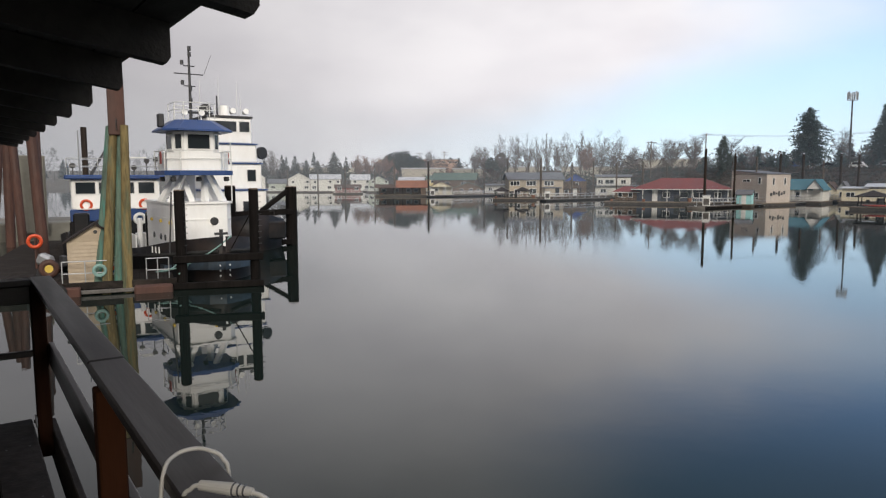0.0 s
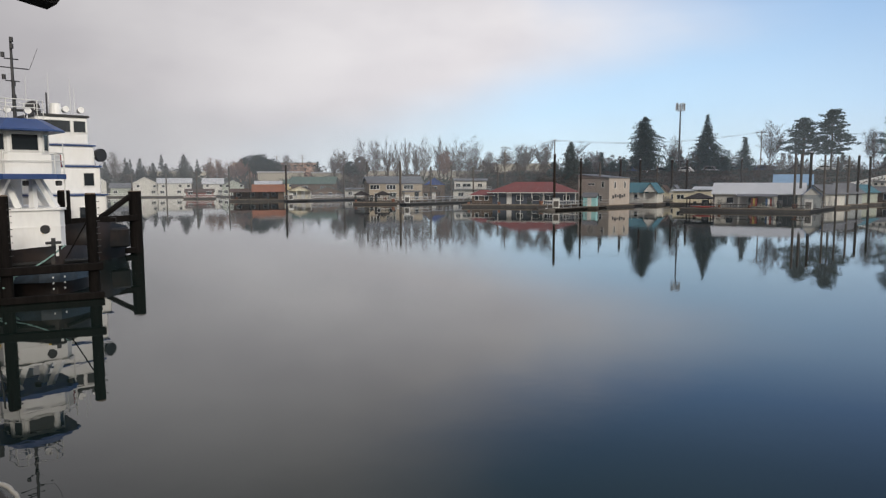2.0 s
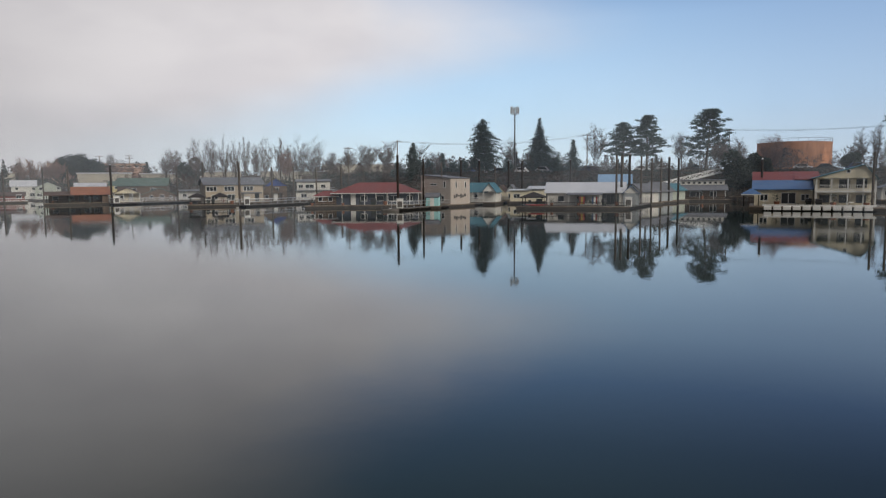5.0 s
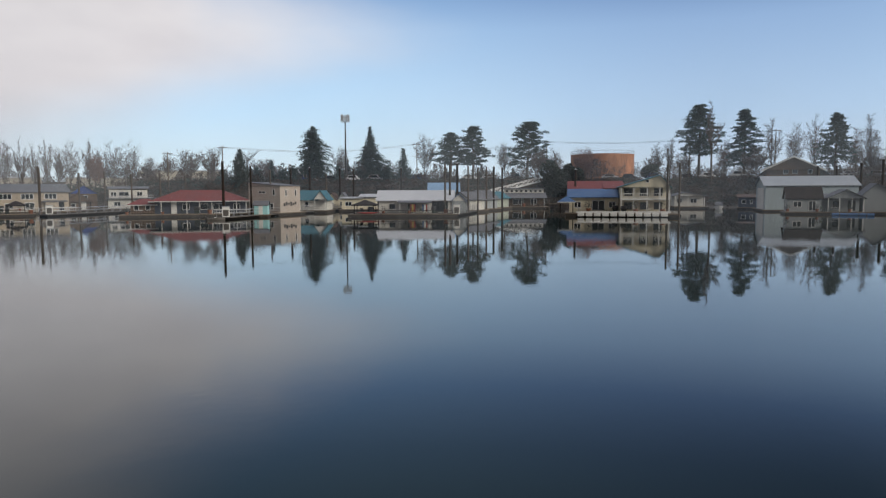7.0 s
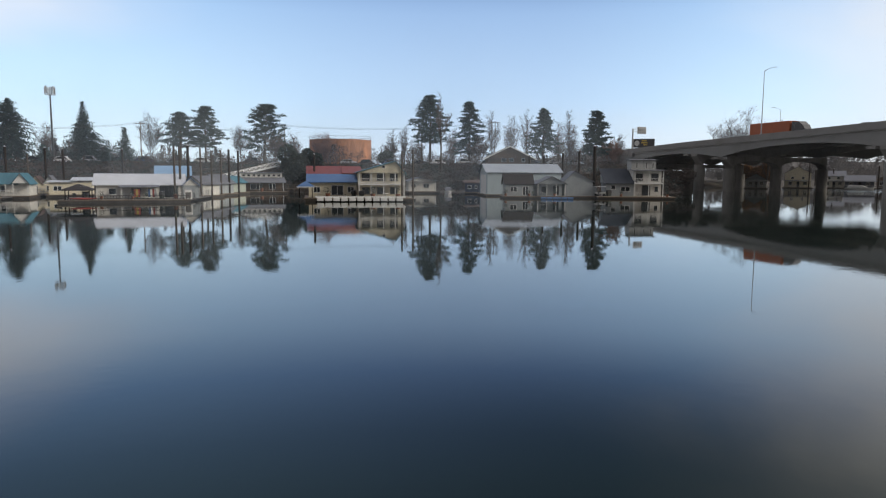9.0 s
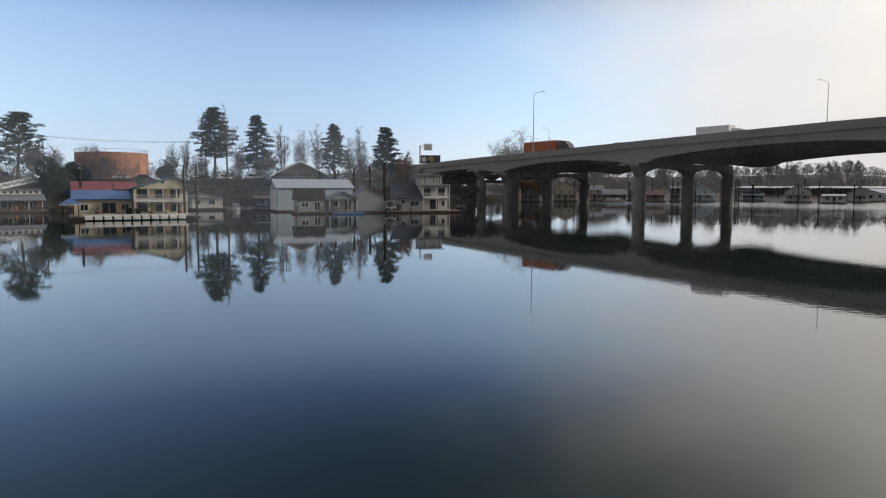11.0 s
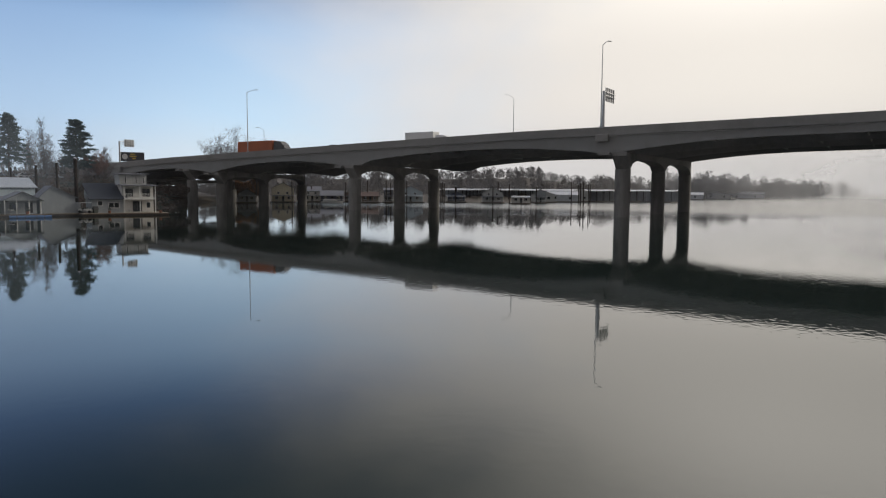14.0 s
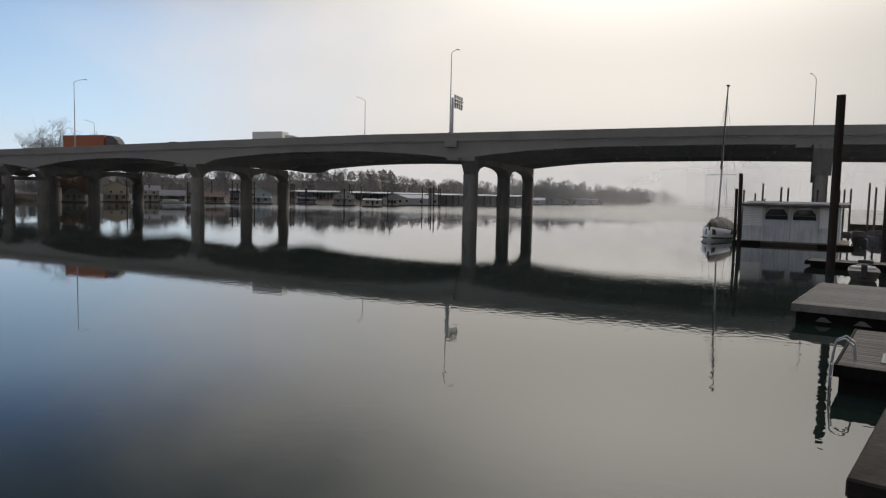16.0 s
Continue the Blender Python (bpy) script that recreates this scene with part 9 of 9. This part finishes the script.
for a, b in zip(rows, rows[1:]):
    for k in range(8):
        bm.faces.new((a[k], a[k + 1], b[k + 1], b[k]))
    bm.faces.new((a[0], b[0], b[8], a[8]))
bmesh.ops.recalc_face_normals(bm, faces=bm.faces[:])
part("hull", bm, paint("pale_blue_gelcoat", (0.34, 0.45, 0.56), 0.35), t, "", True)
t, m = plank_dock((39.3, -45.7, 0), 3.0, 14.0, 0.5, "narrow dark plank float past the tall pile", wood=M_DULLPLANK, edge=M_CREOSOTE)
part("dark_float", boxed(0.05, 2.9, 0.3, 13.8, -0.4, 0.2), M_CREOSOTE, t)
for k in range(3):
    part("dock_box", boxed(0.6, 1.2, 3.4 + 2.4 * k, 4.4 + 2.4 * k, 0.51, 0.74, bevel=0.04), M_DARKMETAL, t, "dark dock box")

# ---------------------------------------------------------------- the deck, its railing and the roof edge over the viewer
RUN, OUT = Vector((-0.57, 0.8217, 0)), Vector((0.8217, 0.57, 0))   # along the railing away from the start view; out over the water
FOOT, TOPZ = 3.2, 4.165
O = Vector((0.0, 0.5, 0.0))


RAILM = Matrix(((RUN.x, OUT.x, 0, O.x), (RUN.y, OUT.y, 0, O.y), (0, 0, 1, 0), (0, 0, 0, 1)))


def plank_part(name, bounds, mat, t, label="", bevel=0.006):
    return part(name, boxed(*bounds, bevel=bevel), mat, t, label)


deck = thing("deck", "dark wet timber deck over the water", "deck", RAILM, kind="structure")
for k in range(9):
    o = 0.29 - 0.236 * k
    plank_part("plank", (-2.2 + 0.03 * (k % 3), 5.25, o - 0.222, o, FOOT - 0.045, FOOT - 0.002 * (k % 3)), M_DRYDARK, deck)
plank_part("rim_joist", (-2.2, 5.28, 0.392, 0.43, FOOT - 0.29, FOOT - 0.03), M_DRYDARK, deck)
plank_part("joist", (-2.2, 5.2, -1.6, 0.3, FOOT - 0.25, FOOT - 0.05), M_CREOSOTE, deck)
for s in (-2, 1.6, 5.0):
    part("support_post", tubed((s, 0.1, -2.5), (s, 0.1, FOOT - 0.25), 0.16, 0.16, 12), M_CREOSOTE, deck)

for k in range(3):
    for s_ in (2.9, 3.9, 4.7):
        for o in (0.24, 0.12):
            part("nail_head", tubed((s_ + 0.01 * k, o - 0.236 * k, FOOT - 0.004), (s_ + 0.01 * k, o - 0.236 * k, FOOT + 0.0015), 0.006, 0.005, 8), M_DARKMETAL, deck)

rail = thing("deck_railing", "dark wet timber railing with brown posts", "railing", RAILM)
plank_part("top_rail", (2.64, 5.16, 0.322, 0.442, TOPZ - 0.038, TOPZ), M_DARKWOOD, rail, "wet dark top board")
plank_part("top_rail", (-0.35, 2.632, 0.320, 0.440, TOPZ - 0.040, TOPZ - 0.002), M_DARKWOOD, rail, "wet dark top board")
plank_part("side_rail", (-0.3, 5.1, 0.392, 0.428, TOPZ - 0.135, TOPZ - 0.042), M_DARKWOOD, rail)
plank_part("mid_rail", (-0.3, 5.05, 0.392, 0.428, TOPZ - 0.56, TOPZ - 0.42), M_DARKWOOD, rail)
for s in (5.06, 2.42, -0.2):
    p = plank_part("post", (s - 0.045, s + 0.045, 0.308, 0.391, FOOT - 0.2, TOPZ - 0.042), M_BROWNPOST, rail, "brown stained square post")
    plank_part("bracket", (s - 0.05, s + 0.05, 0.298, 0.3075, FOOT + 0.005, FOOT + 0.07), M_METAL, p, "small steel foot bracket", 0.002)
    part("bracket_bolt", tubed((s, 0.299, FOOT + 0.035), (s, 0.289, FOOT + 0.035), 0.012, 0.012, 8), M_DARKMETAL, p)
# return at the corner
plank_part("top_rail", (5.02, 5.16, -3.4, 0.321, TOPZ - 0.040, TOPZ - 0.003), M_DARKWOOD, rail)
plank_part("side_rail", (5.05, 5.09, -3.4, 0.36, TOPZ - 0.16, TOPZ - 0.044), M_DARKWOOD, rail)
plank_part("mid_rail", (5.04, 5.08, -3.4, 0.35, TOPZ - 0.50, TOPZ - 0.46), M_DARKWOOD, rail)
# railing that goes on beyond the opening
rail2 = thing("deck_railing", "weathered dark timber railing past the deck opening", "railing", Matrix(((-0.496, 0.868, 0, 1.57), (0.868, 0.496, 0, -1.65), (0, 0, 1, 0), (0, 0, 0, 1))))
plank_part("top_rail", (-6.3, 0.0, -0.15, 0.0, TOPZ - 0.05, TOPZ), M_DRYDARK, rail2)
plank_part("side_rail", (-6.3, -0.03, -0.07, -0.03, TOPZ - 0.2, TOPZ - 0.052), M_DRYDARK, rail2)
plank_part("post", (-0.14, -0.04, -0.135, -0.075, FOOT - 0.2, TOPZ - 0.054), M_DRYDARK, rail2)
plank_part("post", (-2.6, -2.5, -0.135, -0.075, FOOT - 0.2, TOPZ - 0.054), M_DRYDARK, rail2)
plank_part("skirt_board", (-6.3, -0.02, -0.115, -0.075, FOOT - 0.35, TOPZ - 0.21), M_DRYDARK, rail2)
plank_part("mid_rail", (-6.3, -0.15, -0.18, -0.142, TOPZ - 0.55, TOPZ - 0.44), M_DRYDARK, rail2)

# grey extension lead looped over the railing
t = thing("extension_lead", "grey extension lead with a plug coupling over the railing", "cable", RAILM)
def bend(pts, n=6):
    """Points along a smooth curve through pts."""
    out = []
    for i in range(len(pts) - 1):
        p0, p1, p2, p3 = pts[max(i - 1, 0)], pts[i], pts[i + 1], pts[min(i + 2, len(pts) - 1)]
        for k in range(n):
            u = k / n
            out.append(0.5 * ((2 * p1) + (p2 - p0) * u + (2 * p0 - 5 * p1 + 4 * p2 - p3) * u * u + (3 * p1 - p0 - 3 * p2 + p3) * u ** 3))
    return out + [pts[-1]]


for pts in (((1.50, 0.30, TOPZ - 0.45), (1.51, 0.308, TOPZ - 0.1), (1.53, 0.322, TOPZ), (1.556, 0.354, TOPZ + 0.022), (1.553, 0.395, TOPZ + 0.028), (1.534, 0.425, TOPZ + 0.022), (1.522, 0.448, TOPZ + 0.002), (1.52, 0.46, TOPZ - 0.06), (1.52, 0.462, TOPZ - 0.4)),
            ((1.42, 0.315, TOPZ - 0.35), (1.40, 0.325, TOPZ - 0.04), (1.385, 0.342, TOPZ + 0.012), (1.372, 0.362, TOPZ + 0.02)), ((1.288, 0.432, TOPZ + 0.018), (1.26, 0.455, TOPZ + 0.005), (1.235, 0.47, TOPZ - 0.05), (1.22, 0.475, TOPZ - 0.4))):
    part("cord", sweep(bend([Vector(p) for p in pts], 10), 0.0048), M_CORD, t, "", True)
p, q = Vector((1.376, 0.358, TOPZ + 0.019)), Vector((1.286, 0.434, TOPZ + 0.019))
part("coupling", tubed(p, p.lerp(q, 0.6), 0.0105, 0.0135, 14), M_CORD, t, "pale plug coupling")
part("coupling_sleeve", tubed(p.lerp(q, 0.6), q, 0.0135, 0.008, 14), M_CORD, t)
for k in range(3):
    part("sleeve_ring", ring(bmesh.new(), p.lerp(q, 0.66 + 0.1 * k), (q - p), 0.0125 - 0.0012 * k, 0.0022, 14, 5), M_DARKMETAL, t)

# roof edge: rafters that slope up to the building, sheathing on top
roof = thing("porch_roof", "black tarred porch roof on rough rafters", "roof", RAILM, kind="structure")
P, EZ, SL = 0.86, 5.346, 0.17
for k in range(-1, 12):
    s = 1.16 + 1.205 * k
    bm = bmesh.new()
    d = 0.19
    prism(bm, [(P - 0.02, EZ), (P, EZ + 0.03), (P, EZ + d), (P - 4.2, EZ + d + 4.2 * SL), (P - 4.2, EZ + 4.2 * SL - 0.02)], "x", s - 0.045, s + 0.045)
    bmesh.ops.recalc_face_normals(bm, faces=bm.faces[:])
    part("rafter", bm, M_RAFTER, roof, "rough-sawn dark rafter")
for i in range(22):
    o1 = P + 0.03 - 0.195 * i
    o0 = o1 - 0.185
    z = lambda o: EZ + 0.194 + (P - o) * SL
    bm = bmesh.new()
    prism(bm, [(o0, z(o0)), (o1, z(o1)), (o1, z(o1) + 0.03), (o0, z(o0) + 0.03)], "x", -0.25, 14.6)
    part("sheathing_board", bm, M_RAFTER, roof)
bm = bmesh.new()
prism(bm, [(P - 4.3, EZ + 0.23 + 4.3 * SL), (P + 0.05, EZ + 0.226 - 0.05 * SL), (P + 0.05, EZ + 0.25 - 0.05 * SL), (P - 4.3, EZ + 0.26 + 4.3 * SL)], "x", -0.3, 14.7)
part("roofing", bm, R_DARK, roof)
wall = tagged(part("wall_building", boxed(-9, 14.5, -3.6, -3.4, 1.0, 8.0), siding("dark_board_wall", (0.07, 0.06, 0.05), 0.2)), "dark board wall of the boathouse behind the deck", "wall", kind="structure")
wall.matrix_world = RAILM
